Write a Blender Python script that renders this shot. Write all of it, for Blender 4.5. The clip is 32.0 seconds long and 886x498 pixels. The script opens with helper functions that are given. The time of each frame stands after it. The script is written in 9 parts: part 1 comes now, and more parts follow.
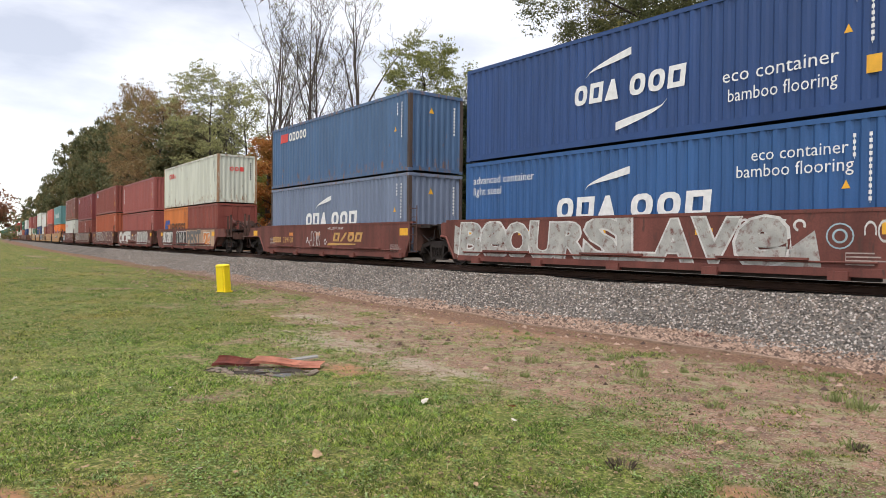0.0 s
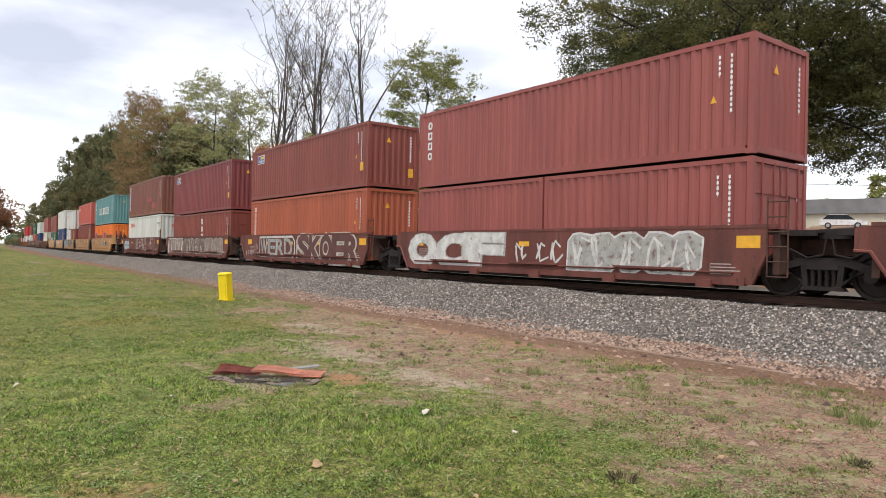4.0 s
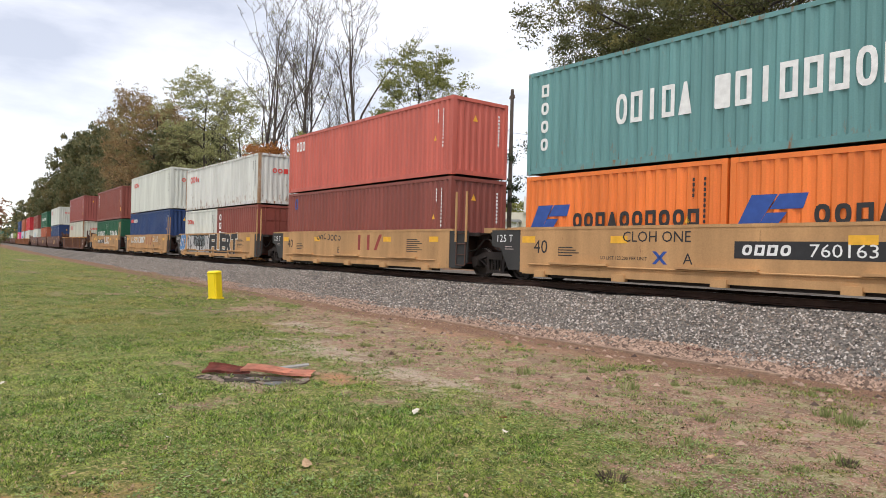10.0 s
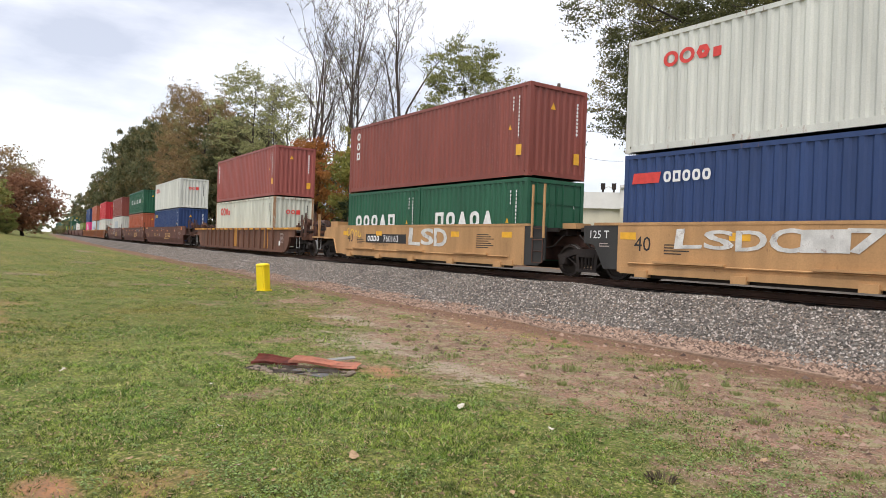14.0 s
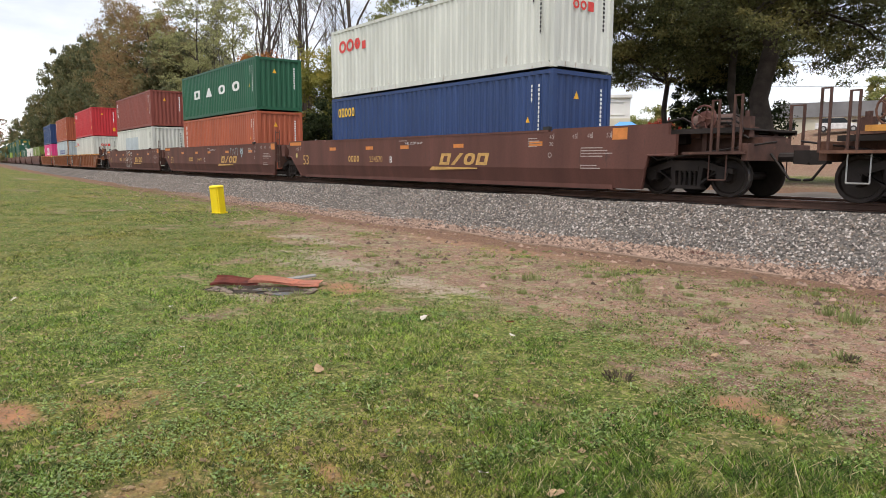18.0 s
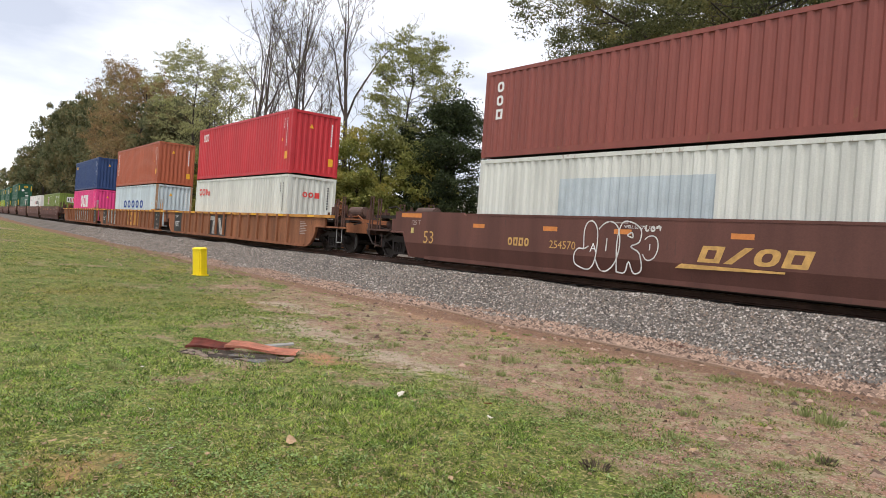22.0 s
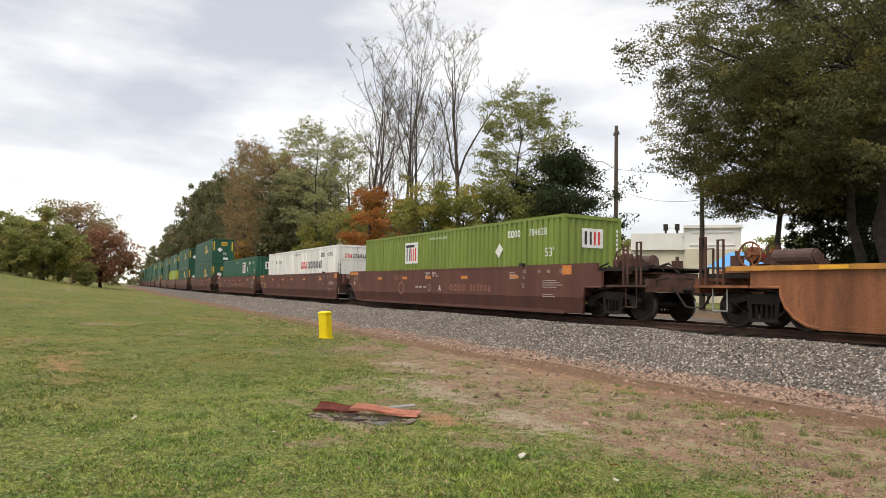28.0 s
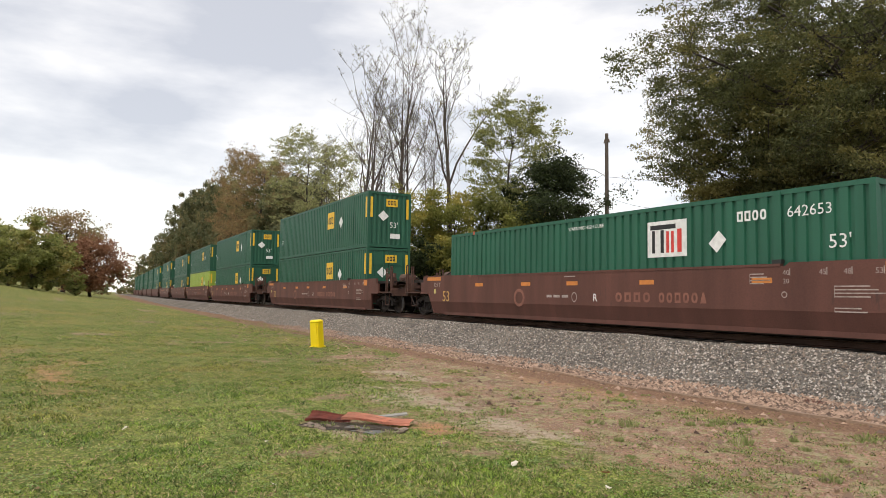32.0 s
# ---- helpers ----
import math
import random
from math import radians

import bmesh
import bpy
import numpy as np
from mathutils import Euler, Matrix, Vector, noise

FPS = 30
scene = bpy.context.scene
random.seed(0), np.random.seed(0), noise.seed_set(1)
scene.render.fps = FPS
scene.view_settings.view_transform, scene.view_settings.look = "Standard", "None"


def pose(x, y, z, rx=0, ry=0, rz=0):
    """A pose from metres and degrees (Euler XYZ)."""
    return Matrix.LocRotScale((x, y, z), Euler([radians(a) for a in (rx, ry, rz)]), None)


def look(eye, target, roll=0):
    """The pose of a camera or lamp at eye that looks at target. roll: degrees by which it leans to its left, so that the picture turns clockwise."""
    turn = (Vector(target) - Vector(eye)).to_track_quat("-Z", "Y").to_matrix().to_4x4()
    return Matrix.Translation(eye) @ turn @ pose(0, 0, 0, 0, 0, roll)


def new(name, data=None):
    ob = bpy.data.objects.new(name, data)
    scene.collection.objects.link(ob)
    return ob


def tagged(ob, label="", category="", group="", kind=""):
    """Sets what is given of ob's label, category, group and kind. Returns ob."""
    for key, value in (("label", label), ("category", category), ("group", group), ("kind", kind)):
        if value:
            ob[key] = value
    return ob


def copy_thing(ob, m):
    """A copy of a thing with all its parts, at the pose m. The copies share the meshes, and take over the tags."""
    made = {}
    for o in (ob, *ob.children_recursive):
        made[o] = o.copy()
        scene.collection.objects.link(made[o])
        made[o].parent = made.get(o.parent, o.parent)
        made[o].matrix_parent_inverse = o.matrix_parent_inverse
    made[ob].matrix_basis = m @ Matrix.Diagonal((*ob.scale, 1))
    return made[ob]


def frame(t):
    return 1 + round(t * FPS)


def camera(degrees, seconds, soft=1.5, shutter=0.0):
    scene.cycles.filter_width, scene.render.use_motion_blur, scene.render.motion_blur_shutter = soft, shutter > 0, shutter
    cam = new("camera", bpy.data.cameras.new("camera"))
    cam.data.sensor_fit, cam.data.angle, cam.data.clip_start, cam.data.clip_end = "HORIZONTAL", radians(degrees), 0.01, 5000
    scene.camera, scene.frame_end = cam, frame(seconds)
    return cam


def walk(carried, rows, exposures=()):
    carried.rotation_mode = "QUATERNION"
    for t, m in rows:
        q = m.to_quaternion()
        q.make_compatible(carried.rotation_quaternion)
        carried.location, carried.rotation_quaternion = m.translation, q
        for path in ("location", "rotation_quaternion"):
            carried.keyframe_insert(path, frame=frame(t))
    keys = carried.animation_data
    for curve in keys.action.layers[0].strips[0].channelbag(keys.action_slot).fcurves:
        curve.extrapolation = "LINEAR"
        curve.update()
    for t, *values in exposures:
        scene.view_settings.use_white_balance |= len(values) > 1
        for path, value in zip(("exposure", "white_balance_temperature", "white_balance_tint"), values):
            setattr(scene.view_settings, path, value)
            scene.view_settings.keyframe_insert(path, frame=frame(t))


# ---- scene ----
cam = camera(66.0, 32.0, 0.8)
PATH = [
    (0.0, pose(0.000, 0.000, 1.600, 89.44, -0.63, 51.66)),
    (0.5, pose(0.005, 0.001, 1.604, 89.71, -0.62, 51.83)),
    (1.0, pose(0.005, -0.000, 1.599, 89.79, -0.75, 51.78)),
    (1.5, pose(0.008, -0.003, 1.608, 90.33, -0.78, 52.03)),
    (2.0, pose(0.016, -0.003, 1.604, 90.42, -0.86, 51.71)),
    (2.5, pose(0.010, -0.005, 1.599, 90.15, -0.87, 52.05)),
    (3.0, pose(0.005, 0.002, 1.602, 89.91, -1.03, 51.73)),
    (3.5, pose(0.012, -0.004, 1.604, 90.20, -1.12, 51.84)),
    (5.5, pose(0.006, -0.016, 1.605, 90.37, -1.36, 51.89)),
    (6.0, pose(0.014, -0.020, 1.600, 90.59, -1.34, 52.12)),
    (6.5, pose(0.009, -0.020, 1.607, 90.46, -1.43, 51.76)),
    (7.0, pose(0.012, -0.022, 1.604, 90.79, -1.54, 51.86)),
    (7.5, pose(0.013, -0.025, 1.606, 90.86, -1.52, 51.71)),
    (8.0, pose(0.003, -0.013, 1.600, 89.85, -1.64, 50.99)),
    (8.5, pose(-0.001, -0.018, 1.603, 90.05, -1.61, 51.23)),
    (9.0, pose(0.009, -0.012, 1.603, 90.14, -1.48, 51.25)),
    (9.5, pose(0.007, -0.011, 1.599, 90.49, -1.46, 51.13)),
    (10.0, pose(-0.002, -0.005, 1.602, 90.27, -1.48, 51.06)),
    (10.5, pose(0.008, -0.009, 1.606, 90.08, -1.52, 51.09)),
    (11.0, pose(-0.000, -0.006, 1.599, 89.81, -1.51, 51.05)),
    (11.5, pose(0.003, -0.009, 1.601, 89.94, -1.50, 51.19)),
    (12.0, pose(-0.002, -0.010, 1.609, 90.27, -1.83, 51.21)),
    (12.5, pose(-0.003, -0.009, 1.596, 90.25, -1.92, 51.15)),
    (13.0, pose(-0.000, -0.010, 1.601, 90.32, -1.81, 51.21)),
    (13.5, pose(0.002, -0.008, 1.601, 90.30, -1.60, 51.25)),
    (14.0, pose(-0.028, -0.025, 1.603, 89.73, -2.03, 54.72)),
    (14.5, pose(-0.034, -0.004, 1.572, 87.89, -3.20, 55.83)),
    (15.0, pose(-0.032, 0.033, 1.561, 82.41, -0.08, 47.19)),
    (15.5, pose(-0.057, 0.013, 1.562, 80.21, 1.80, 49.94)),
    (17.5, pose(-0.059, 0.019, 1.553, 82.51, 0.20, 48.80)),
    (18.0, pose(-0.062, 0.011, 1.562, 82.82, -0.32, 51.21)),
    (18.5, pose(-0.051, -0.017, 1.536, 82.24, -1.99, 51.96)),
    (19.0, pose(-0.044, -0.007, 1.552, 82.01, -0.89, 51.82)),
    (19.5, pose(-0.040, 0.001, 1.536, 82.18, -1.02, 50.01)),
    (20.0, pose(-0.061, -0.003, 1.530, 80.70, -0.51, 52.16)),
    (20.5, pose(-0.083, 0.015, 1.544, 83.99, -1.89, 54.37)),
    (21.0, pose(-0.068, 0.014, 1.548, 83.22, -2.69, 55.46)),
    (21.5, pose(-0.037, 0.011, 1.541, 93.40, 0.47, 47.59)),
    (22.0, pose(-0.063, -0.033, 1.552, 89.39, -4.11, 49.87)),
    (22.5, pose(-0.116, -0.033, 1.582, 82.33, -3.29, 55.29)),
    (23.0, pose(-0.069, -0.054, 1.632, 89.42, -2.67, 65.39)),
    (23.5, pose(-0.035, -0.020, 1.613, 88.56, -2.25, 58.48)),
    (24.0, pose(-0.007, -0.009, 1.629, 92.14, -1.26, 58.05)),
    (24.5, pose(-0.010, -0.011, 1.616, 90.88, -1.56, 57.34)),
    (25.0, pose(-0.004, -0.027, 1.618, 92.57, -2.29, 57.75)),
    (25.5, pose(-0.003, -0.035, 1.606, 91.91, -2.01, 58.58)),
    (27.5, pose(0.023, -0.008, 1.629, 92.96, -0.80, 59.57)),
    (28.0, pose(0.010, -0.016, 1.617, 93.39, -1.11, 59.77)),
    (28.5, pose(0.003, -0.018, 1.618, 92.77, -1.34, 59.93)),
    (29.0, pose(0.011, -0.020, 1.631, 93.11, -1.19, 60.11)),
    (29.5, pose(0.014, -0.028, 1.613, 93.29, -1.03, 60.05)),
    (30.0, pose(0.003, -0.024, 1.620, 93.24, -1.22, 59.71)),
    (30.5, pose(0.022, -0.032, 1.631, 93.96, -0.77, 59.61)),
    (31.0, pose(0.023, -0.028, 1.621, 94.17, -0.92, 59.21)),
    (31.5, pose(0.019, -0.030, 1.625, 93.88, -1.01, 59.12)),
    (32.0, pose(0.028, -0.028, 1.626, 94.04, -0.86, 59.08)),
]
EXPOSURES = [(0.0, 0.16, 6500, 13), (14.0, 0.16, 6500, 13), (22.0, 0.16, 6500, 13), (25.5, 0.10, 6600, 13), (28.0, 0.03, 6950, 11), (32.0, 0.07, 6950, 11)]
walk(cam, PATH, EXPOSURES)

# ---- world: an overcast, broken cloud sky and one very wide, weak sun ----
world = bpy.data.worlds.new("overcast_sky")
scene.world = world
world.use_nodes = True
wn, wl = world.node_tree.nodes, world.node_tree.links
wn.clear()
w_out = wn.new("ShaderNodeOutputWorld")
w_bg = wn.new("ShaderNodeBackground")
w_sky = wn.new("ShaderNodeTexSky")
w_sky.sky_type, w_sky.sun_disc = "NISHITA", False
w_sky.sun_elevation, w_sky.sun_rotation = radians(63), radians(139)
w_co = wn.new("ShaderNodeTexCoord")
w_map = wn.new("ShaderNodeMapping")
w_map.inputs["Scale"].default_value = (1.0, 1.0, 3.2)
w_no = wn.new("ShaderNodeTexNoise")
w_no.inputs["Scale"].default_value, w_no.inputs["Detail"].default_value = 2.6, 7.0
w_no.inputs["Roughness"].default_value = 0.52
w_ramp = wn.new("ShaderNodeValToRGB")
w_ramp.color_ramp.elements[0].position, w_ramp.color_ramp.elements[0].color = 0.36, (0.55, 0.575, 0.635, 1)
w_ramp.color_ramp.elements[1].position, w_ramp.color_ramp.elements[1].color = 0.56, (0.93, 0.935, 0.94, 1)
w_mid = w_ramp.color_ramp.elements.new(0.47)
w_mid.color = (0.74, 0.758, 0.80, 1)
w_scale = wn.new("ShaderNodeMix")
w_scale.data_type = "RGBA"
w_scale.inputs["Factor"].default_value = 0.04
wl.new(w_co.outputs["Generated"], w_map.inputs["Vector"])
wl.new(w_map.outputs["Vector"], w_no.inputs["Vector"])
wl.new(w_no.outputs["Fac"], w_ramp.inputs["Fac"])
wl.new(w_ramp.outputs["Color"], w_scale.inputs["A"])
wl.new(w_sky.outputs["Color"], w_scale.inputs["B"])
wl.new(w_scale.outputs["Result"], w_bg.inputs["Color"])
w_bg.inputs["Strength"].default_value = 1.0
wl.new(w_bg.outputs["Background"], w_out.inputs["Surface"])

sun_data = bpy.data.lights.new("sun", "SUN")
sun_data.energy, sun_data.angle, sun_data.color = 2.6, radians(30), (1.0, 0.93, 0.83)
sun = new("sun", sun_data)
sun.matrix_world = look((0, 0, 40), (-13, 15, 0))


# ---- materials ----
MATS = {}


def mat(name, col, rough=0.6, metal=0.0, var=0.18, scale=3.0, fine=40.0, bump=0.15, dirt=None, dirt_amt=0.0, streak=False, rnd=0.0, spec=0.5, low=False):
    """A procedural paint or surface: two scales of variation, optional second colour in patches, streaks and bump."""
    if name in MATS:
        return MATS[name]
    m = bpy.data.materials.new(name)
    MATS[name] = m
    m.use_nodes = True
    n, l = m.node_tree.nodes, m.node_tree.links
    b = n["Principled BSDF"]
    b.inputs["Roughness"].default_value, b.inputs["Metallic"].default_value = rough, metal
    b.inputs["Specular IOR Level"].default_value = spec
    co = n.new("ShaderNodeTexCoord")
    big, small = n.new("ShaderNodeTexNoise"), n.new("ShaderNodeTexNoise")
    big.inputs["Scale"].default_value, big.inputs["Detail"].default_value = scale, 5
    small.inputs["Scale"].default_value, small.inputs["Detail"].default_value = fine, 3
    if streak:
        mp = n.new("ShaderNodeMapping")
        mp.inputs["Scale"].default_value = (1.6, 1.6, 0.22)
        l.new(co.outputs["Object"], mp.inputs["Vector"])
        l.new(mp.outputs["Vector"], big.inputs["Vector"])
    else:
        l.new(co.outputs["Object"], big.inputs["Vector"])
    l.new(co.outputs["Object"], small.inputs["Vector"])

    def mixed(kind, fac, a, c):
        x = n.new("ShaderNodeMix")
        x.data_type, x.blend_type = "RGBA", kind
        for key, v in (("Factor", fac), ("A", a), ("B", c)):
            if isinstance(v, (tuple, float, int)):
                x.inputs[key].default_value = v
            else:
                l.new(v, x.inputs[key])
        return x.outputs["Result"]

    def ramp(v, a, c):
        x = n.new("ShaderNodeMapRange")
        x.inputs["From Min"].default_value, x.inputs["From Max"].default_value = a, c
        l.new(v, x.inputs["Value"])
        return x.outputs["Result"]

    c0 = (*col, 1)
    lo = tuple(max(0, v * (1 - var)) for v in col) + (1,)
    hi = tuple(min(1, v * (1 + var) + 0.01 * var) for v in col) + (1,)
    c = mixed("MIX", ramp(big.outputs["Fac"], 0.3, 0.7), lo, hi)
    c = mixed("MIX", ramp(small.outputs["Fac"], 0.35, 0.75), c, mixed("MULTIPLY", 1.0, c, (1 - var * 0.7,) * 3 + (1,)))
    if rnd:
        oi = n.new("ShaderNodeObjectInfo")
        c = mixed("MIX", ramp(oi.outputs["Random"], 0.0, 1.0), mixed("MULTIPLY", 1.0, c, (1 - rnd,) * 3 + (1,)), mixed("MULTIPLY", 1.0, c, (1 + rnd,) * 3 + (1,)))
    if dirt:
        k = n.new("ShaderNodeTexNoise")
        k.inputs["Scale"].default_value, k.inputs["Detail"].default_value = scale * 1.7, 8
        k.inputs["Roughness"].default_value = 0.65
        if streak:
            mp2 = n.new("ShaderNodeMapping")
            mp2.inputs["Scale"].default_value, mp2.inputs["Location"].default_value = (3.4, 3.4, 0.9), (3.1, 7.7, 1.3)
            l.new(co.outputs["Object"], mp2.inputs["Vector"])
            l.new(mp2.outputs["Vector"], k.inputs["Vector"])
        else:
            l.new(co.outputs["Object"], k.inputs["Vector"])
        mask = k.outputs["Fac"]
        if low:
            # rust gathers at the foot and under the top rail
            sp = n.new("ShaderNodeSeparateXYZ")
            l.new(co.outputs["Object"], sp.inputs["Vector"])
            cv = n.new("ShaderNodeValToRGB")
            cv.color_ramp.elements[0].position, cv.color_ramp.elements[0].color = 0.03, (0.62, 0.62, 0.62, 1)
            cv.color_ramp.elements[1].position, cv.color_ramp.elements[1].color = 0.97, (0.46, 0.46, 0.46, 1)
            for pos, v in ((0.22, 0.46), (0.45, 0.38), (0.80, 0.36)):
                cv.color_ramp.elements.new(pos).color = (v, v, v, 1)
            l.new(ramp(sp.outputs["Z"], 0.0, 2.9), cv.inputs["Fac"])
            ad = n.new("ShaderNodeMath")
            ad.operation = "MULTIPLY_ADD"
            l.new(cv.outputs["Color"], ad.inputs[0])
            ad.inputs[1].default_value = 0.55
            l.new(mask, ad.inputs[2])
            sb = n.new("ShaderNodeMath")
            sb.operation = "SUBTRACT"
            l.new(ad.outputs["Value"], sb.inputs[0])
            sb.inputs[1].default_value = 0.26
            mask = sb.outputs["Value"]
        c = mixed("MIX", ramp(mask, 0.74 - 0.35 * dirt_amt, 0.86 - 0.32 * dirt_amt), c, (*dirt, 1))
    l.new(c, b.inputs["Base Color"])
    if bump:
        bp = n.new("ShaderNodeBump")
        bp.inputs["Strength"].default_value, bp.inputs["Distance"].default_value = bump, 0.02
        l.new(small.outputs["Fac"], bp.inputs["Height"])
        l.new(bp.outputs["Normal"], b.inputs["Normal"])
    return m


def leaf_mat(name, a, c, d=None, through_light=0.48, rough=0.55):
    """Foliage: colour from leaf to leaf between a and c, with patches of d."""
    m = bpy.data.materials.new(name)
    m.use_nodes = True
    n, l = m.node_tree.nodes, m.node_tree.links
    b = n["Principled BSDF"]
    b.inputs["Roughness"].default_value = rough
    b.inputs["Specular IOR Level"].default_value = 0.25 if rough > 0.5 else 0.6
    g = n.new("ShaderNodeNewGeometry")
    r = n.new("ShaderNodeValToRGB")
    r.color_ramp.elements[0].color, r.color_ramp.elements[1].color = (*a, 1), (*c, 1)
    l.new(g.outputs["Random Per Island"], r.inputs["Fac"])
    out = r.outputs["Color"]
    if d:
        no = n.new("ShaderNodeTexNoise")
        no.inputs["Scale"].default_value, no.inputs["Detail"].default_value = 0.45, 4
        co = n.new("ShaderNodeTexCoord")
        l.new(co.outputs["Object"], no.inputs["Vector"])
        mr = n.new("ShaderNodeMapRange")
        mr.inputs["From Min"].default_value, mr.inputs["From Max"].default_value = 0.48, 0.66
        l.new(no.outputs["Fac"], mr.inputs["Value"])
        x = n.new("ShaderNodeMix")
        x.data_type = "RGBA"
        l.new(mr.outputs["Result"], x.inputs["Factor"])
        l.new(out, x.inputs["A"])
        x.inputs["B"].default_value = (*d, 1)
        out = x.outputs["Result"]
    l.new(out, b.inputs["Base Color"])
    tr = n.new("ShaderNodeBsdfTranslucent")
    l.new(out, tr.inputs["Color"])
    mx = n.new("ShaderNodeMixShader")
    mx.inputs["Fac"].default_value = through_light
    l.new(b.outputs["BSDF"], mx.inputs[1])
    l.new(tr.outputs["BSDF"], mx.inputs[2])
    l.new(mx.outputs["Shader"], n["Material Output"].inputs["Surface"])
    return m


RAIL_RUST = mat("rail_rust", (0.085, 0.043, 0.029), 0.75, 0.2, 0.3, 2, 60, 0.3)
RAIL_TOP = mat("rail_polished_steel", (0.42, 0.41, 0.40), 0.28, 0.9, 0.1, 2, 30, 0.05)
TIE = mat("creosoted_timber", (0.030, 0.023, 0.019), 0.9, 0, 0.35, 3, 50, 0.5, rnd=0.25)
STEEL_DARK = mat("dark_greasy_steel", (0.019, 0.0125, 0.010), 0.75, 0.1, 0.35, 4, 50, 0.3, (0.060, 0.034, 0.024), 0.3)
WHEEL_STEEL = mat("worn_wheel_steel", (0.027, 0.018, 0.014), 0.65, 0.2, 0.3, 6, 60, 0.2)
TREAD = mat("bright_wheel_tread", (0.35, 0.34, 0.33), 0.3, 0.9, 0.1, 4, 40, 0.05)
WHITE_MARK = mat("white_lettering", (0.78, 0.79, 0.78), 0.6, 0, 0.12, 6, 60, 0.05)
BLACK_MARK = mat("black_lettering", (0.02, 0.02, 0.022), 0.6, 0, 0.2, 6, 60, 0.05)
YELLOW_MARK = mat("amber_reflector", (0.80, 0.42, 0.03), 0.45, 0, 0.12, 6, 60, 0.05)
ORANGE_MARK = mat("faded_orange_reflector", (0.62, 0.22, 0.05), 0.5, 0, 0.15, 6, 60, 0.05)
STEEL_BARE = mat("galvanised_steel", (0.46, 0.46, 0.45), 0.5, 0.6, 0.2, 5, 40, 0.1)
BARK = mat("grey_brown_bark", (0.055, 0.044, 0.037), 0.95, 0, 0.35, 2.5, 25, 0.8)
BARK_PALE = mat("pale_bare_bark", (0.092, 0.072, 0.060), 0.95, 0, 0.35, 1.5, 25, 0.7)


# ---- mesh helpers ----
def box(bm, x0, x1, y0, y1, z0, z1):
    v = [bm.verts.new((x, y, z)) for x in (x0, x1) for y in (y0, y1) for z in (z0, z1)]
    for f in ((0, 1, 3, 2), (4, 6, 7, 5), (0, 4, 5, 1), (2, 3, 7, 6), (0, 2, 6, 4), (1, 5, 7, 3)):
        bm.faces.new([v[i] for i in f])
    return bm


def prism_y(bm, pts, y0, y1):
    """An outline in x, z pushed from y0 to y1."""
    a = [bm.verts.new((x, y0, z)) for x, z in pts]
    b = [bm.verts.new((x, y1, z)) for x, z in pts]
    bm.faces.new(a)
    bm.faces.new(b[::-1])
    k = len(pts)
    for i in range(k):
        bm.faces.new((a[i], b[i], b[(i + 1) % k], a[(i + 1) % k]))
    return bm


def tube(bm, p0, p1, r0, r1=None, seg=8, caps=True):
    p0, p1 = Vector(p0), Vector(p1)
    r1 = r0 if r1 is None else r1
    d = (p1 - p0).normalized()
    a = d.orthogonal().normalized()
    b = d.cross(a)
    rings = []
    for p, r in ((p0, r0), (p1, r1)):
        rings.append([bm.verts.new(p + (a * math.cos(6.28318 * i / seg) + b * math.sin(6.28318 * i / seg)) * r) for i in range(seg)])
    for i in range(seg):
        bm.faces.new((rings[0][i], rings[0][(i + 1) % seg], rings[1][(i + 1) % seg], rings[1][i]))
    if caps:
        bm.faces.new(rings[0][::-1])
        bm.faces.new(rings[1])
    return bm


def done(bm, name, smooth=False):
    bmesh.ops.recalc_face_normals(bm, faces=bm.faces[:])
    me = bpy.data.meshes.new(name)
    bm.to_mesh(me)
    bm.free()
    if smooth:
        me.shade_smooth()
    return me


def link(name, me, material, parent=None, label=""):
    """A mesh object under parent; the material sits on the object, so alike parts share a mesh."""
    ob = new(name, me)
    if material:
        if not me.materials:
            me.materials.append(material)
        if me.materials[0] != material:
            ob.material_slots[0].link = "OBJECT"
            ob.material_slots[0].material = material
    if parent:
        ob.parent = parent
    if label:
        ob["label"] = label
    return ob


def part(name, bm, material, parent, label="", smooth=False):
    return link(name, done(bm, name, smooth), material, parent, label)


def raw(name, verts, faces, material, parent=None, label=""):
    me = bpy.data.meshes.new(name)
    me.from_pydata(verts, [], faces)
    me.update()
    return link(name, me, material, parent, label)


TEXTS = {}


def text_mesh(s, size):
    """Lettering as a flat mesh, left foot at the origin, in x and z, facing -y."""
    key = (s, size)
    if key not in TEXTS:
        cu = bpy.data.curves.new("lettering", "FONT")
        cu.body, cu.size, cu.resolution_u = s, size, 2
        ob = bpy.data.objects.new("lettering", cu)
        me = bpy.data.meshes.new_from_object(ob)
        me.transform(Matrix.Rotation(radians(90), 4, "X"))
        me.name = "lettering"
        bpy.data.objects.remove(ob)
        TEXTS[key] = me
    return TEXTS[key]


def lettering(s, size, x, y, z, material, parent, sx=1.0, rz=0.0, bold=False):
    ob = link("lettering", text_mesh(s, size), material, parent)
    ob.matrix_basis = pose(x, y, z, 0, 0, rz) @ Matrix.Diagonal((sx, 1, 1, 1))
    return ob


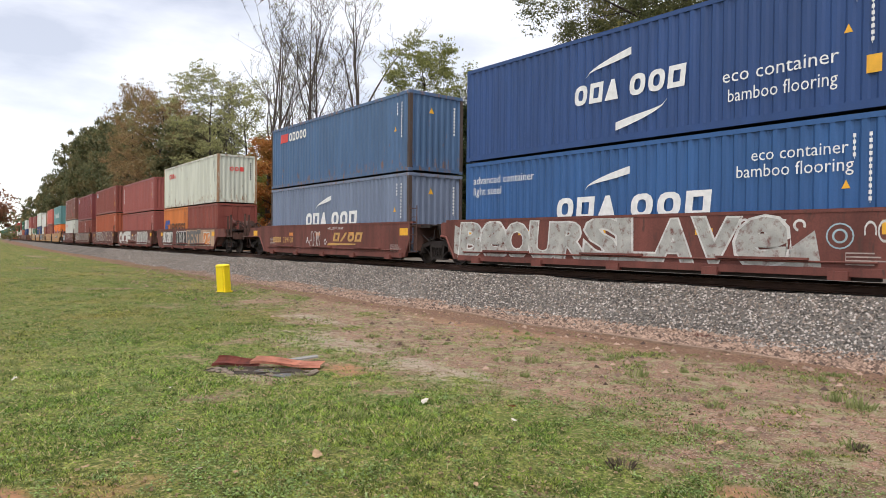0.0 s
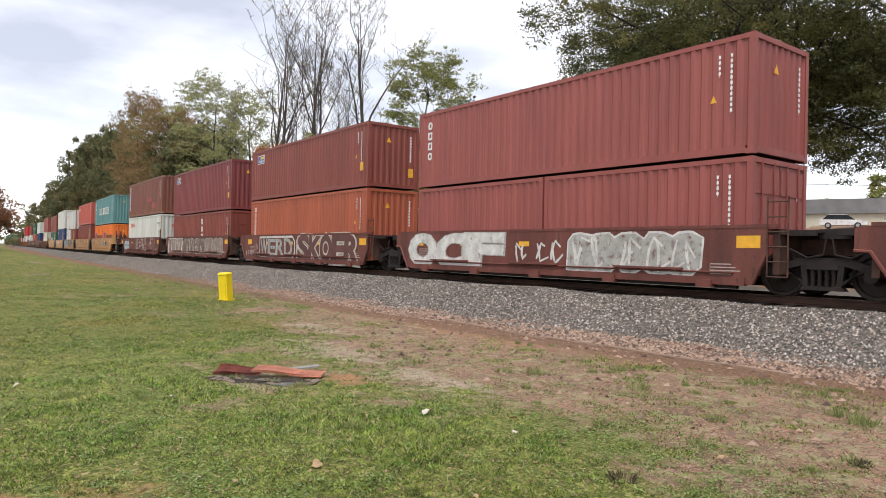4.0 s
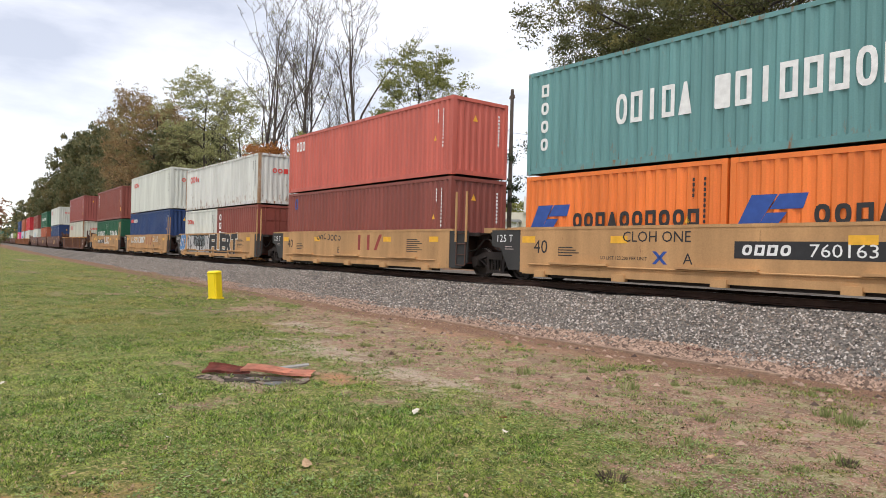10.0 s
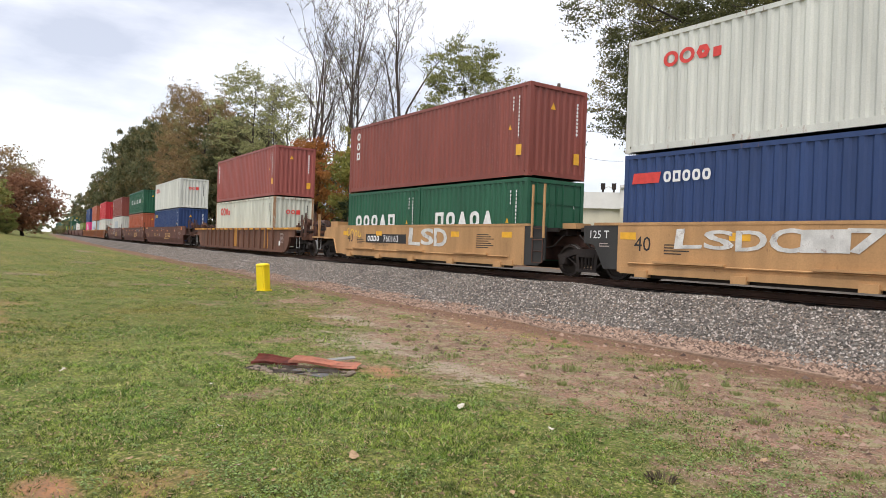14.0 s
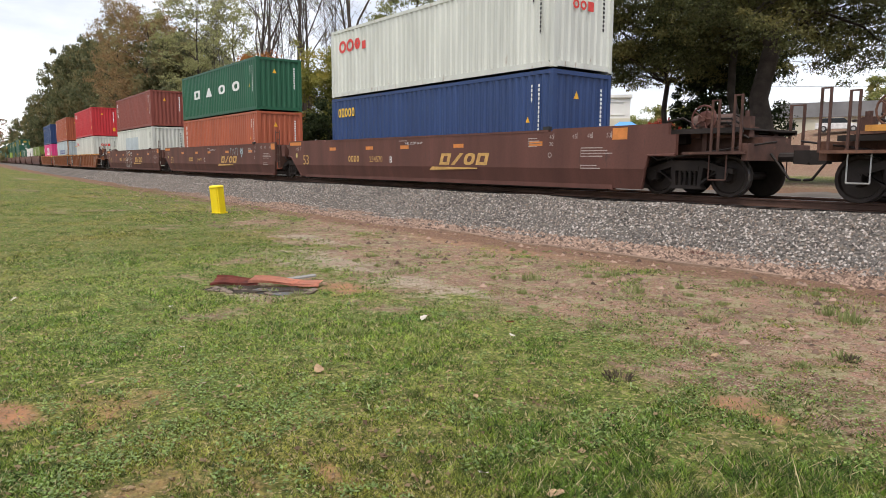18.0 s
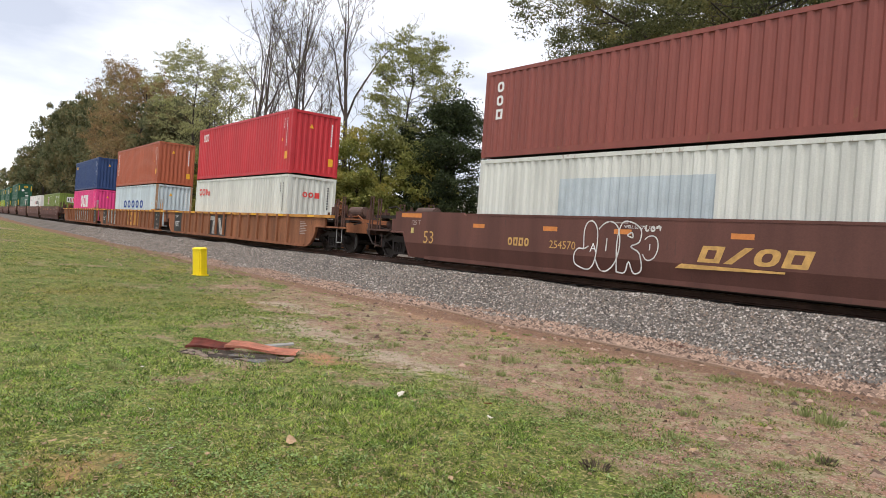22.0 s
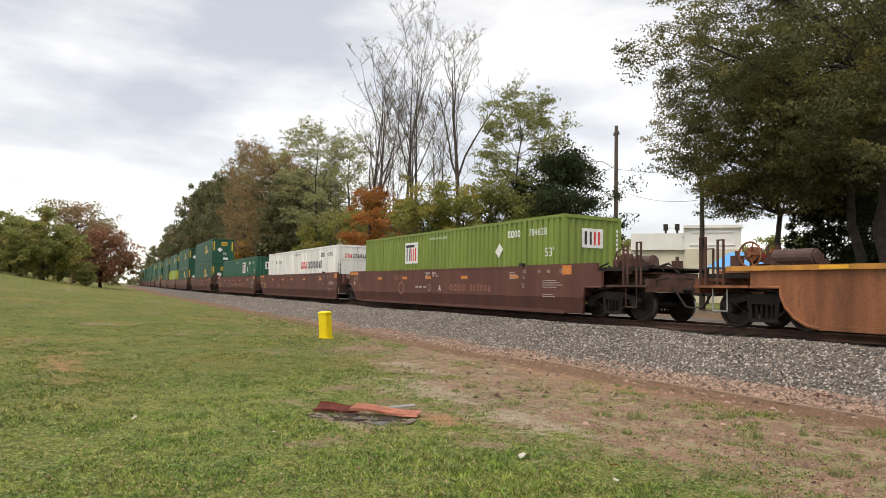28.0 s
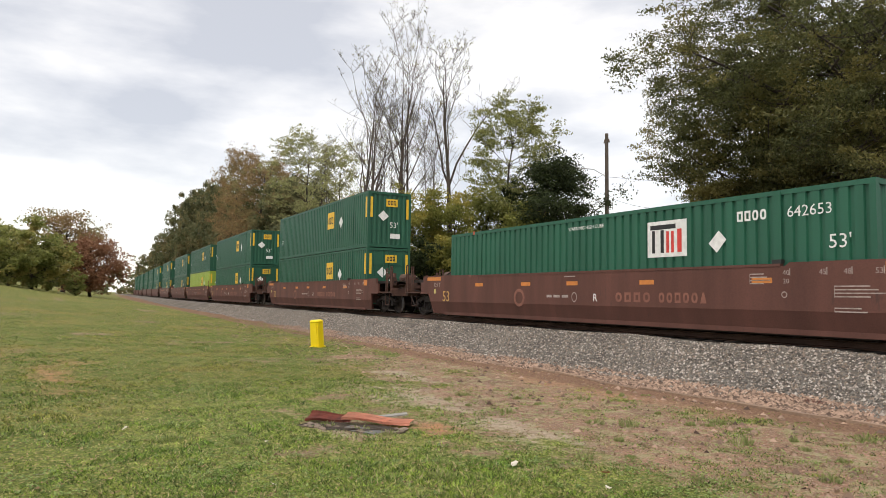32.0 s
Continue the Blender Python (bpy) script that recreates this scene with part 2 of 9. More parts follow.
def plates(name, quads, y, material, parent, rz=0.0, at=(0, 0, 0), label=""):
    """One flat painted mark made of polygons in x, z that share their corners."""
    verts, faces, seen = [], [], {}
    for q in quads:
        f = []
        for px, pz in q:
            key = (round(px, 4), round(pz, 4))
            if key not in seen:
                seen[key] = len(verts)
                verts.append((px, 0.0, pz))
            f.append(seen[key])
        faces.append(tuple(f))
    ob = raw(name, verts, faces, material, parent, label)
    ob.matrix_basis = pose(at[0], at[1] + y, at[2], 0, 0, rz)
    return ob


def rect(x0, z0, x1, z1, skew=0.0):
    return [(x0, z0), (x1, z0), (x1 + skew, z1), (x0 + skew, z1)]


# ---- the track's line: a wide curve; s runs away from the camera's foot point, against the train's way ----
TRACK_Y, TRACK_R, RAIL_Z = 15.23, 1232.2, 0.85


def track_line():
    """Places along the centre line, metre by metre: a wide curve that eases into a straight."""
    out, x, y, a = [], 0.0, TRACK_Y, 0.0
    for s in range(900):
        out.append((x, y, a))
        k = (1.0 if s < 45 else max(0.0, (150.0 - s) / 105.0)) / TRACK_R
        x, y, a = x - math.cos(a + k / 2), y + math.sin(a + k / 2), a + k
    return out


LINE = track_line()


def track(s, off=0.0):
    """Place and heading at s metres along, off metres to the far side of the centre line."""
    if s <= 0:
        a = s / TRACK_R
        return -(TRACK_R - off) * math.sin(a), TRACK_Y + TRACK_R - (TRACK_R - off) * math.cos(a), -math.degrees(a)
    i = min(int(s), 898)
    f = s - i
    x, y, a = (p * (1 - f) + q * f for p, q in zip(LINE[i], LINE[i + 1]))
    return x + off * math.sin(a), y + off * math.cos(a), -math.degrees(a)


def travelled(t):
    """Metres that the train has gone at t seconds: a little over 12 m/s, slowly gaining."""
    return 12.358 * t + 0.376 * ((t - 16) ** 2 / 32 - 8)


# ---- ground ----
def smooth01(a, b, v):
    v = min(1.0, max(0.0, (v - a) / (b - a)))
    return v * v * (3 - 2 * v)


def to_track(x, y):
    """Track coordinates of a place: distance along, and offset from the centre line (minus is the camera's side)."""
    if x >= 0:
        cy = TRACK_Y + TRACK_R
        return math.atan2(-x, cy - y) * TRACK_R, TRACK_R - math.hypot(x, cy - y)
    s = min(-x, 895.0)
    for _ in range(3):
        lx, ly, deg = track(s)
        a = -radians(deg)
        ds = -(x - lx) * math.cos(a) + (y - ly) * math.sin(a)
        s = min(max(0.0, s + ds), 897.0)
    lx, ly, deg = track(s)
    a = -radians(deg)
    return s, (x - lx) * math.sin(a) + (y - ly) * math.cos(a)


def ground_z(x, y):
    s, off = to_track(x, y)
    z = 0.03 * noise.noise((x * 0.35, y * 0.35, 3.0)) + 0.012 * noise.noise((x * 1.3, y * 1.3, 9.0))
    d = -x
    # lawn that climbs away along the line, more so farther from it
    lift = max(0.0, min(d - 14, 62)) / 62.0
    side = 0.55 + 3.2 * smooth01(-6, -34, off)
    z += lift * side * smooth01(-3.0, -9.0, off) + (0.9 * smooth01(60, 130, d) * smooth01(-16, -60, off))
    # the bed of the line
    near = smooth01(-3.0, -1.6, off)
    far = smooth01(3.0, 1.6, off)
    z += 0.30 * min(near, far)
    z += 0.75 * smooth01(4.0, 9.0, off)
    # the street beyond the oaks lies higher
    z += 5.4 * smooth01(45, 74, off) * smooth01(-48, -36, x) * smooth01(120, 60, x)
    # a shallow ditch between the kerb and the stones
    return z - 0.07 * min(smooth01(-5.50, -5.35, off), smooth01(-3.2, -4.2, off))


def ground_lines(lo, hi, c, fine, reach):
    """Grid lines, close together near c and wider with distance."""
    out, v, step = [c], c, fine
    while v < hi:
        step = fine if abs(v - c) < reach else step * 1.16
        v += step
        out.append(v)
    v, step = c, fine
    while v > lo:
        step = fine if abs(v - c) < reach else step * 1.16
        v -= step
        out.insert(0, v)
    return out


BARE_EDGE = [(-60, 12.5), (-30, 10.3), (-21.7, 7.8), (-13.8, 5.3), (-10.5, 4.0), (-7.9, 3.7), (-6.1, 4.0), (-4.5, 4.6), (-2.5, 4.3), (4, 3.6), (40, 3.0)]
CLAY = [(-2.3, 4.27, 0.22), (-1.9, 4.12, 0.24), (-4.95, 0.43, 0.30), (-4.9, -0.55, 0.50), (-5.2, 0.0, 0.28), (-2.87, 1.56, 0.22), (-7.5, 4.35, 0.55)]

DRY = [(-15.6, 0.4, 3.6, 0.7, 0.36), (-19.5, -0.6, 2.2, 0.6, 0.3), (-6.6, -0.6, 0.9, 0.4, 0.34), (-3.3, 0.9, 1.2, 0.55, 0.32), (-2.9, 1.9, 0.8, 0.35, 0.30), (-4.6, 1.0, 0.8, 0.35, 0.28)]


def bareness(x, y):
    """How bare the soil is, 0 to 1: a worn strip beside the line with ragged edges, and scattered patches."""
    e = BARE_EDGE[0][1]
    for (x0, y0), (x1, y1) in zip(BARE_EDGE, BARE_EDGE[1:]):
        if x0 <= x <= x1:
            e = y0 + (y1 - y0) * (x - x0) / (x1 - x0)
    n1 = noise.noise((x * 0.45, y * 0.45, 7.7))
    n2 = noise.noise((x * 1.5, y * 1.5, 2.2))
    n3 = noise.noise((x * 3.6, y * 3.6, 5.2))
    near = smooth01(-9.0, -5.0, x)
    b = (y - e) / (2.3 - 0.9 * near) + 0.5 * n1 + 0.65 * n2 + 0.55 * n3 + 0.10 + 0.25 * near
    lawn = 1.5 * (n1 - 0.40) + 0.8 * n2 + 0.3 * n3
    green = noise.noise((x * 0.6, y * 0.9, 21.0)) + 0.7 * n2 + 0.5 * n3 - 0.16
    pit = 1.15 - math.hypot((x + 7.98) / 1.1, (y - 3.4) / 0.6) + 0.4 * n3
    return max(0.0, min(1.0, max(min(b, 1.0) - max(0.0, green) * (1.5 - 0.5 * near), lawn, pit)))


def clayness(x, y):
    c = 0.0
    for cx, cy, r in CLAY:
        c = max(c, 1.0 - math.hypot((x - cx), (y - cy) * 1.5) / r + 1.1 * noise.noise((x * 2.2, y * 3.4, 4.0)) + 0.6 * noise.noise((x * 6, y * 6, 1.0)))
    # dry tan smears on the open lawn
    for cx, cy, rx, ry, k in DRY:
        c = max(c, k * (1.25 - math.hypot((x - cx) / rx, (y - cy) / ry) + 0.8 * noise.noise((x * 0.9, y * 1.4, 8.0)) + 0.9 * noise.noise((x * 3.1, y * 4.2, 9.0)) + 0.6 * noise.noise((x * 8.0, y * 9.0, 3.0))))
    # the worn orange strip along the kerb
    o = y - (9.62 + 0.03 * max(0.0, -6.5 - x) + 0.007 * max(0.0, -6.5 - x) ** 2)
    strip = min(smooth01(-2.1, -0.7, o + 0.9 * noise.noise((x * 0.5, y * 0.8, 14.0))), smooth01(0.3, -0.05, o)) * smooth01(-4.0, -7.5, x) * smooth01(-30, -18, x)
    return max(0.0, min(1.0, max(c, strip * 0.5)))


def paleness(x, y):
    """Where pale grey chippings lie on the worn soil."""
    p = 0.0
    for cx, cy, rx, ry in ((-9.8, 5.3, 2.1, 0.8), (-6.7, 5.2, 1.5, 0.6), (-12.6, 6.6, 1.5, 0.6), (-7.75, 3.15, 0.9, 0.3)):
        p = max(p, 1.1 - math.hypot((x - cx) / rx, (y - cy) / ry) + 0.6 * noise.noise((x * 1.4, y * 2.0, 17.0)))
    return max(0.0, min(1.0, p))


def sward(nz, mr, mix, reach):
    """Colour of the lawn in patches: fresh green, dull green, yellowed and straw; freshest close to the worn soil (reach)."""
    c = mix(mr(nz(0.45, 6, 0.6), 0.42, 0.60), (0.112, 0.182, 0.026, 1), (0.205, 0.228, 0.038, 1))
    c = mix(mr(nz(1.6, 6, 0.7), 0.50, 0.58), c, (0.110, 0.185, 0.030, 1))
    c = mix(mr(nz(0.23, 6, 0.62), 0.53, 0.68), c, (0.320, 0.255, 0.074, 1))
    c = mix(mr(nz(3.4, 6, 0.75), 0.54, 0.66), c, (0.320, 0.270, 0.095, 1))
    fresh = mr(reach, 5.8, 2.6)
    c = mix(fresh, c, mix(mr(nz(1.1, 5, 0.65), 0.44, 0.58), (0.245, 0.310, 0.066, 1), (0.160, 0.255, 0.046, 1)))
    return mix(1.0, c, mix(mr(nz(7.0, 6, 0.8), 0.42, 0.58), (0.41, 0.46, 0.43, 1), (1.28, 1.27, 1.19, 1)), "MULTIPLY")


GRID = {}


def make_ground():
    gx = ground_lines(-2600, 900, -9, 0.16, 12)
    gy = ground_lines(-900, 2200, 4.5, 0.16, 7)
    verts = [(x, y, ground_z(x, y)) for y in gy for x in gx]
    w = len(gx)
    faces = [(j * w + i, j * w + i + 1, (j + 1) * w + i + 1, (j + 1) * w + i) for j in range(len(gy) - 1) for i in range(w - 1)]
    m = bpy.data.materials.new("lawn_and_bare_soil")
    m.use_nodes = True
    n, l = m.node_tree.nodes, m.node_tree.links
    b = n["Principled BSDF"]
    b.inputs["Roughness"].default_value, b.inputs["Specular IOR Level"].default_value = 0.95, 0.2
    co = n.new("ShaderNodeTexCoord")
    sep = n.new("ShaderNodeSeparateXYZ")
    l.new(co.outputs["Object"], sep.inputs["Vector"])

    def nz(scale, detail=5, rough=0.55):
        x = n.new("ShaderNodeTexNoise")
        x.inputs["Scale"].default_value, x.inputs["Detail"].default_value, x.inputs["Roughness"].default_value = scale, detail, rough
        l.new(co.outputs["Object"], x.inputs["Vector"])
        return x.outputs["Fac"]

    def mr(v, a, c, lo=0.0, hi=1.0):
        x = n.new("ShaderNodeMapRange")
        for key, q in (("From Min", a), ("From Max", c), ("To Min", lo), ("To Max", hi)):
            x.inputs[key].default_value = q
        l.new(v, x.inputs["Value"])
        return x.outputs["Result"]

    def ma(op, a, c):
        x = n.new("ShaderNodeMath")
        x.operation = op
        for i, q in ((0, a), (1, c)):
            if isinstance(q, (int, float)):
                x.inputs[i].default_value = q
            else:
                l.new(q, x.inputs[i])
        return x.outputs["Value"]

    def mix(f, a, c, kind="MIX"):
        x = n.new("ShaderNodeMix")
        x.data_type, x.blend_type = "RGBA", kind
        for key, q in (("Factor", f), ("A", a), ("B", c)):
            if isinstance(q, (tuple, float, int)):
                x.inputs[key].default_value = q
            else:
                l.new(q, x.inputs[key])
        return x.outputs["Result"]

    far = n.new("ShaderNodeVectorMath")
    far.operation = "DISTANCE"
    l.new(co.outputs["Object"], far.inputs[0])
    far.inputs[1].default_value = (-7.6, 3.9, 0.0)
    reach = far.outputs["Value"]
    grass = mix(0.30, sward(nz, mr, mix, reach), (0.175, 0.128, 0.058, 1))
    # fine dark noise paints the shaded gaps between tufts into the colour
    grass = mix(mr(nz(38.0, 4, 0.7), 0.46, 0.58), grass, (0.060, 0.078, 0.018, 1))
    grass = mix(mr(nz(21.0, 5, 0.75), 0.55, 0.62), grass, (0.380, 0.310, 0.150, 1))
    soil = mix(mr(nz(1.1, 6, 0.6), 0.35, 0.65), (0.250, 0.136, 0.094, 1), (0.350, 0.198, 0.140, 1))
    soil = mix(mr(nz(0.75, 7, 0.7), 0.46, 0.58), soil, (0.180, 0.106, 0.075, 1))
    soil = mix(mr(nz(16.0, 7, 0.8), 0.46, 0.58), soil, (0.130, 0.084, 0.060, 1))
    soil = mix(mr(nz(3.2, 7, 0.75), 0.50, 0.58), soil, (0.260, 0.235, 0.125, 1))
    soil = mix(mr(nz(9.0, 7, 0.75), 0.56, 0.62), soil, (0.120, 0.140, 0.045, 1))
    soil = mix(mr(nz(60.0, 4, 0.7), 0.53, 0.62), soil, (0.43, 0.34, 0.26, 1))
    clay = mix(mr(nz(4.0, 6, 0.7), 0.38, 0.62), (0.410, 0.205, 0.105, 1), (0.280, 0.165, 0.100, 1))
    clay = mix(mr(nz(26.0, 5, 0.7), 0.52, 0.64), clay, (0.220, 0.145, 0.095, 1))
    # how bare it is comes with the mesh; fine noise frays the edges
    at = n.new("ShaderNodeAttribute")
    at.attribute_name = "soil"
    sp = n.new("ShaderNodeSeparateColor")
    l.new(at.outputs["Color"], sp.inputs["Color"])
    fray = ma("MULTIPLY", ma("SUBTRACT", nz(7.0, 6, 0.7), 0.5), 2.2)
    bare = mr(ma("ADD", sp.outputs["Red"], fray), 0.25, 0.68)
    scree = mr(ma("ADD", sp.outputs["Blue"], fray), 0.35, 0.65)
    pale = mix(mr(nz(34.0, 5, 0.8), 0.44, 0.56), (0.265, 0.208, 0.150, 1), (0.430, 0.360, 0.280, 1))
    soil = mix(mr(ma("ADD", at.outputs["Alpha"], fray), 0.30, 0.85), soil, pale)
    c = mix(bare, grass, soil)
    c = mix(mr(ma("ADD", sp.outputs["Green"], ma("MULTIPLY", fray, 0.55)), 0.15, 0.75), c, clay)
    grit = mix(mr(nz(28.0, 5, 0.75), 0.42, 0.62), (0.125, 0.072, 0.048, 1), (0.27, 0.165, 0.110, 1))
    c = mix(scree, c, grit)
    l.new(c, b.inputs["Base Color"])
    bp = n.new("ShaderNodeBump")
    bp.inputs["Strength"].default_value, bp.inputs["Distance"].default_value = 0.7, 0.05
    l.new(nz(22.0, 6, 0.7), bp.inputs["Height"])
    l.new(bp.outputs["Normal"], b.inputs["Normal"])
    ob = raw("ground", verts, faces, m)
    ob.data.shade_smooth()
    tint = ob.data.color_attributes.new("soil", "FLOAT_COLOR", "POINT")
    flat = []
    for x, y, z in verts:
        if -70 < x < 30 and -30 < y < 14:
            o = to_track(x, y)[1]
            flat += [bareness(x, y), clayness(x, y), smooth01(-7.0, -5.9, o), paleness(x, y)]
        else:
            o = to_track(x, y)[1] if -400 < x < 60 and -40 < y < 200 else 99.0
            street = smooth01(30, 44, o) * smooth01(-48, -38, x) if o < 98 else 0.0
            flat += [max(street, 0.75 * smooth01(24.0, 14.0, abs(o)) if o > 0 else 0.0), 0.0, max(0.6 * street, smooth01(14.0 if o > 0 else 8.5, 6.0, abs(o))), 0.0]
    tint.data.foreach_set("color", flat)
    q = np.array(flat).reshape(len(gy), w, 4)
    GRID.update(x=np.array(gx), y=np.array(gy), z=np.array([v[2] for v in verts]).reshape(len(gy), w), bare=q[:, :, 0], clay=q[:, :, 1])
    return tagged(ob, "mown lawn with bare reddish soil beside the railway", "ground", kind="structure")


make_ground()


def on_grid(key, x, y):
    """Height, bareness or clay of the ground at many places at once."""
    gx, gy, g = GRID["x"], GRID["y"], GRID[key]
    i = np.clip(np.searchsorted(gx, x) - 1, 0, len(gx) - 2)
    j = np.clip(np.searchsorted(gy, y) - 1, 0, len(gy) - 2)
    u, v = (x - gx[i]) / (gx[i + 1] - gx[i]), (y - gy[j]) / (gy[j + 1] - gy[j])
    return (g[j, i] * (1 - u) + g[j, i + 1] * u) * (1 - v) + (g[j + 1, i] * (1 - u) + g[j + 1, i + 1] * u) * v


def patches(x, y, size, seed):
    """Smooth random values from 0 to 1 over the plane, in patches of the given size."""
    t = np.random.default_rng(seed).random((64, 64))
    x, y = x / size, y / size
    i, j = np.floor(x).astype(int), np.floor(y).astype(int)
    u, v = x - i, y - j
    u, v = u * u * (3 - 2 * u), v * v * (3 - 2 * v)
    i, j, i1, j1 = i % 64, j % 64, (i + 1) % 64, (j + 1) % 64
    return (t[i, j] * (1 - u) + t[i1, j] * u) * (1 - v) + (t[i, j1] * (1 - u) + t[i1, j1] * u) * v


# ---- ballast, ties and rails ----
def bed_profile(off):
    """Height of the stone bed by its offset from the centre line."""
    top = RAIL_Z - 0.20
    a = abs(off)
    if a <= 1.75:
        return top
    return top - (a - 1.75) / 2.0 * 0.70


def make_bed():
    offs = [-4.2, -3.85, -3.5, -3.1, -2.7, -2.2, -1.75, -1.0, 0, 1.0, 1.75, 2.5, 3.3, 4.2, 5.6, 7.4, 9.4]
    ss, v = [], -45.0
    while v < 700:
        ss.append(v)
        v += 0.5 if v < 60 else 4
    verts = []
    for s in ss:
        for o in offs:
            x, y, _ = track(s, o)
            z = bed_profile(o) + 0.05 * noise.noise((s * 0.5, o * 0.9, 1)) + 0.03 * noise.noise((s * 2, o * 2, 5))
            if o > 4.0:
                z = max(z, ground_z(x, y) + 0.05 * noise.noise((s * 0.7, o, 4)) + (0.05 if o < 9 else -0.06))
            verts.append((x, y, z))
    w = len(offs)
    faces = [(i * w + j, i * w + j + 1, (i + 1) * w + j + 1, (i + 1) * w + j) for i in range(len(ss) - 1) for j in range(w - 1)]
    m = mat("crushed_grey_stone", (0.125, 0.110, 0.095), 0.95, 0, 0.35, 0.5, 15, 1.0, (0.20, 0.15, 0.12), 0.15)
    ob = raw("ballast", verts, faces, m)
    ob.data.shade_smooth()
    return tagged(ob, "bed of crushed grey stone under the railway track", "ballast", kind="structure")


make_bed()


def make_stones():
    """Loose stones on the shoulder of the bed."""
    rng = np.random.default_rng(4)
    count = 115000
    s = -7.0 + 78 * rng.random(count) ** 1.5
    off = np.minimum(-1.5, -1.5 - 2.45 * rng.random(count) ** 0.92 + rng.normal(0, 0.14, count) - 0.5 * (rng.random(count) < 0.05))
    r = 0.019 + 0.024 * rng.random(count) ** 2
    base = np.array([(1, 0, -0.3), (-1, 0, -0.3), (0, 1, -0.3), (0, -1, -0.3), (0, 0, 1.1)], float)
    tri = np.array([(0, 2, 4), (2, 1, 4), (1, 3, 4), (3, 0, 4)])
    verts = np.empty((count, 5, 3))
    for i in range(count):
        x, y, _ = track(s[i], off[i])
        q = base * (r[i] * (0.55 + 0.75 * rng.random((5, 1)))) * (1.25, 1.0, 0.72)
        a = rng.random() * 6.28
        ca, sa = math.cos(a), math.sin(a)
        verts[i] = q @ np.array([(ca, sa, 0), (-sa, ca, 0), (0, 0, 1)]) + (x, y, max(bed_profile(off[i]), -0.06) + 0.014 + 0.05 * noise.noise((s[i] * 0.5, off[i] * 0.9, 1)))
    faces = (tri[None] + np.arange(count)[:, None, None] * 5).reshape(-1, 3)
    m = bpy.data.materials.new("broken_grey_stone")
    m.use_nodes = True
    n, l = m.node_tree.nodes, m.node_tree.links
    b = n["Principled BSDF"]
    b.inputs["Roughness"].default_value = 0.95
    g = n.new("ShaderNodeNewGeometry")
    rp = n.new("ShaderNodeValToRGB")
    rp.color_ramp.elements[0].color, rp.color_ramp.elements[1].color = (0.038, 0.034, 0.030, 1), (0.47, 0.440, 0.405, 1)
    e = rp.color_ramp.elements.new(0.55)
    e.color = (0.172, 0.160, 0.146, 1)
    e = rp.color_ramp.elements.new(0.72)
    e.color = (0.175, 0.132, 0.102, 1)
    l.new(g.outputs["Random Per Island"], rp.inputs["Fac"])
    l.new(rp.outputs["Color"], b.inputs["Base Color"])
    ob = raw("ballast_stones", verts.reshape(-1, 3).tolist(), faces.tolist(), m)
    return tagged(ob, "loose broken grey stones on the ballast shoulder", "stones", kind="stuff")


make_stones()


def make_scree():
    """Small reddish gravel in the ditch and on the worn soil beside it."""
    rng = np.random.default_rng(44)
    count = 34000
    s = 1.0 + 34 * rng.random(count) ** 1.4
    off = np.where(rng.random(count) < 0.95, -5.42 + 1.95 * rng.random(count) ** 0.8, -9.5 + 4.0 * rng.random(count))
    r = 0.011 + 0.040 * rng.random(count) ** 1.9
    p = np.array([track(a, o)[:2] for a, o in zip(s, off)])
    z = on_grid("z", p[:, 0], p[:, 1])
    base = np.array([(1, 0.2, 0), (-0.5, 0.8, 0), (-0.5, -0.9, 0), (0, 0, 1)], float)
    v = base[None] * (r[:, None, None] * (0.6 + 0.8 * rng.random((count, 4, 1)))) * (1.2, 1.2, 0.85)
    v[:, :, 0] += p[:, 0:1] + rng.normal(0, 0.004, (count, 4))
    v[:, :, 1] += p[:, 1:2]
    v[:, :, 2] += z[:, None] + 0.002
    tri = np.array([(0, 1, 3), (1, 2, 3), (2, 0, 3)])
    f = (tri[None] + np.arange(count)[:, None, None] * 4).reshape(-1, 3)
    ob = raw("gravel", v.reshape(-1, 3).tolist(), f.tolist(), leaf_mat("reddish_gravel", (0.055, 0.033, 0.024), (0.40, 0.275, 0.205), None, 0.0))
    tagged(ob, "loose reddish gravel in the ditch beside the kerb", "gravel", kind="stuff")


make_scree()


def make_rails():
    prof = [(-0.07, 0.0), (-0.07, 0.02), (-0.012, 0.04), (-0.012, 0.125), (-0.036, 0.135), (-0.036, 0.17), (0.036, 0.17), (0.036, 0.135), (0.012, 0.125), (0.012, 0.04), (0.07, 0.02), (0.07, 0.0)]
    for o in (-0.7525, 0.7525):
        ss = [-45 + 3.0 * i for i in range(230)]
        verts, faces = [], []
        for s in ss:
            for p, q in prof:
                x, y, _ = track(s, o + p)
                verts.append((x, y, RAIL_Z - 0.17 + q))
        k = len(prof)
        for i in range(len(ss) - 1):
            for j in range(k):
                faces.append((i * k + j, i * k + (j + 1) % k, (i + 1) * k + (j + 1) % k, (i + 1) * k + j))
        ob = raw("rail", verts, faces, RAIL_RUST)
        ob.data.materials.append(RAIL_TOP)
        for f in ob.data.polygons:
            if f.index % k == 5:
                f.material_index = 1
        tagged(ob, "rusty brown steel rail with a polished running surface", "rail", "rails of the track", kind="structure")


make_rails()


# ---- the train ----
RIDES = []      # (thing, metres back from the camera's foot point at the start, height over the rails)
SPINS = []      # (wheelset, place in its truck, train metre)
MESHES = {}


def cached(key, make):
    if key not in MESHES:
        MESHES[key] = make()
    return MESHES[key]


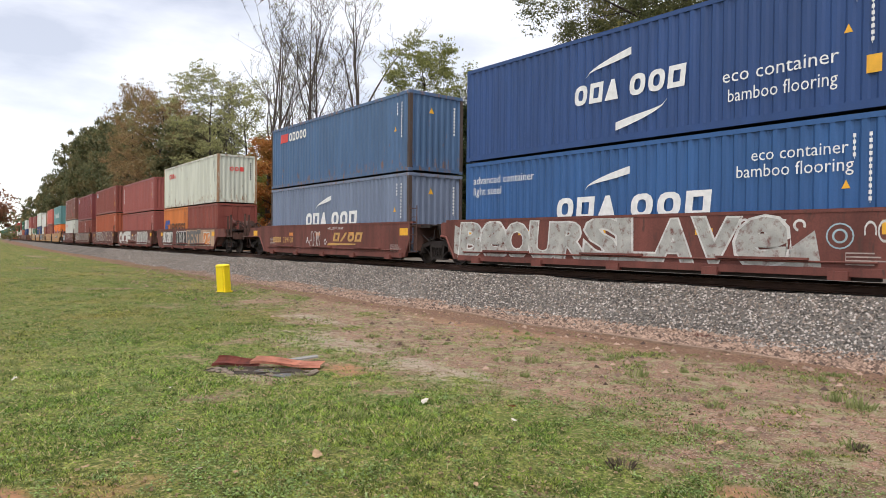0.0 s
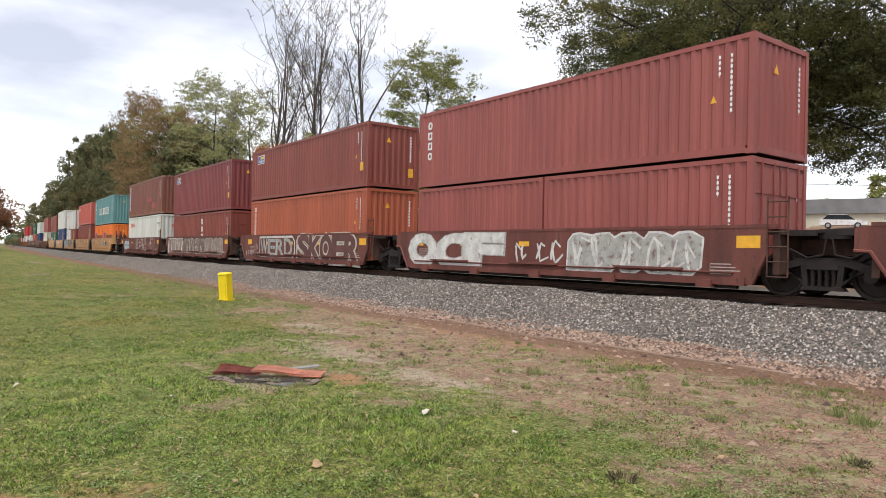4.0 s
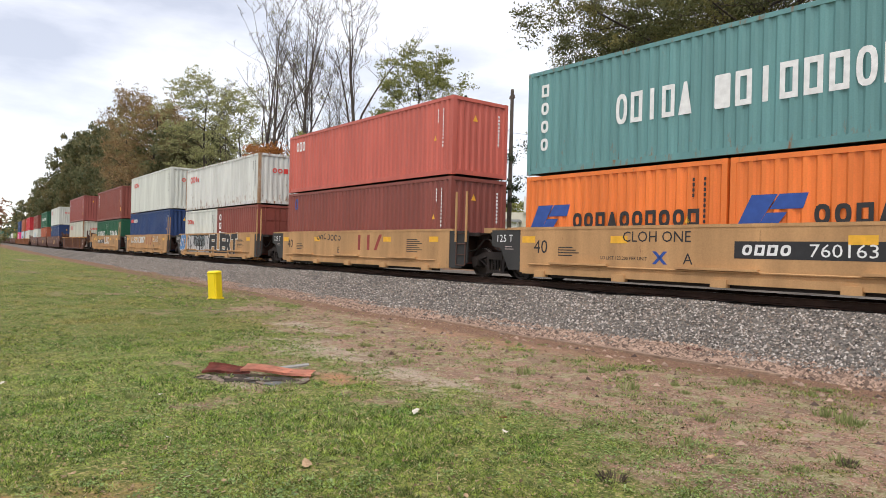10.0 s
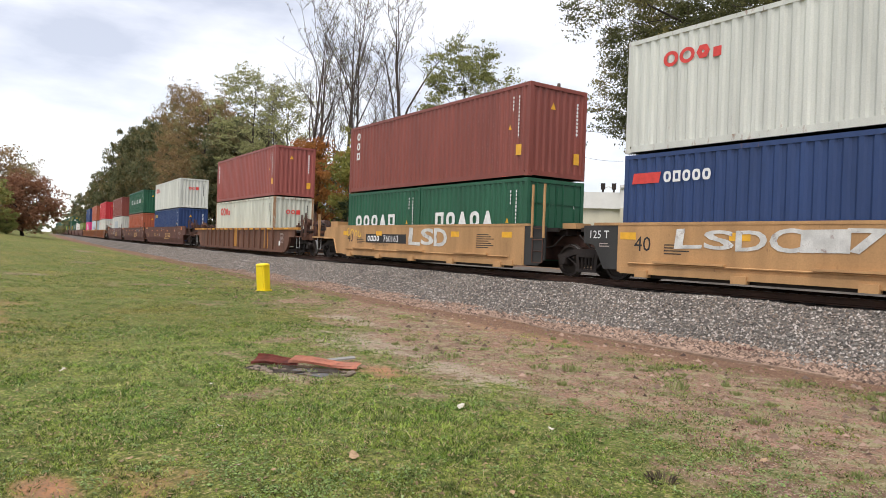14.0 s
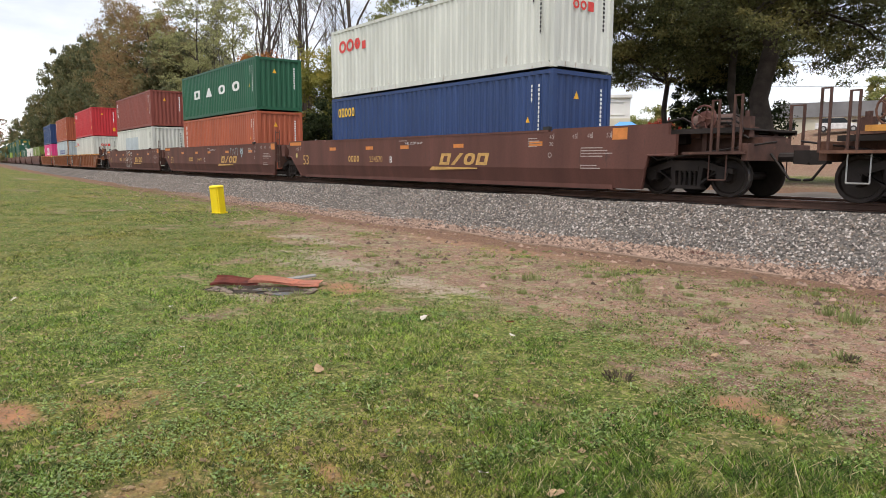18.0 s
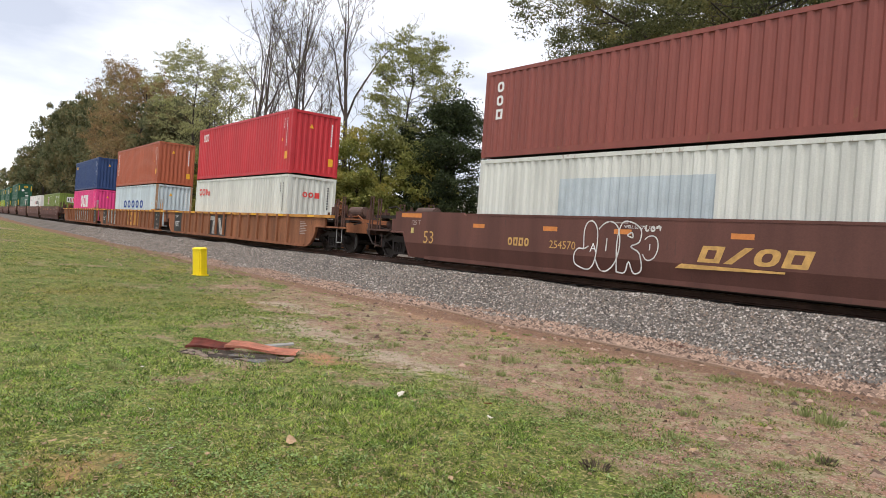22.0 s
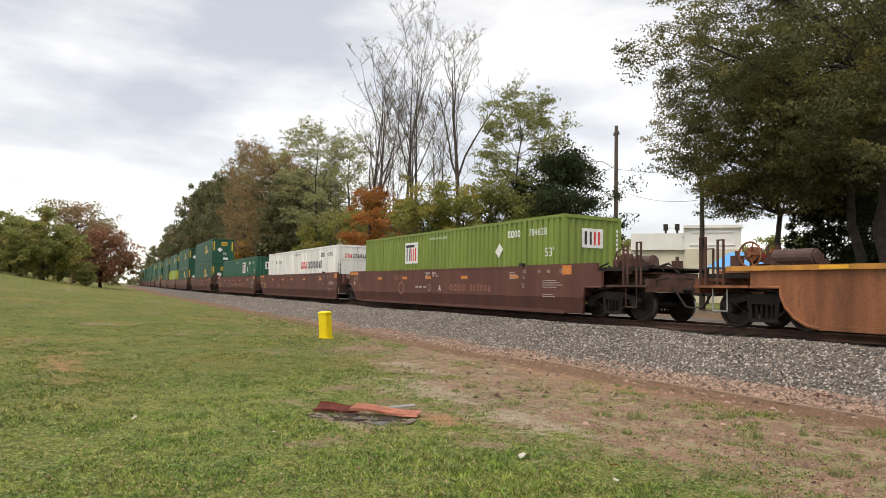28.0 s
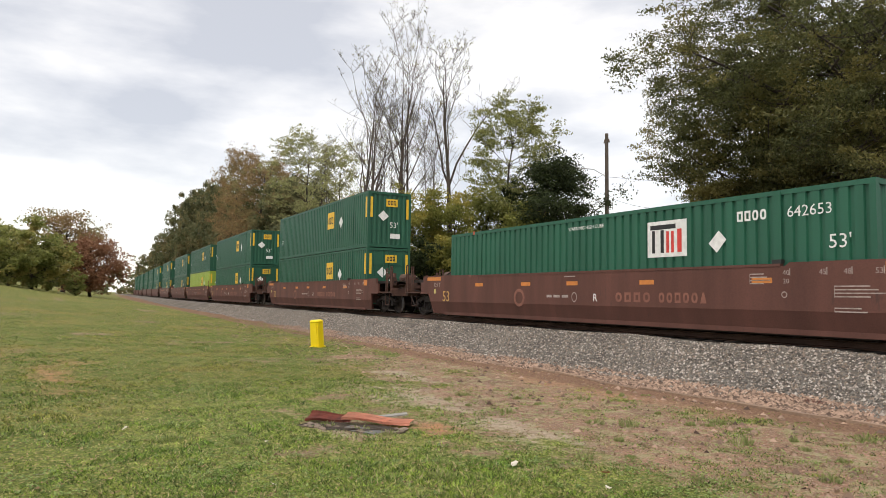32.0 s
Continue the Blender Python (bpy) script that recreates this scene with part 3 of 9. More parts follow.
def paint(name, col, rust=0.0, rough=0.5):
    return mat("paint_" + name, col, rough, 0, 0.14, 1.1, 30, 0.10, (0.23, 0.105, 0.045) if rust else None, rust, streak=True, low=True)


PAINTS = {
    "blue": paint("deep_blue", (0.016, 0.056, 0.185)), "midblue": paint("strong_blue", (0.024, 0.095, 0.260), 0.04), "steelblue": paint("weathered_blue", (0.060, 0.125, 0.240), 0.40),
    "grey": paint("blue_grey", (0.160, 0.202, 0.290), 0.34), "cream": paint("dirty_white", (0.56, 0.58, 0.50), 0.44),
    "white": paint("pale_grey_white", (0.60, 0.62, 0.57), 0.20), "rustywhite": paint("rust_stained_white", (0.62, 0.63, 0.60), 0.43),
    "orange": paint("bright_orange", (0.79, 0.192, 0.032), 0.14), "maroon": paint("maroon", (0.225, 0.056, 0.041), 0.2), "dullorange": paint("dull_orange", (0.56, 0.175, 0.042), 0.3),
    "redbrown": paint("faded_red_brown", (0.295, 0.078, 0.066), 0.2), "darkmaroon": paint("dark_maroon", (0.205, 0.044, 0.044), 0.12),
    "rust": paint("rusty_brown", (0.190, 0.068, 0.050), 0.6), "brick": paint("brick_orange", (0.38, 0.095, 0.045), 0.2),
    "teal": paint("sea_green", (0.115, 0.270, 0.270), 0.28), "coral": paint("coral_red", (0.52, 0.115, 0.082), 0.12),
    "red": paint("bright_red", (0.50, 0.026, 0.036)), "green": paint("bottle_green", (0.012, 0.095, 0.048), 0.06),
    "navy": paint("navy_blue", (0.017, 0.046, 0.148), 0.12), "ice": paint("pale_ice_blue", (0.50, 0.59, 0.63), 0.36),
    "pink": paint("magenta_pink", (0.72, 0.055, 0.235)), "lime": paint("leaf_green", (0.180, 0.250, 0.042), 0.05),
    "clean": paint("clean_white", (0.78, 0.78, 0.75)), "dgreen": paint("dark_green", (0.014, 0.105, 0.062)),
    "emp": paint("forest_green", (0.012, 0.090, 0.052)), "lightlime": paint("light_lime", (0.30, 0.42, 0.06)),
}
RED_MARK = mat("red_emblem", (0.66, 0.055, 0.045), 0.55, 0, 0.15, 6, 60, 0.05)
BLUE_MARK = mat("blue_emblem", (0.022, 0.075, 0.32), 0.55, 0, 0.15, 6, 60, 0.05)
GOLD_MARK = mat("ochre_emblem", (0.56, 0.33, 0.10), 0.55, 0, 0.25, 6, 60, 0.05)
SCRAPED_RED = mat("scraped_red_paint", (0.33, 0.070, 0.055), 0.7, 0, 0.3, 2.5, 30, 0.1, (0.20, 0.075, 0.055), 0.5, streak=True)
RUST_PATCH = mat("flaking_rust", (0.235, 0.098, 0.042), 0.85, 0, 0.35, 2.2, 30, 0.3, (0.50, 0.40, 0.24), 0.55, streak=True)
SILVER_TAG = mat("silver_spray_paint", (0.40, 0.40, 0.37), 0.6, 0.0, 0.25, 3, 40, 0.05, (0.155, 0.060, 0.045), 0.62)
WHITE_TAG = mat("white_spray_paint", (0.62, 0.62, 0.59), 0.6, 0, 0.25, 3, 40, 0.05, (0.19, 0.085, 0.065), 0.5)
CYAN_TAG = mat("light_blue_spray_paint", (0.34, 0.46, 0.50), 0.6, 0, 0.2, 3, 40, 0.05)
BLACK_TAG = mat("black_spray_paint", (0.022, 0.022, 0.024), 0.55, 0, 0.2, 3, 40, 0.05)
YELLOW_TAG = mat("yellow_emblem", (0.80, 0.50, 0.04), 0.5, 0, 0.15, 6, 60, 0.05)


def corrugated(length, z0, z1, pitch, depth, flat=0.31, slope=0.19):
    """A panel in x and z with trapezoid waves that go inwards (+y): flat, slope, groove, slope."""
    xs = []
    k = max(2, round(length / pitch))
    p = length / k
    for i in range(k):
        x = -length / 2 + i * p
        xs += [(x, 0), (x + flat * p, 0), (x + (flat + slope) * p, depth), (x + (1 - slope) * p, depth)]
    xs.append((length / 2, 0))
    bm = bmesh.new()
    a = [bm.verts.new((q, d, z0)) for q, d in xs]
    b = [bm.verts.new((q, d, z1)) for q, d in xs]
    for i in range(len(xs) - 1):
        bm.faces.new((a[i], a[i + 1], b[i + 1], b[i]))
    me = bpy.data.meshes.new("panel")
    bm.to_mesh(me)
    bm.free()
    return me


def mesh_box(*d):
    return done(box(bmesh.new(), *d), "bar")


DARK_RUST_POST = mat("dark_rust_post", (0.075, 0.052, 0.042), 0.85, 0, 0.3, 2.0, 30, 0.2, (0.10, 0.13, 0.19), 0.4, streak=True)
RUSTY_POST = mat("rusty_post", (0.34, 0.20, 0.11), 0.8, 0, 0.3, 2.0, 30, 0.2, (0.50, 0.48, 0.40), 0.6, streak=True)
UNDER = mat("container_underside", (0.05, 0.045, 0.04), 0.9, 0, 0.3, 3, 40, 0.2)


def container(u, z, length, h, color, label, doors=False, emblem=None, group="containers on the train"):
    """A steel freight container at train metre u with its foot z over the rails."""
    p = PAINTS[color]
    root = new("shipping_container")
    tagged(root, label, "container", group)
    big = length > 13
    pitch, depth = (0.30, 0.05) if big else (0.278, 0.038)
    hl, w = length / 2, 1.219
    key = (length, h)
    side = cached(("side",) + key, lambda: corrugated(length - 0.26, 0.17, h - 0.10, pitch, depth, *((0.60, 0.07) if big else (0.31, 0.19))))
    for sgn in (-1, 1):
        o = link("side_panel", side, p, root)
        o.matrix_basis = pose(0, sgn * (w - 0.012), 0, 0, 0, 0 if sgn < 0 else 180)
    end = cached(("end", h), lambda: corrugated(2.438 - 0.26, 0.17, h - 0.12, 0.272, 0.04))
    for sgn in (-1, 1):
        if doors and sgn > 0:
            for k in (-1, 1):
                d = link("door", cached(("door", h), lambda: done(box(box(box(box(bmesh.new(), -0.545, 0.545, 0, 0.05, 0.17, h - 0.13), -0.5, 0.5, -0.022, 0, 0.3, h * 0.36), -0.5, 0.5, -0.022, 0, h * 0.40, h * 0.66), -0.5, 0.5, -0.022, 0, h * 0.70, h - 0.22), "door")), p, root)
                d.matrix_basis = pose(hl - 0.04, k * 0.555, 0, 0, 0, 90)
                for q in (-0.26, 0.26):
                    r = link("lock_rod", cached(("rod", h), lambda: done(tube(box(bmesh.new(), -0.05, 0.05, -0.05, -0.02, 1.15, 1.25), (0, -0.045, 0.1), (0, -0.045, h - 0.08), 0.018, seg=6), "lock_rod")), p, d)
                    r.matrix_basis = pose(q, 0, 0)
        else:
            o = link("end_panel", end, p, root)
            o.matrix_basis = pose(sgn * (hl - 0.03), 0, 0, 0, 0, 90 * sgn)
    o = link("roof_panel", cached(("roof", length), lambda: done(box(bmesh.new(), -hl + 0.1, hl - 0.1, -w + 0.04, w - 0.04, -0.05, -0.012), "roof_panel")), p, root)
    o.location = (0, 0, h)
    link("floor_frame", cached(("floor", length), lambda: done(box(bmesh.new(), -hl + 0.1, hl - 0.1, -w + 0.06, w - 0.06, 0.06, 0.165), "floor_frame")), UNDER, root)
    for sx in (-1, 1):
        for sy in (-1, 1):
            o = link("corner_post", cached(("post", h), lambda: done(box(bmesh.new(), -0.065, 0.065, -0.065, 0.065, 0.118, h - 0.118), "corner_post")), RUSTY_POST if color in ("cream", "rustywhite", "ice") else DARK_RUST_POST if color in ("grey", "steelblue") else p, root)
            o.location = (sx * (hl - 0.066), sy * (w - 0.066), 0)
            for zc in (0.0, h - 0.118):
                o = link("corner_casting", cached("casting", lambda: done(box(box(bmesh.new(), -0.089, 0.089, -0.081, 0.081, 0, 0.118), -0.03, 0.03, -0.083, -0.081, 0.03, 0.09), "corner_casting")), RUSTY_POST if color in ("cream", "rustywhite", "ice", "rust") else p, root)
                o.location = (sx * (hl - 0.089), sy * (w - 0.081), zc)
            if big:
                o = link("lift_post", cached(("liftpost", h), lambda: done(box(bmesh.new(), -0.09, 0.09, -0.03, 0.03, 0.1, h - 0.02), "lift_post")), p, root)
                o.location = (sx * 5.98, sy * (w - 0.024), 0)
    for sy in (-1, 1):
        o = link("top_rail", cached(("trail", length), lambda: mesh_box(-hl + 0.178, hl - 0.178, -0.03, 0.03, -0.11, -0.004)), p, root)
        o.location = (0, sy * (w - 0.034), h)
        o = link("bottom_rail", cached(("brail", length), lambda: mesh_box(-hl + 0.178, hl - 0.178, -0.035, 0.035, 0.02, 0.178)), p, root)
        o.location = (0, sy * (w - 0.040), 0)
    for sx in (-1, 1):
        o = link("end_rail", cached("erail", lambda: mesh_box(-0.03, 0.03, -w + 0.16, w - 0.16, -0.12, -0.004)), p, root)
        o.location = (sx * (hl - 0.036), 0, h)
        o = link("end_sill", cached("esill", lambda: mesh_box(-0.035, 0.035, -w + 0.16, w - 0.16, 0.03, 0.178)), p, root)
        o.location = (sx * (hl - 0.04), 0, 0)
    if emblem:
        emblem(root, length, h)
    RIDES.append((root, u, z))
    return root


# painted marks on the near side (FACE) and on the leading end of a container
FACE = -1.2115


def cell(kind, x0, z0, x1, z1):
    """One plain shape in a cell: ring, frame, wedge, bar, slant or block."""
    w, h = x1 - x0, z1 - z0
    t, v = 0.30 * w, min(0.24 * h, 0.34 * w)
    if kind == "o":
        n = 16
        rim = []
        for i in range(n):
            c, q = math.cos(6.28318 * i / n), math.sin(6.28318 * i / n)
            g = 1.0 / (abs(c) ** 2.8 + abs(q) ** 2.8) ** (1 / 2.8)
            rim.append(((x0 + w / 2 + c * g * w / 2, z0 + h / 2 + q * g * h / 2), (x0 + w / 2 + c * g * (w / 2 - t), z0 + h / 2 + q * g * (h / 2 - v))))
        return [[rim[i][0], rim[(i + 1) % n][0], rim[(i + 1) % n][1], rim[i][1]] for i in range(n)]
    if kind == "f":
        q = [(x0, z0), (x1, z0), (x1, z1), (x0, z1)]
        p = [(x0 + t, z0 + v), (x1 - t, z0 + v), (x1 - t, z1 - v), (x0 + t, z1 - v)]
        return [[q[i], q[(i + 1) % 4], p[(i + 1) % 4], p[i]] for i in range(4)]
    if kind == "t":
        return [[(x0, z0), (x1, z0), (x0 + w * 0.62, z1), (x0 + w * 0.38, z1)]]
    if kind == "l":
        c = x0 + w / 2
        return [[(c - t * 0.55, z0), (c + t * 0.55, z0), (c + t * 0.55, z1), (c - t * 0.55, z1)]]
    if kind == "z":
        return [[(x0, z0), (x0 + t * 1.2, z0), (x1, z1), (x1 - t * 1.2, z1)]]
    c = min(w, h) * 0.08
    return [[(x0 + c, z0), (x1 - c, z0), (x1, z0 + c), (x1, z1 - c), (x1 - c, z1), (x0 + c, z1), (x0, z1 - c), (x0, z0 + c)]]


def rows_of_letters(x, z, w, h, n, gap=0.18, seed=0, solid=0.5, skew=0.0, kinds=""):
    """A name drawn as n plain shapes in a row."""
    rng = random.Random(seed)
    out, step = [], w / n
    for i in range(n):
        a, b = x + (i + 0.04) * step, x + (i + 0.96 - gap * 0.7) * step
        kind = kinds[i % len(kinds)] if kinds else rng.choice("ooofft")
        if kind == " ":
            continue
        k = lambda px, pz: (px + skew * (pz - z) / h, pz)
        out.append([[k(*q) for q in poly] for poly in cell(kind, a, z, b, z + h)])
    return out


def side_marks(root, shapes, m, y=FACE, label=""):
    """Painted shapes on the near side; each entry of shapes is a list of polygons that make one mark."""
    for polys in shapes:
        plates("painted_emblem", polys, y, m, root, label=label)


def end_marks(root, shapes, m, length, lift=-0.026):
    for polys in shapes:
        plates("painted_mark", polys, 0, m, root, 90, (length / 2 + lift, 0, 0))


def column(x, z, w, n, step):
    """A column of small illegible signs: one notched strip that reads downwards."""
    pts = [(x, z), (x + w, z)]
    for i in range(n):
        a = z - i * step
        pts += [(x + w, a - step * 0.62), (x + w * 0.58, a - step * 0.62), (x + w * 0.58, a - step), (x + w, a - step)]
    for i in reversed(range(n)):
        a = z - i * step
        pts += [(x, a - step), (x + w * 0.42, a - step), (x + w * 0.42, a - step * 0.62), (x, a - step * 0.62)]
    return [pts]


def codes(root, length, h, m=None, warn=True, top=True, x=None):
    """The usual code columns, size codes and warning plates near the leading end."""
    m = m or WHITE_MARK
    hl = length / 2
    a = hl - 0.55 if x is None else x
    side_marks(root, [column(a, h - 0.37, 0.055, 11, 0.12), column(a - 0.28, h - 0.37, 0.055, 4, 0.12)], m)
    end_marks(root, [column(0.78, h - 0.42, 0.08, 9, 0.12)], m, length)
    if warn:
        plates("warning_triangle", [[(a - 0.47, h - 1.40), (a - 0.31, h - 1.40), (a - 0.39, h - 1.23)]], FACE, YELLOW_MARK, root)
        end_marks(root, [[[(-0.35, h - 0.75), (-0.13, h - 0.75), (-0.24, h - 0.53)]]], YELLOW_MARK, length)


def caution(root, length, h):
    hl = length / 2
    plates("caution_plate", [rect(hl - 0.62, 0.66, hl - 0.36, 1.0)], FACE, YELLOW_MARK, root)
    end_marks(root, [[rect(0.72, 0.50, 0.96, 0.86)]], YELLOW_MARK, length)


def swoosh(x, z, w, h, flip=1):
    up = [(x + w * i / 10, z + h * (i / 10) ** 0.55) for i in range(11)]
    lo = [(x + w * i / 10, z + h * (i / 10) ** 0.55 - flip * h * 0.34 * math.sin(3.14 * min(1, i / 9) * 0.5)) for i in range(11)]
    return [[up[i], lo[i], lo[i + 1], up[i + 1]] for i in range(10)]


def ring(x, z, r0, r1, n=14, sx=1.0):
    c = [(math.cos(6.28318 * i / n), math.sin(6.28318 * i / n)) for i in range(n)]
    return [[(x + sx * r1 * c[i][0], z + r1 * c[i][1]), (x + sx * r1 * c[(i + 1) % n][0], z + r1 * c[(i + 1) % n][1]), (x + sx * r0 * c[(i + 1) % n][0], z + r0 * c[(i + 1) % n][1]), (x + sx * r0 * c[i][0], z + r0 * c[i][1])] for i in range(n)]


def em_two_swoosh(words, low=False):
    def f(root, L, h):
        if low:
            x, w, z, hh = -2.25, 4.7, 1.03, 0.60
        else:
            x, w, z, hh = -1.65, 3.4, 1.10, 0.52
        side_marks(root, rows_of_letters(x, z, w * 0.45, hh, 3, 0.12, 3, 0.6, 0.05, "oft") + rows_of_letters(x + w * 0.52, z, w * 0.48, hh, 3, 0.12, 4, 0.5, 0.05, "oof"), WHITE_MARK)
        side_marks(root, [swoosh(-1.25, z + hh + 0.15, 1.45, 0.55)], WHITE_MARK)
        if words:
            if not low:
                side_marks(root, [[[(-px + 0.05, 2.05 - pz) for px, pz in k] for k in swoosh(-1.2, 1.15, 1.5, 0.6)]], WHITE_MARK)
                lettering("eco container", 0.42, 2.6, FACE, 0.98, WHITE_MARK, root, 1.02)
                lettering("bamboo flooring", 0.40, 2.73, FACE, 0.55, WHITE_MARK, root, 0.84)
            else:
                lettering("eco container", 0.36, 3.28, FACE, h - 0.72, WHITE_MARK, root, 0.95)
                lettering("bamboo flooring", 0.38, 2.95, FACE, h - 1.06, WHITE_MARK, root, 0.92)
                lettering("advanced container", 0.34, -5.75, FACE, h - 0.68, WHITE_MARK, root, 1.0)
                lettering("light steel", 0.34, -5.75, FACE, h - 1.02, WHITE_MARK, root, 1.0)
        codes(root, L, h)
        caution(root, L, h)
    return f


def em_word(n, x, w, m, z=None, hh=0.36, two=None, seed=1, skew=0.0, code=True, cau=False, code_m=None):
    """A name in blocks near the top of the trailing end; two: colour of the first shape."""
    def f(root, L, h):
        zz = h - 0.75 if z is None else z
        side_marks(root, rows_of_letters(x, zz, w, hh, n, 0.16, seed, 0.5, skew), m)
        if two:
            side_marks(root, [[rect(x - 0.95, zz, x - 0.12, zz + hh, 0.05)]], two)
        if code:
            codes(root, L, h, code_m)
        if cau:
            caution(root, L, h)
    return f


def em_rings(x=-4.9, r=0.20, z=None, ends=True, m=None):
    """Red rings and bars; again, small, on the end."""
    def f(root, L, h):
        c = (h - 0.68) if z is None else z
        mm = m or RED_MARK
        side_marks(root, [ring(x + k * r, c, r * 0.55, r, 14, 1.12) for k in (0, 2.4)] + [ring(x + 4.7 * r, c, r * 0.2, r * 0.95, 6, 1.0), [rect(x + 6.1 * r, c - r, x + 7.2 * r, c + r * 0.2)]], mm)
        if ends:
            k = 0.13
            end_marks(root, [ring(-0.35, h - 0.85, k * 0.5, k, 10), ring(-0.05, h - 0.85, k * 0.5, k, 10), [rect(0.14, h - 0.98, 0.38, h - 0.72)]], mm, L)
        codes(root, L, h, BLACK_MARK, False)
    return f


def em_rusted(root, L, h):
    """Red rings, small black rows of print, and a rusted repair beside the leading corner."""
    c, r, k = h - 0.68, 0.2, 0.13
    side_marks(root, [ring(-4.9 + q * r, c, r * 0.55, r, 14, 1.12) for q in (0, 2.4)] + [ring(-4.9 + 4.7 * r, c, r * 0.2, r * 0.95, 6), [rect(-4.9 + 6.1 * r, c - r, -4.9 + 7.2 * r, c + r * 0.2)]], RED_MARK)
    end_marks(root, [ring(-0.35, h - 0.85, k * 0.5, k, 10), ring(-0.05, h - 0.85, k * 0.5, k, 10)], RED_MARK, L)
    plates("rust_patch", [rect(5.55, 0.19, 5.90, 1.72)], FACE - 0.001, RUST_PATCH, root)
    plates("rust_patch", [rect(5.90, 0.13, 6.09, h - 0.13)], -1.222, RUST_PATCH, root)
    plates("repainted_patch", [rect(5.58, 1.73, 5.89, h - 0.16)], FACE - 0.001, PAINTS["cream"], root)
    side_marks(root, rows_of_letters(4.72, h - 0.74, 1.05, 0.13, 11, 0.4, 5), BLACK_MARK, FACE - 0.004)
    side_marks(root, rows_of_letters(5.15, h - 0.95, 0.36, 0.13, 4, 0.4, 6), BLACK_MARK, FACE - 0.004)
    side_marks(root, [[rect(5.2, h - 1.34 - 0.07 * q, 5.38, h - 1.30 - 0.07 * q)] for q in range(3)], BLACK_MARK, FACE - 0.004)


def em_column(n, x=-5.7, m=None, s=0.2, cau=False, code=True, box_m=None, top=0.35):
    """A name in blocks that reads downwards near the trailing end."""
    def f(root, L, h):
        if box_m:
            plates("painted_emblem", [rect(x - 0.06, h - top - n * s * 1.35, x + s * 1.1 + 0.05, h - top + 0.1)], FACE + 0.002, box_m, root)
        for i in range(n):
            side_marks(root, rows_of_letters(x, h - top - s - i * s * 1.35, s, s, 1, 0.0, i + n, 0.5), m or WHITE_MARK)
        if code:
            codes(root, L, h)
        if cau:
            caution(root, L, h)
    return f


def em_scraped(root, L, h):
    """A white name strip and bright red panels where old lettering was painted out."""
    em_column(9, -5.7, BLUE_MARK, 0.16, box_m=WHITE_MARK)(root, L, h)
    for x0, z0, x1, z1 in ((1.0, 0.98, 2.6, 1.42), (2.55, 0.45, 4.0, 0.95)):
        plates("repainted_patch", [[(x0, z0), (x1, z0 + 0.03), (x1 + 0.02, z1), (x0 + 0.05, z1 - 0.04)]], FACE + 0.001, SCRAPED_RED, root)


def em_plate(root, L, h):
    plates("painted_emblem", [rect(-5.35, h - 0.72, -4.45, h - 0.28)], FACE + 0.002, WHITE_MARK, root)
    plates("painted_emblem", [rect(-5.32, h - 0.69, -4.48, h - 0.31)], FACE, BLUE_MARK, root)
    plates("painted_emblem", [rect(-5.0, h - 0.47, -4.5, h - 0.35, 0.02)], FACE - 0.002, YELLOW_TAG, root)
    side_marks(root, rows_of_letters(-5.22, h - 0.65, 0.68, 0.15, 6, 0.2, 2), WHITE_MARK, FACE - 0.002)
    codes(root, L, h)
    caution(root, L, h)


def em_flag(root, L, h):
    o = -0.45
    side_marks(root, [[[(x + o, z) for x, z in q]] for q in ([(-2.4, 1.13), (-1.95, 1.13), (-1.55, 1.76), (-2.1, 1.76)], [(-1.95, 1.13), (-1.55, 1.13), (-1.36, 1.38), (-1.78, 1.38)], [(-1.72, 1.45), (-1.05, 1.45), (-0.95, 1.76), (-1.52, 1.76)])], BLUE_MARK)
    side_marks(root, rows_of_letters(-0.85 + o, 1.12, 3.75, 0.40, 10, 0.2, 7), BLACK_MARK)
    codes(root, L, h, BLACK_MARK)


def em_wide(n, x, w, hh, z, m, seed=2, cau=False, gap=0.24, kinds=""):
    def f(root, L, h):
        side_marks(root, rows_of_letters(x, z, w, hh, n, gap, seed, 0.5, 0.0, kinds), m)
        codes(root, L, h)
        if cau:
            caution(root, L, h)
    return f


def em_ship(root, L, h):
    side_marks(root, rows_of_letters(-3.05, 1.05, 2.2, 0.75, 5, 0.22, 5, kinds="oflft") + rows_of_letters(-0.4, 1.05, 3.8, 0.75, 8, 0.22, 6, kinds="bflfffof"), WHITE_MARK)
    for i in range(4):
        side_marks(root, rows_of_letters(-5.6, h - 0.75 - 0.5 * i, 0.3, 0.34, 1, 0, i, 0.5), WHITE_MARK)
    codes(root, L, h)


def em_patch(root, L, h):
    """A repainted, slightly different patch where a name was."""
    p = (L - 0.26) / round((L - 0.26) / 0.278)
    o = link("repainted_patch", cached("patch", lambda: corrugated(16 * p, 0.95, 2.25, p, 0.038)), mat("repainted_grey_patch", (0.44, 0.51, 0.54), 0.55, 0, 0.15, 1, 30, 0.05), root)
    o.location = (-(L - 0.26) / 2 + 19 * p, -1.211, 0)
    codes(root, L, h, BLACK_MARK, False)


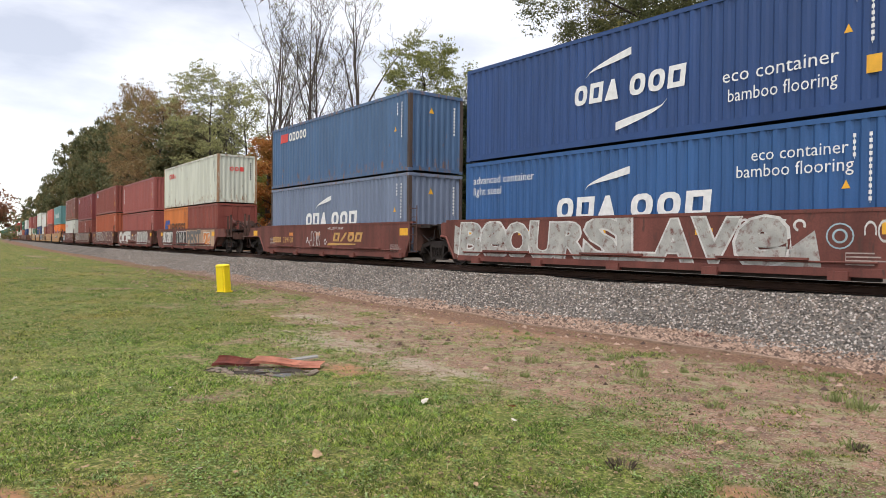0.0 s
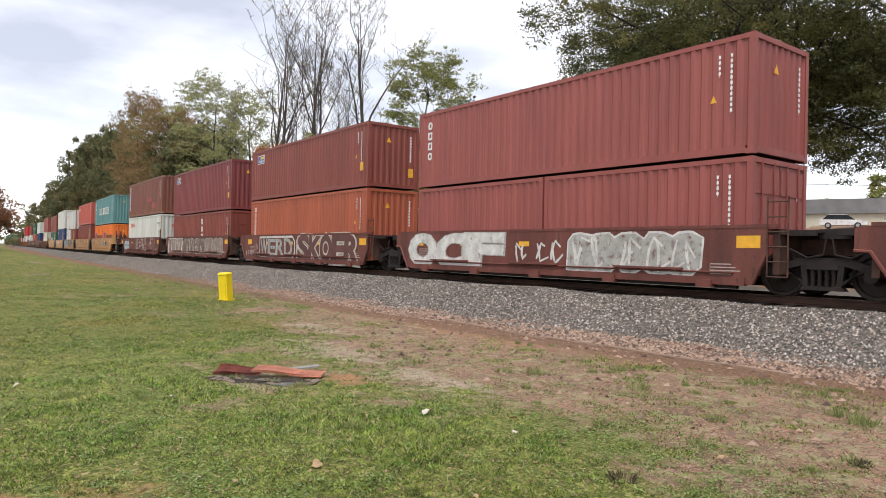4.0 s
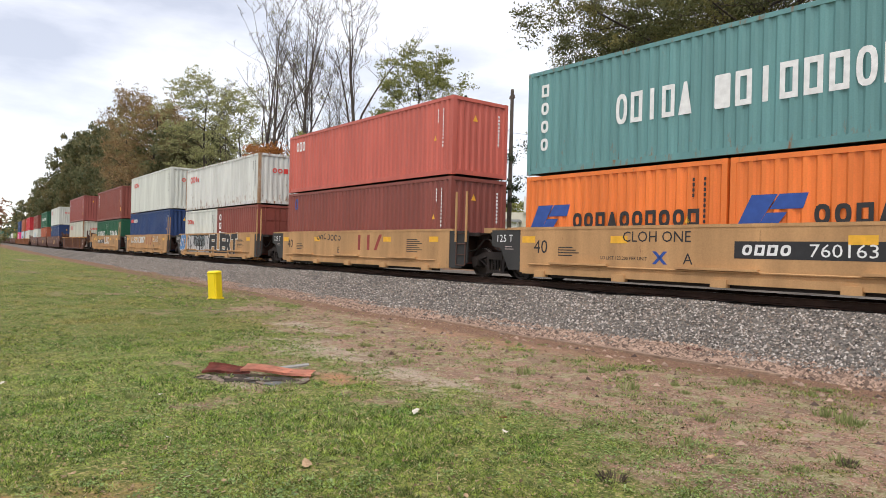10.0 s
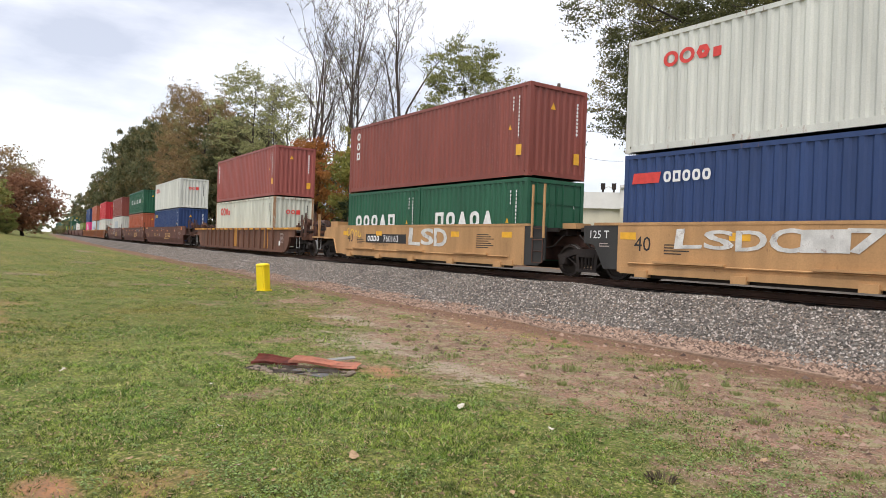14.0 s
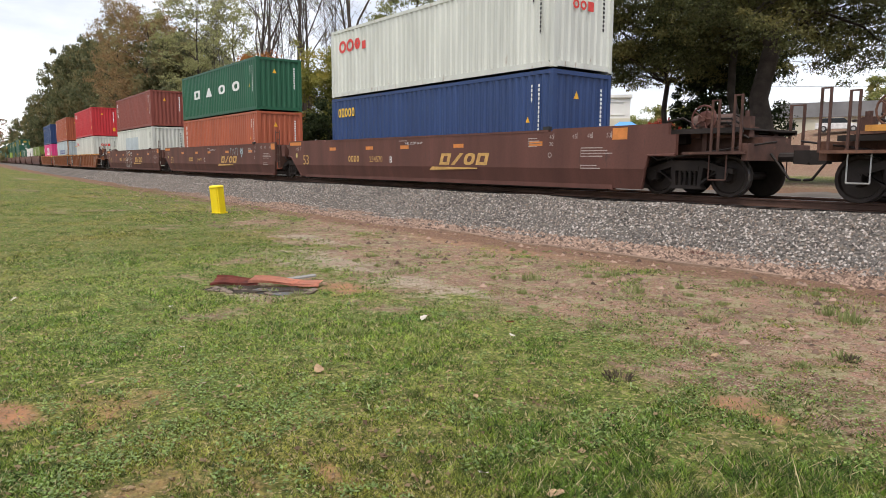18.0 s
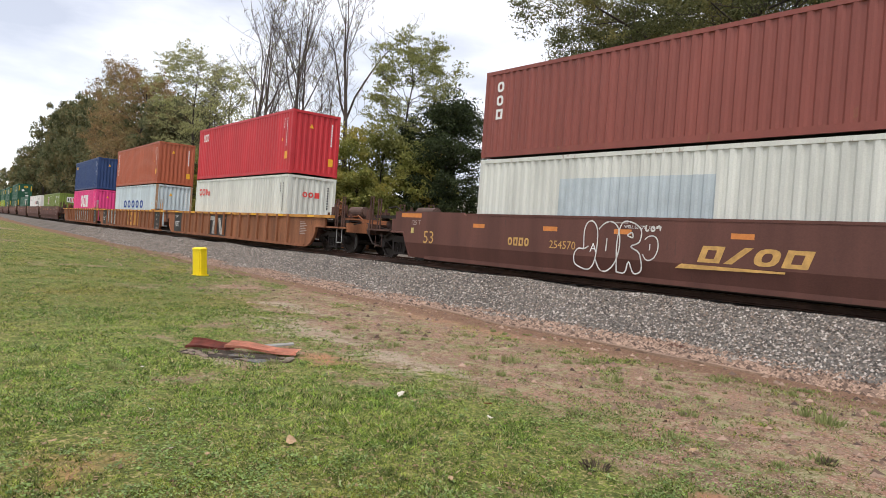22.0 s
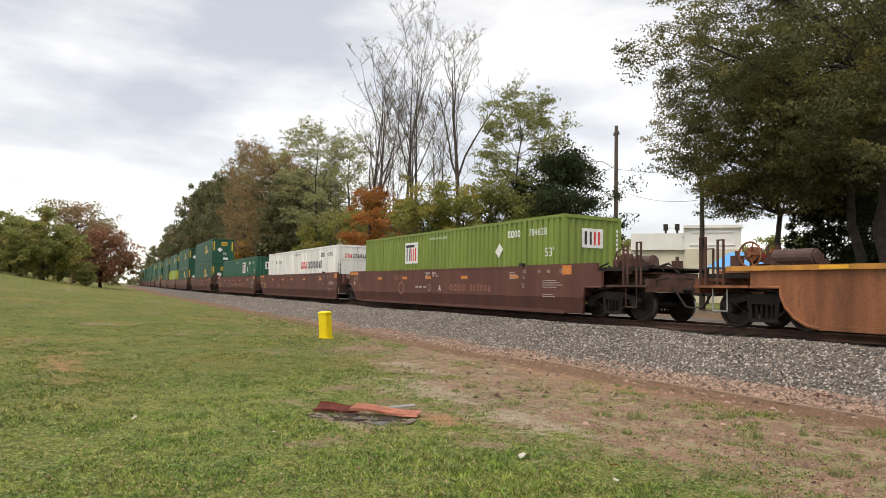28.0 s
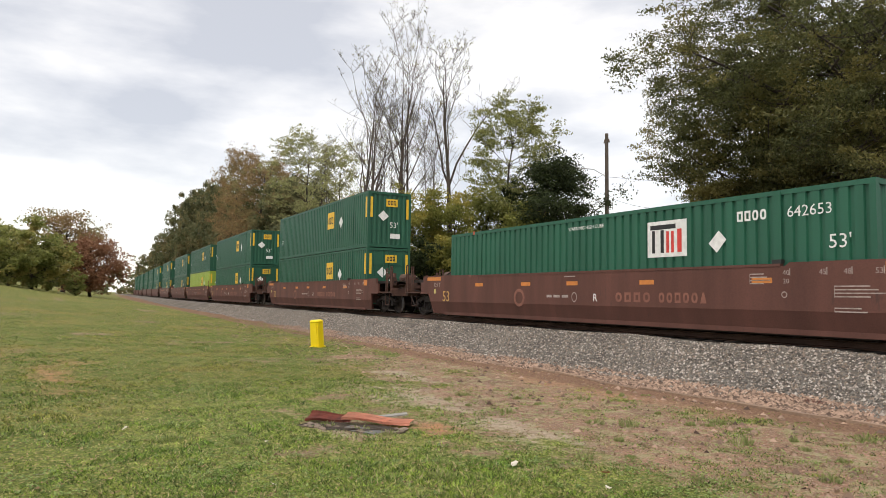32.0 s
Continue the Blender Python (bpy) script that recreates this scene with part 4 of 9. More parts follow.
def em_domestic(m, plate=None, name_x=0.75):
    """A 53 foot box: warning words, size and either a square emblem plate (at plate) or a long name."""
    def f(root, L, h):
        if plate is not None:
            x = plate
            plates("emblem_plate", [rect(x, 1.55, x + 1.3, 2.50)], FACE + 0.001, WHITE_MARK, root)
            side_marks(root, [[rect(x + 0.1, 2.28, x + 0.95, 2.40)], [rect(x + 0.45, 1.66, x + 0.56, 2.26)], [rect(x + 0.16, 1.66, x + 0.26, 2.26)]], BLACK_MARK, FACE - 0.002)
            side_marks(root, [[rect(x + 0.64, 1.66, x + 0.73, 2.22)], [rect(x + 0.80, 1.66, x + 0.89, 2.22)], [rect(x + 1.0, 1.66, x + 1.14, 2.26)]], RED_MARK, FACE - 0.002)
            end_marks(root, [[rect(-0.45, h - 1.05, 0.45, h - 0.42)]], WHITE_MARK, L)
            end_marks(root, [[rect(-0.34, h - 0.95, -0.24, h - 0.52)], [rect(-0.12, h - 0.95, -0.04, h - 0.52)]], BLACK_MARK, L, -0.022)
            end_marks(root, [[rect(0.05, h - 0.95, 0.13, h - 0.52)], [rect(0.22, h - 0.95, 0.31, h - 0.52)]], RED_MARK, L, -0.022)
            lettering("53'", 0.42, 7.1, FACE - 0.002, 1.55, m, root)
        else:
            side_marks(root, rows_of_letters(name_x, 1.60, 1.35, 0.46, 3, 0.16, 5, 0.5, 0.1), RED_MARK)
            side_marks(root, rows_of_letters(name_x + 1.5, 1.60, 2.95, 0.44, 9, 0.2, 6, 0.5), m)
            end_marks(root, rows_of_letters(-0.75, h - 0.75, 0.45, 0.24, 3, 0.16, 5), RED_MARK, L, -0.012)
            end_marks(root, rows_of_letters(-0.25, h - 0.75, 0.95, 0.24, 7, 0.16, 5), m, L, -0.012)
        lettering("WARNING HIGH CUBE", 0.15, -1.02, FACE - 0.002, h - 0.38, m, root)
        if plate is None:
            rim = [(-5.75, 1.12), (-5.49, 1.42), (-5.75, 1.72), (-6.01, 1.42), (-5.75, 1.12)]
            plates("hazard_diamond", stroke(rim, 0.025), FACE - 0.002, FADED_PRINT, root)
            side_marks(root, rows_of_letters(-6.05, h - 0.82, 0.5, 0.22, 4, 0.2, 9), m, FACE - 0.002)
            lettering("410542", 0.27, -5.0, FACE - 0.002, h - 0.82, m, root)
            side_marks(root, rows_of_letters(-7.0, h - 0.72, 0.24, 0.12, 3, 0.2, 9), m, FACE - 0.002)
        else:
            plates("hazard_diamond", [[(4.39, 1.58), (4.66, 1.89), (4.45, 2.12), (4.16, 1.82)]], FACE - 0.002, WHITE_MARK, root)
        part("marker_lamp", box(bmesh.new(), -6.48, -6.38, FACE - 0.012, FACE + 0.02, h - 0.10, h + 0.02), mat("red_marker", (0.55, 0.10, 0.05), 0.4), root, "small red marker lamp")
        side_marks(root, rows_of_letters(4.95, h - 0.62, 0.8, 0.24, 4, 0.2, 9), m, FACE - 0.002)
        lettering({-3.4: "784628", 2.2: "642653"}.get(plate, "410592"), 0.34, 6.2, FACE - 0.002, h - 0.62, m, root)
        end_marks(root, [column(1.0, h - 0.4, 0.1, 9, 0.15)], m, L, -0.012)
    return f


def em_yellow_bars(root, L, h):
    """Green 53 foot box with yellow corner bands and a yellow emblem plate."""
    hl = L / 2
    plates("yellow_band", [rect(hl - 0.34, h - 1.35, hl - 0.14, h - 0.3)], FACE - 0.002, YELLOW_TAG, root)
    end_marks(root, [[rect(-1.13, h - 1.35, -0.95, h - 0.3)], [rect(0.95, h - 1.35, 1.13, h - 0.3)], [rect(-0.2, h - 0.75, 0.45, h - 0.35)]], YELLOW_TAG, L, -0.012)
    end_marks(root, rows_of_letters(-0.12, h - 0.66, 0.5, 0.22, 3, 0.2, 3), BLACK_MARK, L, -0.008)
    end_marks(root, [[[(-0.65, h - 1.25), (-0.35, h - 0.97), (-0.05, h - 1.25), (-0.35, h - 1.53)]], [rect(0.05, 0.5, 0.6, 0.75)]], WHITE_MARK, L, -0.012)
    lettering("53'", 0.42, L / 2 - 0.012, 0.0, 1.05, WHITE_MARK, root, rz=90)
    plates("emblem_plate", [rect(2.0, 1.35, 3.1, 2.3)], FACE - 0.002, YELLOW_TAG, root)
    side_marks(root, rows_of_letters(2.12, 1.62, 0.85, 0.4, 3, 0.2, 3), BLACK_MARK, FACE - 0.004)
    plates("hazard_diamond", [[(4.2, 1.25), (4.5, 1.6), (4.2, 1.95), (3.9, 1.6)]], FACE - 0.002, WHITE_MARK, root)
    lettering("53'", 0.4, -7.6, FACE - 0.002, 1.0, WHITE_MARK, root)


# ---- well cars ----
CAR = {
    # side length, half pitch between units, side top, side foot, half width
    "A": dict(side=13.5, half=7.75, top=1.40, foot=0.22, w=1.47),
    "B": dict(side=13.1, half=7.90, top=1.44, foot=0.25, w=1.47),
    "C": dict(side=18.3, half=10.2, top=1.32, foot=0.10, w=1.50),
    "D": dict(side=17.9, half=10.15, top=1.55, foot=0.12, w=1.47),
}
CAR_PAINT = {
    "A": mat("car_red_brown", (0.150, 0.045, 0.033), 0.7, 0, 0.32, 1.2, 30, 0.12, (0.070, 0.033, 0.025), 0.48, streak=True),
    "A2": mat("car_tan_faded", (0.45, 0.31, 0.21), 0.75, 0, 0.25, 1.2, 30, 0.12, (0.20, 0.11, 0.07), 0.35, streak=True),
    "B": mat("car_mustard", (0.470, 0.268, 0.115), 0.7, 0, 0.2, 1.2, 30, 0.12, (0.20, 0.105, 0.05), 0.30, streak=True),
    "C": mat("car_rusted_orange", (0.262, 0.100, 0.042), 0.8, 0, 0.4, 1.2, 30, 0.15, (0.110, 0.052, 0.034), 0.42, streak=True),
    "C2": mat("car_rusted_brown", (0.155, 0.070, 0.042), 0.8, 0, 0.35, 1.2, 30, 0.15, (0.075, 0.042, 0.032), 0.55, streak=True),
    "D": mat("car_dull_brown", (0.116, 0.044, 0.032), 0.7, 0, 0.22, 1.0, 30, 0.12, (0.065, 0.034, 0.028), 0.35, streak=True),
}
CHORD_ORANGE = mat("yellow_orange_chord", (0.52, 0.24, 0.045), 0.75, 0, 0.3, 1.2, 30, 0.12, (0.16, 0.08, 0.045), 0.4, streak=True)
GREASE = mat("greasy_brown_steel", (0.080, 0.036, 0.025), 0.8, 0.0, 0.4, 2.5, 40, 0.25, (0.150, 0.070, 0.042), 0.42)
DARK_PANEL = mat("black_end_panel", (0.030, 0.029, 0.028), 0.6, 0, 0.3, 1.2, 30, 0.1, (0.08, 0.06, 0.045), 0.2, streak=True)


def wheelset_mesh():
    bm = bmesh.new()
    for s in (-1, 1):
        y0, y1 = s * 0.700, s * 0.835
        prof = [(0.10, y0 - s * 0.03), (0.44, y0 - s * 0.02), (0.495, y0), (0.495, y0 + s * 0.03), (0.462, y0 + s * 0.04), (0.455, y1), (0.39, y1), (0.36, y1 - s * 0.045), (0.17, y1 - s * 0.03), (0.14, y1 + s * 0.02), (0.0, y1 + s * 0.02)]
        seg, rings = 22, []
        for r, y in prof:
            rings.append([bm.verts.new((r * math.cos(6.28318 * i / seg), y, r * math.sin(6.28318 * i / seg))) for i in range(seg)] if r else [bm.verts.new((0, y, 0))])
        for a, b in zip(rings, rings[1:]):
            for i in range(seg):
                if len(b) == 1:
                    bm.faces.new((a[i], a[(i + 1) % seg], b[0]))
                else:
                    bm.faces.new((a[i], a[(i + 1) % seg], b[(i + 1) % seg], b[i]))
        tube(bm, (0, y1, 0), (0, y1 + s * 0.19, 0), 0.085, seg=10)
        for k in range(3):
            a = 2.094 * k
            tube(bm, (0.055 * math.cos(a), y1 + s * 0.19, 0.055 * math.sin(a)), (0.055 * math.cos(a), y1 + s * 0.21, 0.055 * math.sin(a)), 0.016, seg=6)
    tube(bm, (0, -0.7, 0), (0, 0.7, 0), 0.085, seg=10)
    me = done(bm, "wheelset")
    me.materials.append(WHEEL_STEEL)
    me.materials.append(TREAD)
    for f in me.polygons:
        c = f.center
        r = math.hypot(c.x, c.z)
        if 0.452 < r < 0.48 and abs(f.normal.y) < 0.4:
            f.material_index = 1
    return me


def side_frame_mesh():
    """Cast truck side: a bow over both bearings with two windows and the spring nest."""
    bm = bmesh.new()
    prism_y(bm, [(-1.12, 0.52), (-1.12, 0.62), (-0.80, 0.68), (-0.42, 0.80), (0.42, 0.80), (0.80, 0.68), (1.12, 0.62), (1.12, 0.52), (0.78, 0.54), (0.36, 0.66), (-0.36, 0.66), (-0.78, 0.54)], -0.09, 0.09)
    for s in (-1, 1):
        prism_y(bm, [(s * 0.80, 0.56), (s * 0.70, 0.56), (s * 0.28, 0.20), (s * 0.28, 0.30), (s * 0.30, 0.32)], -0.07, 0.07)
        prism_y(bm, [(s * 0.42, 0.72), (s * 0.30, 0.72), (s * 0.27, 0.22), (s * 0.36, 0.22)], -0.08, 0.08)
        box(bm, min(s * 1.02, s * 0.76), max(s * 1.02, s * 0.76), -0.11, 0.11, 0.36, 0.56)
        tube(bm, (s * 0.89, -0.14, 0.457), (s * 0.89, 0.10, 0.457), 0.13, seg=12)
    prism_y(bm, [(-0.42, 0.16), (0.42, 0.16), (0.36, 0.24), (-0.36, 0.24)], -0.10, 0.10)
    return done(bm, "side_frame")


def spring_mesh():
    bm = bmesh.new()
    for x in (-0.19, -0.06, 0.07, 0.20):
        for k in range(6):
            tube(bm, (x, -0.03, 0.25 + 0.052 * k), (x, -0.03, 0.275 + 0.052 * k), 0.052, seg=7, caps=False)
        tube(bm, (x, -0.03, 0.24), (x, -0.03, 0.57), 0.030, seg=6, caps=False)
    box(bm, -0.30, 0.30, -0.10, 0.12, 0.57, 0.68)
    return done(bm, "spring_nest")


def truck(parent, x, u):
    """A two-axle truck under parent, its centre at x."""
    t = link("truck", cached("bolster", lambda: done(box(box(bmesh.new(), -0.22, 0.22, -0.95, 0.95, 0.52, 0.76), -0.35, 0.35, -0.3, 0.3, 0.76, 0.86), "truck")), STEEL_DARK, parent, "black cast steel truck")
    t.location = (x, 0, 0)
    for s in (-1, 1):
        o = link("side_frame", cached("side_frame", side_frame_mesh), STEEL_DARK, t)
        o.matrix_basis = pose(0, s * 1.0, 0, 0, 0, 0 if s < 0 else 180)
        o = link("spring_nest", cached("spring_nest", spring_mesh), STEEL_DARK, t)
        o.matrix_basis = pose(0, s * 1.0, 0, 0, 0, 0 if s < 0 else 180)
        o = link("brake_beam", cached("brake_beam", lambda: done(box(bmesh.new(), -0.05, 0.05, -0.75, 0.75, 0.33, 0.42), "brake_beam")), STEEL_DARK, t)
        o.location = (s * 0.38, 0, 0)
        w = link("wheelset", cached("wheelset", wheelset_mesh), None, t)
        SPINS.append((w, (s * 0.89, 0, 0.457), u - x))
    return t


def end_outline(kind, coupled, front):
    """Lower and outer edge of a side at one end, from the foot out to the top corner."""
    d = CAR[kind]
    half, top, foot = d["half"], d["top"], d["foot"]
    if kind == "C":
        lo, hi, reach = (1.62, 0.70, 0.02) if coupled else ((1.85, 1.60, -1.55) if front else (1.15, 0.35, 0.0))
        arc = [(half - lo + (lo - hi) * math.sin(a), foot + 0.85 - 0.85 * math.cos(a)) for a in (0.0, 0.35, 0.7, 1.05, 1.35, 1.57)]
        return arc + [(half + reach, foot + 0.85), (half + reach, top)]
    up = 1.63 if kind == "D" else top
    if coupled:
        reach, s0, s1, z = {"A": (0.65, 1.45, 0.85, 0.95), "B": (0.10, 1.35, 1.00, 0.92), "D": (-0.05, 1.02, 0.76, 0.92)}[kind]
        return [(half - s0, foot), (half - s1, z), (half + reach, z), (half + reach, up - 0.25), (half + reach - 0.2, up - 0.25), (half + reach - 0.2, up)]
    if kind == "B":
        return [(half - 1.53, foot), (half - 1.53, top)] if front else [(half - 1.87, foot), (half - 1.87, top)]
    if front:
        return [(half - 1.66, foot), (half - 1.32, 0.80), (half - 1.32, up)] if kind == "D" else [(half - 1.5, foot), (half - 1.2, 0.86), (half - 1.2, up)]
    if kind == "A":
        return [(half - 1.45, foot), (half - 1.0, 0.93), (half - 0.72, 0.95), (half - 0.72, up - 0.05), (half - 0.8, up)]
    return [(half - 1.45, foot), (half - 0.75, 0.95), (half - 0.45, 0.98), (half - 0.45, up - 0.2), (half - 0.55, up)]


FOLD, FOLD_IN = 0.60, 0.28


def side_mesh(kind, fc, rc):
    d = CAR[kind]
    h, top = d["side"] / 2, d["top"]
    f, r = end_outline(kind, fc, True), end_outline(kind, rc, False)
    over = [(6.40, 1.63), (6.30, top), (-6.30, top), (-6.40, 1.63)] if kind == "D" else []
    bm = bmesh.new()
    prism_y(bm, f + over + [(-x, z) for x, z in r[::-1]], -0.05, 0.05)
    if kind == "D":
        # the plate folds inwards along the lower third
        bmesh.ops.bisect_plane(bm, geom=bm.verts[:] + bm.edges[:] + bm.faces[:], plane_co=(0, 0, FOLD), plane_no=(0, 0, 1))
        for v in bm.verts:
            if v.co.z < FOLD:
                v.co.y += FOLD_IN * (FOLD - v.co.z)
    return done(bm, "side_wall")


def lip_mesh(kind, coupled, front):
    """The rolled lip along the lower edge of a side over its truck."""
    e = [q for q in end_outline(kind, coupled, front) if q[1] < 1.0]
    bm, rings = bmesh.new(), []
    for i, (x, z) in enumerate(e):
        (ax, az), (bx, bz) = e[max(i - 1, 0)], e[min(i + 1, len(e) - 1)]
        g = math.hypot(bx - ax, bz - az) or 1.0
        nx, nz = -(bz - az) / g, (bx - ax) / g
        y = -0.06 + (FOLD_IN * (FOLD - z) if kind == "D" and z < FOLD else 0.0)
        rings.append([bm.verts.new((x + nx * 0.035 * math.cos(a), y + 0.035 * math.sin(a), z + nz * 0.035 * math.cos(a))) for a in (0, 1.047, 2.094, 3.142, 4.189, 5.236)])
    for a, b in zip(rings, rings[1:]):
        for j in range(6):
            bm.faces.new((a[j], a[(j + 1) % 6], b[(j + 1) % 6], b[j]))
    bm.faces.new(rings[0])
    bm.faces.new(rings[-1][::-1])
    return done(bm, "edge_lip")


def ladder(parent, x, y, z0, z1, w, m):
    bm = bmesh.new()
    for q in (-w / 2, w / 2):
        tube(bm, (x + q, y, z0), (x + q, y, z1), 0.018, seg=6)
    k = max(2, int((z1 - z0) / 0.32))
    for i in range(k + 1):
        z = z0 + (z1 - z0 - 0.1) * i / k
        tube(bm, (x - w / 2, y, z), (x + w / 2, y, z), 0.014, seg=6)
    return part("ladder", bm, m, parent)


def hand_rail(parent, x, y, z0, z1, w, m, flat=0.03):
    bm = bmesh.new()
    for q in (-w / 2, w / 2):
        box(bm, x + q - flat, x + q + flat, y - 0.02, y + 0.02, z0, z1)
    box(bm, x - w / 2, x + w / 2, y - 0.015, y + 0.015, z1 - 0.03, z1)
    return part("hand_rail", bm, m, parent)


def brake_wheel(parent, x, y, z, m):
    bm = bmesh.new()
    n = 16
    for i in range(n):
        a, b = 6.28318 * i / n, 6.28318 * (i + 1) / n
        tube(bm, (x + 0.29 * math.cos(a), y, z + 0.29 * math.sin(a)), (x + 0.29 * math.cos(b), y, z + 0.29 * math.sin(b)), 0.022, seg=5, caps=False)
    for i in range(5):
        a = 6.28318 * i / 5
        tube(bm, (x, y, z), (x + 0.28 * math.cos(a), y, z + 0.28 * math.sin(a)), 0.016, seg=5)
    tube(bm, (x, y + 0.03, z), (x, y + 0.18, z), 0.17, 0.19, seg=14)
    tube(bm, (x, y - 0.04, z), (x, y + 0.04, z), 0.06, seg=10)
    return part("brake_wheel", bm, m, parent)


def car_end(root, kind, sgn, ext, m, rich, u):
    """The platform at one end, out to ext: articulated to the next unit, or with a coupler (rich)."""
    d = CAR[kind]
    h = d["side"] / 2
    z = 0.86
    x0, x1 = sorted((sgn * (h - 0.5), sgn * (ext - (0.75 if rich else 0.02))))
    o = part("end_beam", box(bmesh.new(), x0, x1, -0.45, 0.45, z, z + 0.32), GREASE, root)
    a, b = sorted((sgn * (h - 0.12), sgn * (h + 0.02)))
    part("end_bulkhead", box(box(bmesh.new(), a, b, -d["w"] + 0.1, d["w"] - 0.1, 0.45, d["top"] - 0.02), a - 0.08, b + 0.08, -d["w"] + 0.1, d["w"] - 0.1, d["top"] - 0.14, d["top"] - 0.03), GREASE, root)
    a, b = sorted((sgn * (h + 0.02), sgn * (ext - (0.9 if rich else 0.35))))
    bm = bmesh.new()
    box(bm, a, b, -1.2, 1.2, d["top"] - 0.10, d["top"] - 0.06)
    box(bm, a, b, -1.22, -1.14, d["top"] - 0.16, d["top"] - 0.05)
    box(bm, a, b, 1.14, 1.22, d["top"] - 0.16, d["top"] - 0.05)
    part("walkway", bm, STEEL_DARK, root, "open steel grating walkway")
    if not rich and sgn > 0 and kind == "B":
        ladder(root, d["half"] - 0.92, -d["w"] - 0.02, 0.36, d["top"] + 0.02, 0.44, GREASE)
        for q in (-1.16, -0.66):
            part("stanchion", box(bmesh.new(), d["half"] + q - 0.035, d["half"] + q + 0.035, -d["w"] - 0.05, -d["w"] - 0.01, d["top"] - 0.35, d["top"] + 1.22), CAR_PAINT["B"], root, "tall mustard steel post")
        part("platform_box", box(box(bmesh.new(), d["half"] - 0.5, d["half"] + 0.05, -0.9, -0.3, d["top"] - 0.06, d["top"] + 0.10), d["half"] - 0.2, d["half"] + 0.35, 0.1, 0.7, d["top"] - 0.06, d["top"] + 0.16), CAR_PAINT["B"], root)
    elif not rich and sgn > 0 and kind == "C":
        ladder(root, d["half"] - 1.40, -d["w"] - 0.02, 0.40, d["top"] + 0.30, 0.46, m)
        for q in (-1.63, -1.17):
            part("stanchion", box(bmesh.new(), d["half"] + q - 0.035, d["half"] + q + 0.035, -d["w"] - 0.05, -d["w"] + 0.0, d["top"] - 0.1, d["top"] + 0.60), CHORD_ORANGE, root, "orange steel post")
            hand_rail(root, d["half"] + q, -d["w"] - 0.03, d["top"] + 0.2, d["top"] + 0.86, 0.10, STEEL_BARE, 0.009)
        for q, w0 in ((-0.95, 0.42), (-0.42, 0.30)):
            part("platform_box", box(box(bmesh.new(), d["half"] + q, d["half"] + q + w0, -d["w"] + 0.04, -0.7, 0.72, d["top"] + 0.02), d["half"] + q - 0.04, d["half"] + q + w0 + 0.04, -d["w"] + 0.0, -0.66, d["top"] - 0.02, d["top"] + 0.14), m if q < -0.5 else GREASE, root)
        part("platform_box", box(box(bmesh.new(), d["half"] - 0.1, d["half"] + 0.28, -1.3, -0.5, 0.8, d["top"] + 0.16), d["half"] - 0.3, d["half"] + 0.3, 0.0, 0.9, d["top"] - 0.1, d["top"] + 0.12), m, root)
    elif not rich and sgn > 0:
        ladder(root, d["half"] - 0.97, -d["w"] - 0.02, 0.40, d["top"] + 0.62, 0.42, GREASE)
        if kind == "D":
            part("platform_box", box(box(bmesh.new(), d["half"] - 0.74, d["half"] - 0.40, -d["w"] + 0.06, -0.6, 0.98, 1.50), d["half"] - 0.36, d["half"] - 0.05, -0.9, -0.4, 1.0, 1.42), m, root)
            part("bracket", prism_y(bmesh.new(), [(d["half"] - 0.30, 1.46), (d["half"] - 0.24, 1.50), (d["half"] + 0.12, 1.24), (d["half"] + 0.06, 1.20)], -d["w"] + 0.1, -d["w"] + 0.4), GREASE, root)
    elif rich:
        for q, zz, mm in ((0.85, 2.08, m if kind == "B" else GREASE), (1.35, 2.16, GREASE)):
            hand_rail(root, sgn * (d["half"] + q), -d["w"] + 0.06, 0.95, zz, 0.16, mm, 0.022)
        part("side_platform", box(bmesh.new(), *sorted((sgn * (d["half"] + 0.1), sgn * (ext - 0.7))), -d["w"] + 0.02, -0.4, 0.93, 0.99), m if kind in ("B", "C") else GREASE, root)
        part("draft_sill", box(box(bmesh.new(), *sorted((sgn * (d["half"] - 0.3), sgn * (ext - 0.75))), -0.62, 0.62, 0.99, 1.30), *sorted((sgn * (d["half"] + 0.3), sgn * (ext - 1.0))), -0.9, 0.9, 1.30, 1.36), m if kind == "C" else GREASE, root)
        if kind == "B":
            part("equipment_box", box(box(bmesh.new(), *sorted((sgn * (d["half"] - 1.25), sgn * (d["half"] - 0.55))), -d["w"] + 0.03, -d["w"] + 0.6, 1.0, d["top"] + 0.26), *sorted((sgn * (d["half"] - 0.5), sgn * (d["half"] + 0.1))), -d["w"] + 0.03, -d["w"] + 0.4, 1.0, 1.28), m, root, "mustard steel equipment box")
    # train-line hoses and valve gear over the truck
    bm = bmesh.new()
    y = -1.12
    pts = [(h + 0.1, 0.98), (h + 0.45, 0.80), (h + 0.75, 0.86), (ext - 0.2, 1.18)]
    for (p, q), (r, t) in zip(pts, pts[1:]):
        tube(bm, (sgn * p, y, q), (sgn * r, y, t), 0.022, seg=6)
    part("air_hose", bm, STEEL_DARK, root)
    a = sgn * (h + 0.55)
    part("valve_box", box(bmesh.new(), min(a, a + sgn * 0.45), max(a, a + sgn * 0.45), -0.85, -0.45, z + 0.32, z + 0.52), STEEL_DARK, root)
    part("brake_cylinder", tube(bmesh.new(), (a + sgn * 0.1, 0.2, z + 0.45), (a + sgn * 0.7, 0.2, z + 0.45), 0.13, seg=10), STEEL_DARK, root)
    if not rich:
        return
    bm = bmesh.new()
    a = sgn * (ext - 0.85)
    tube(bm, (a, 0, 0.88), (sgn * (ext - 0.22), 0, 0.88), 0.10, seg=8)
    e = sgn * ext
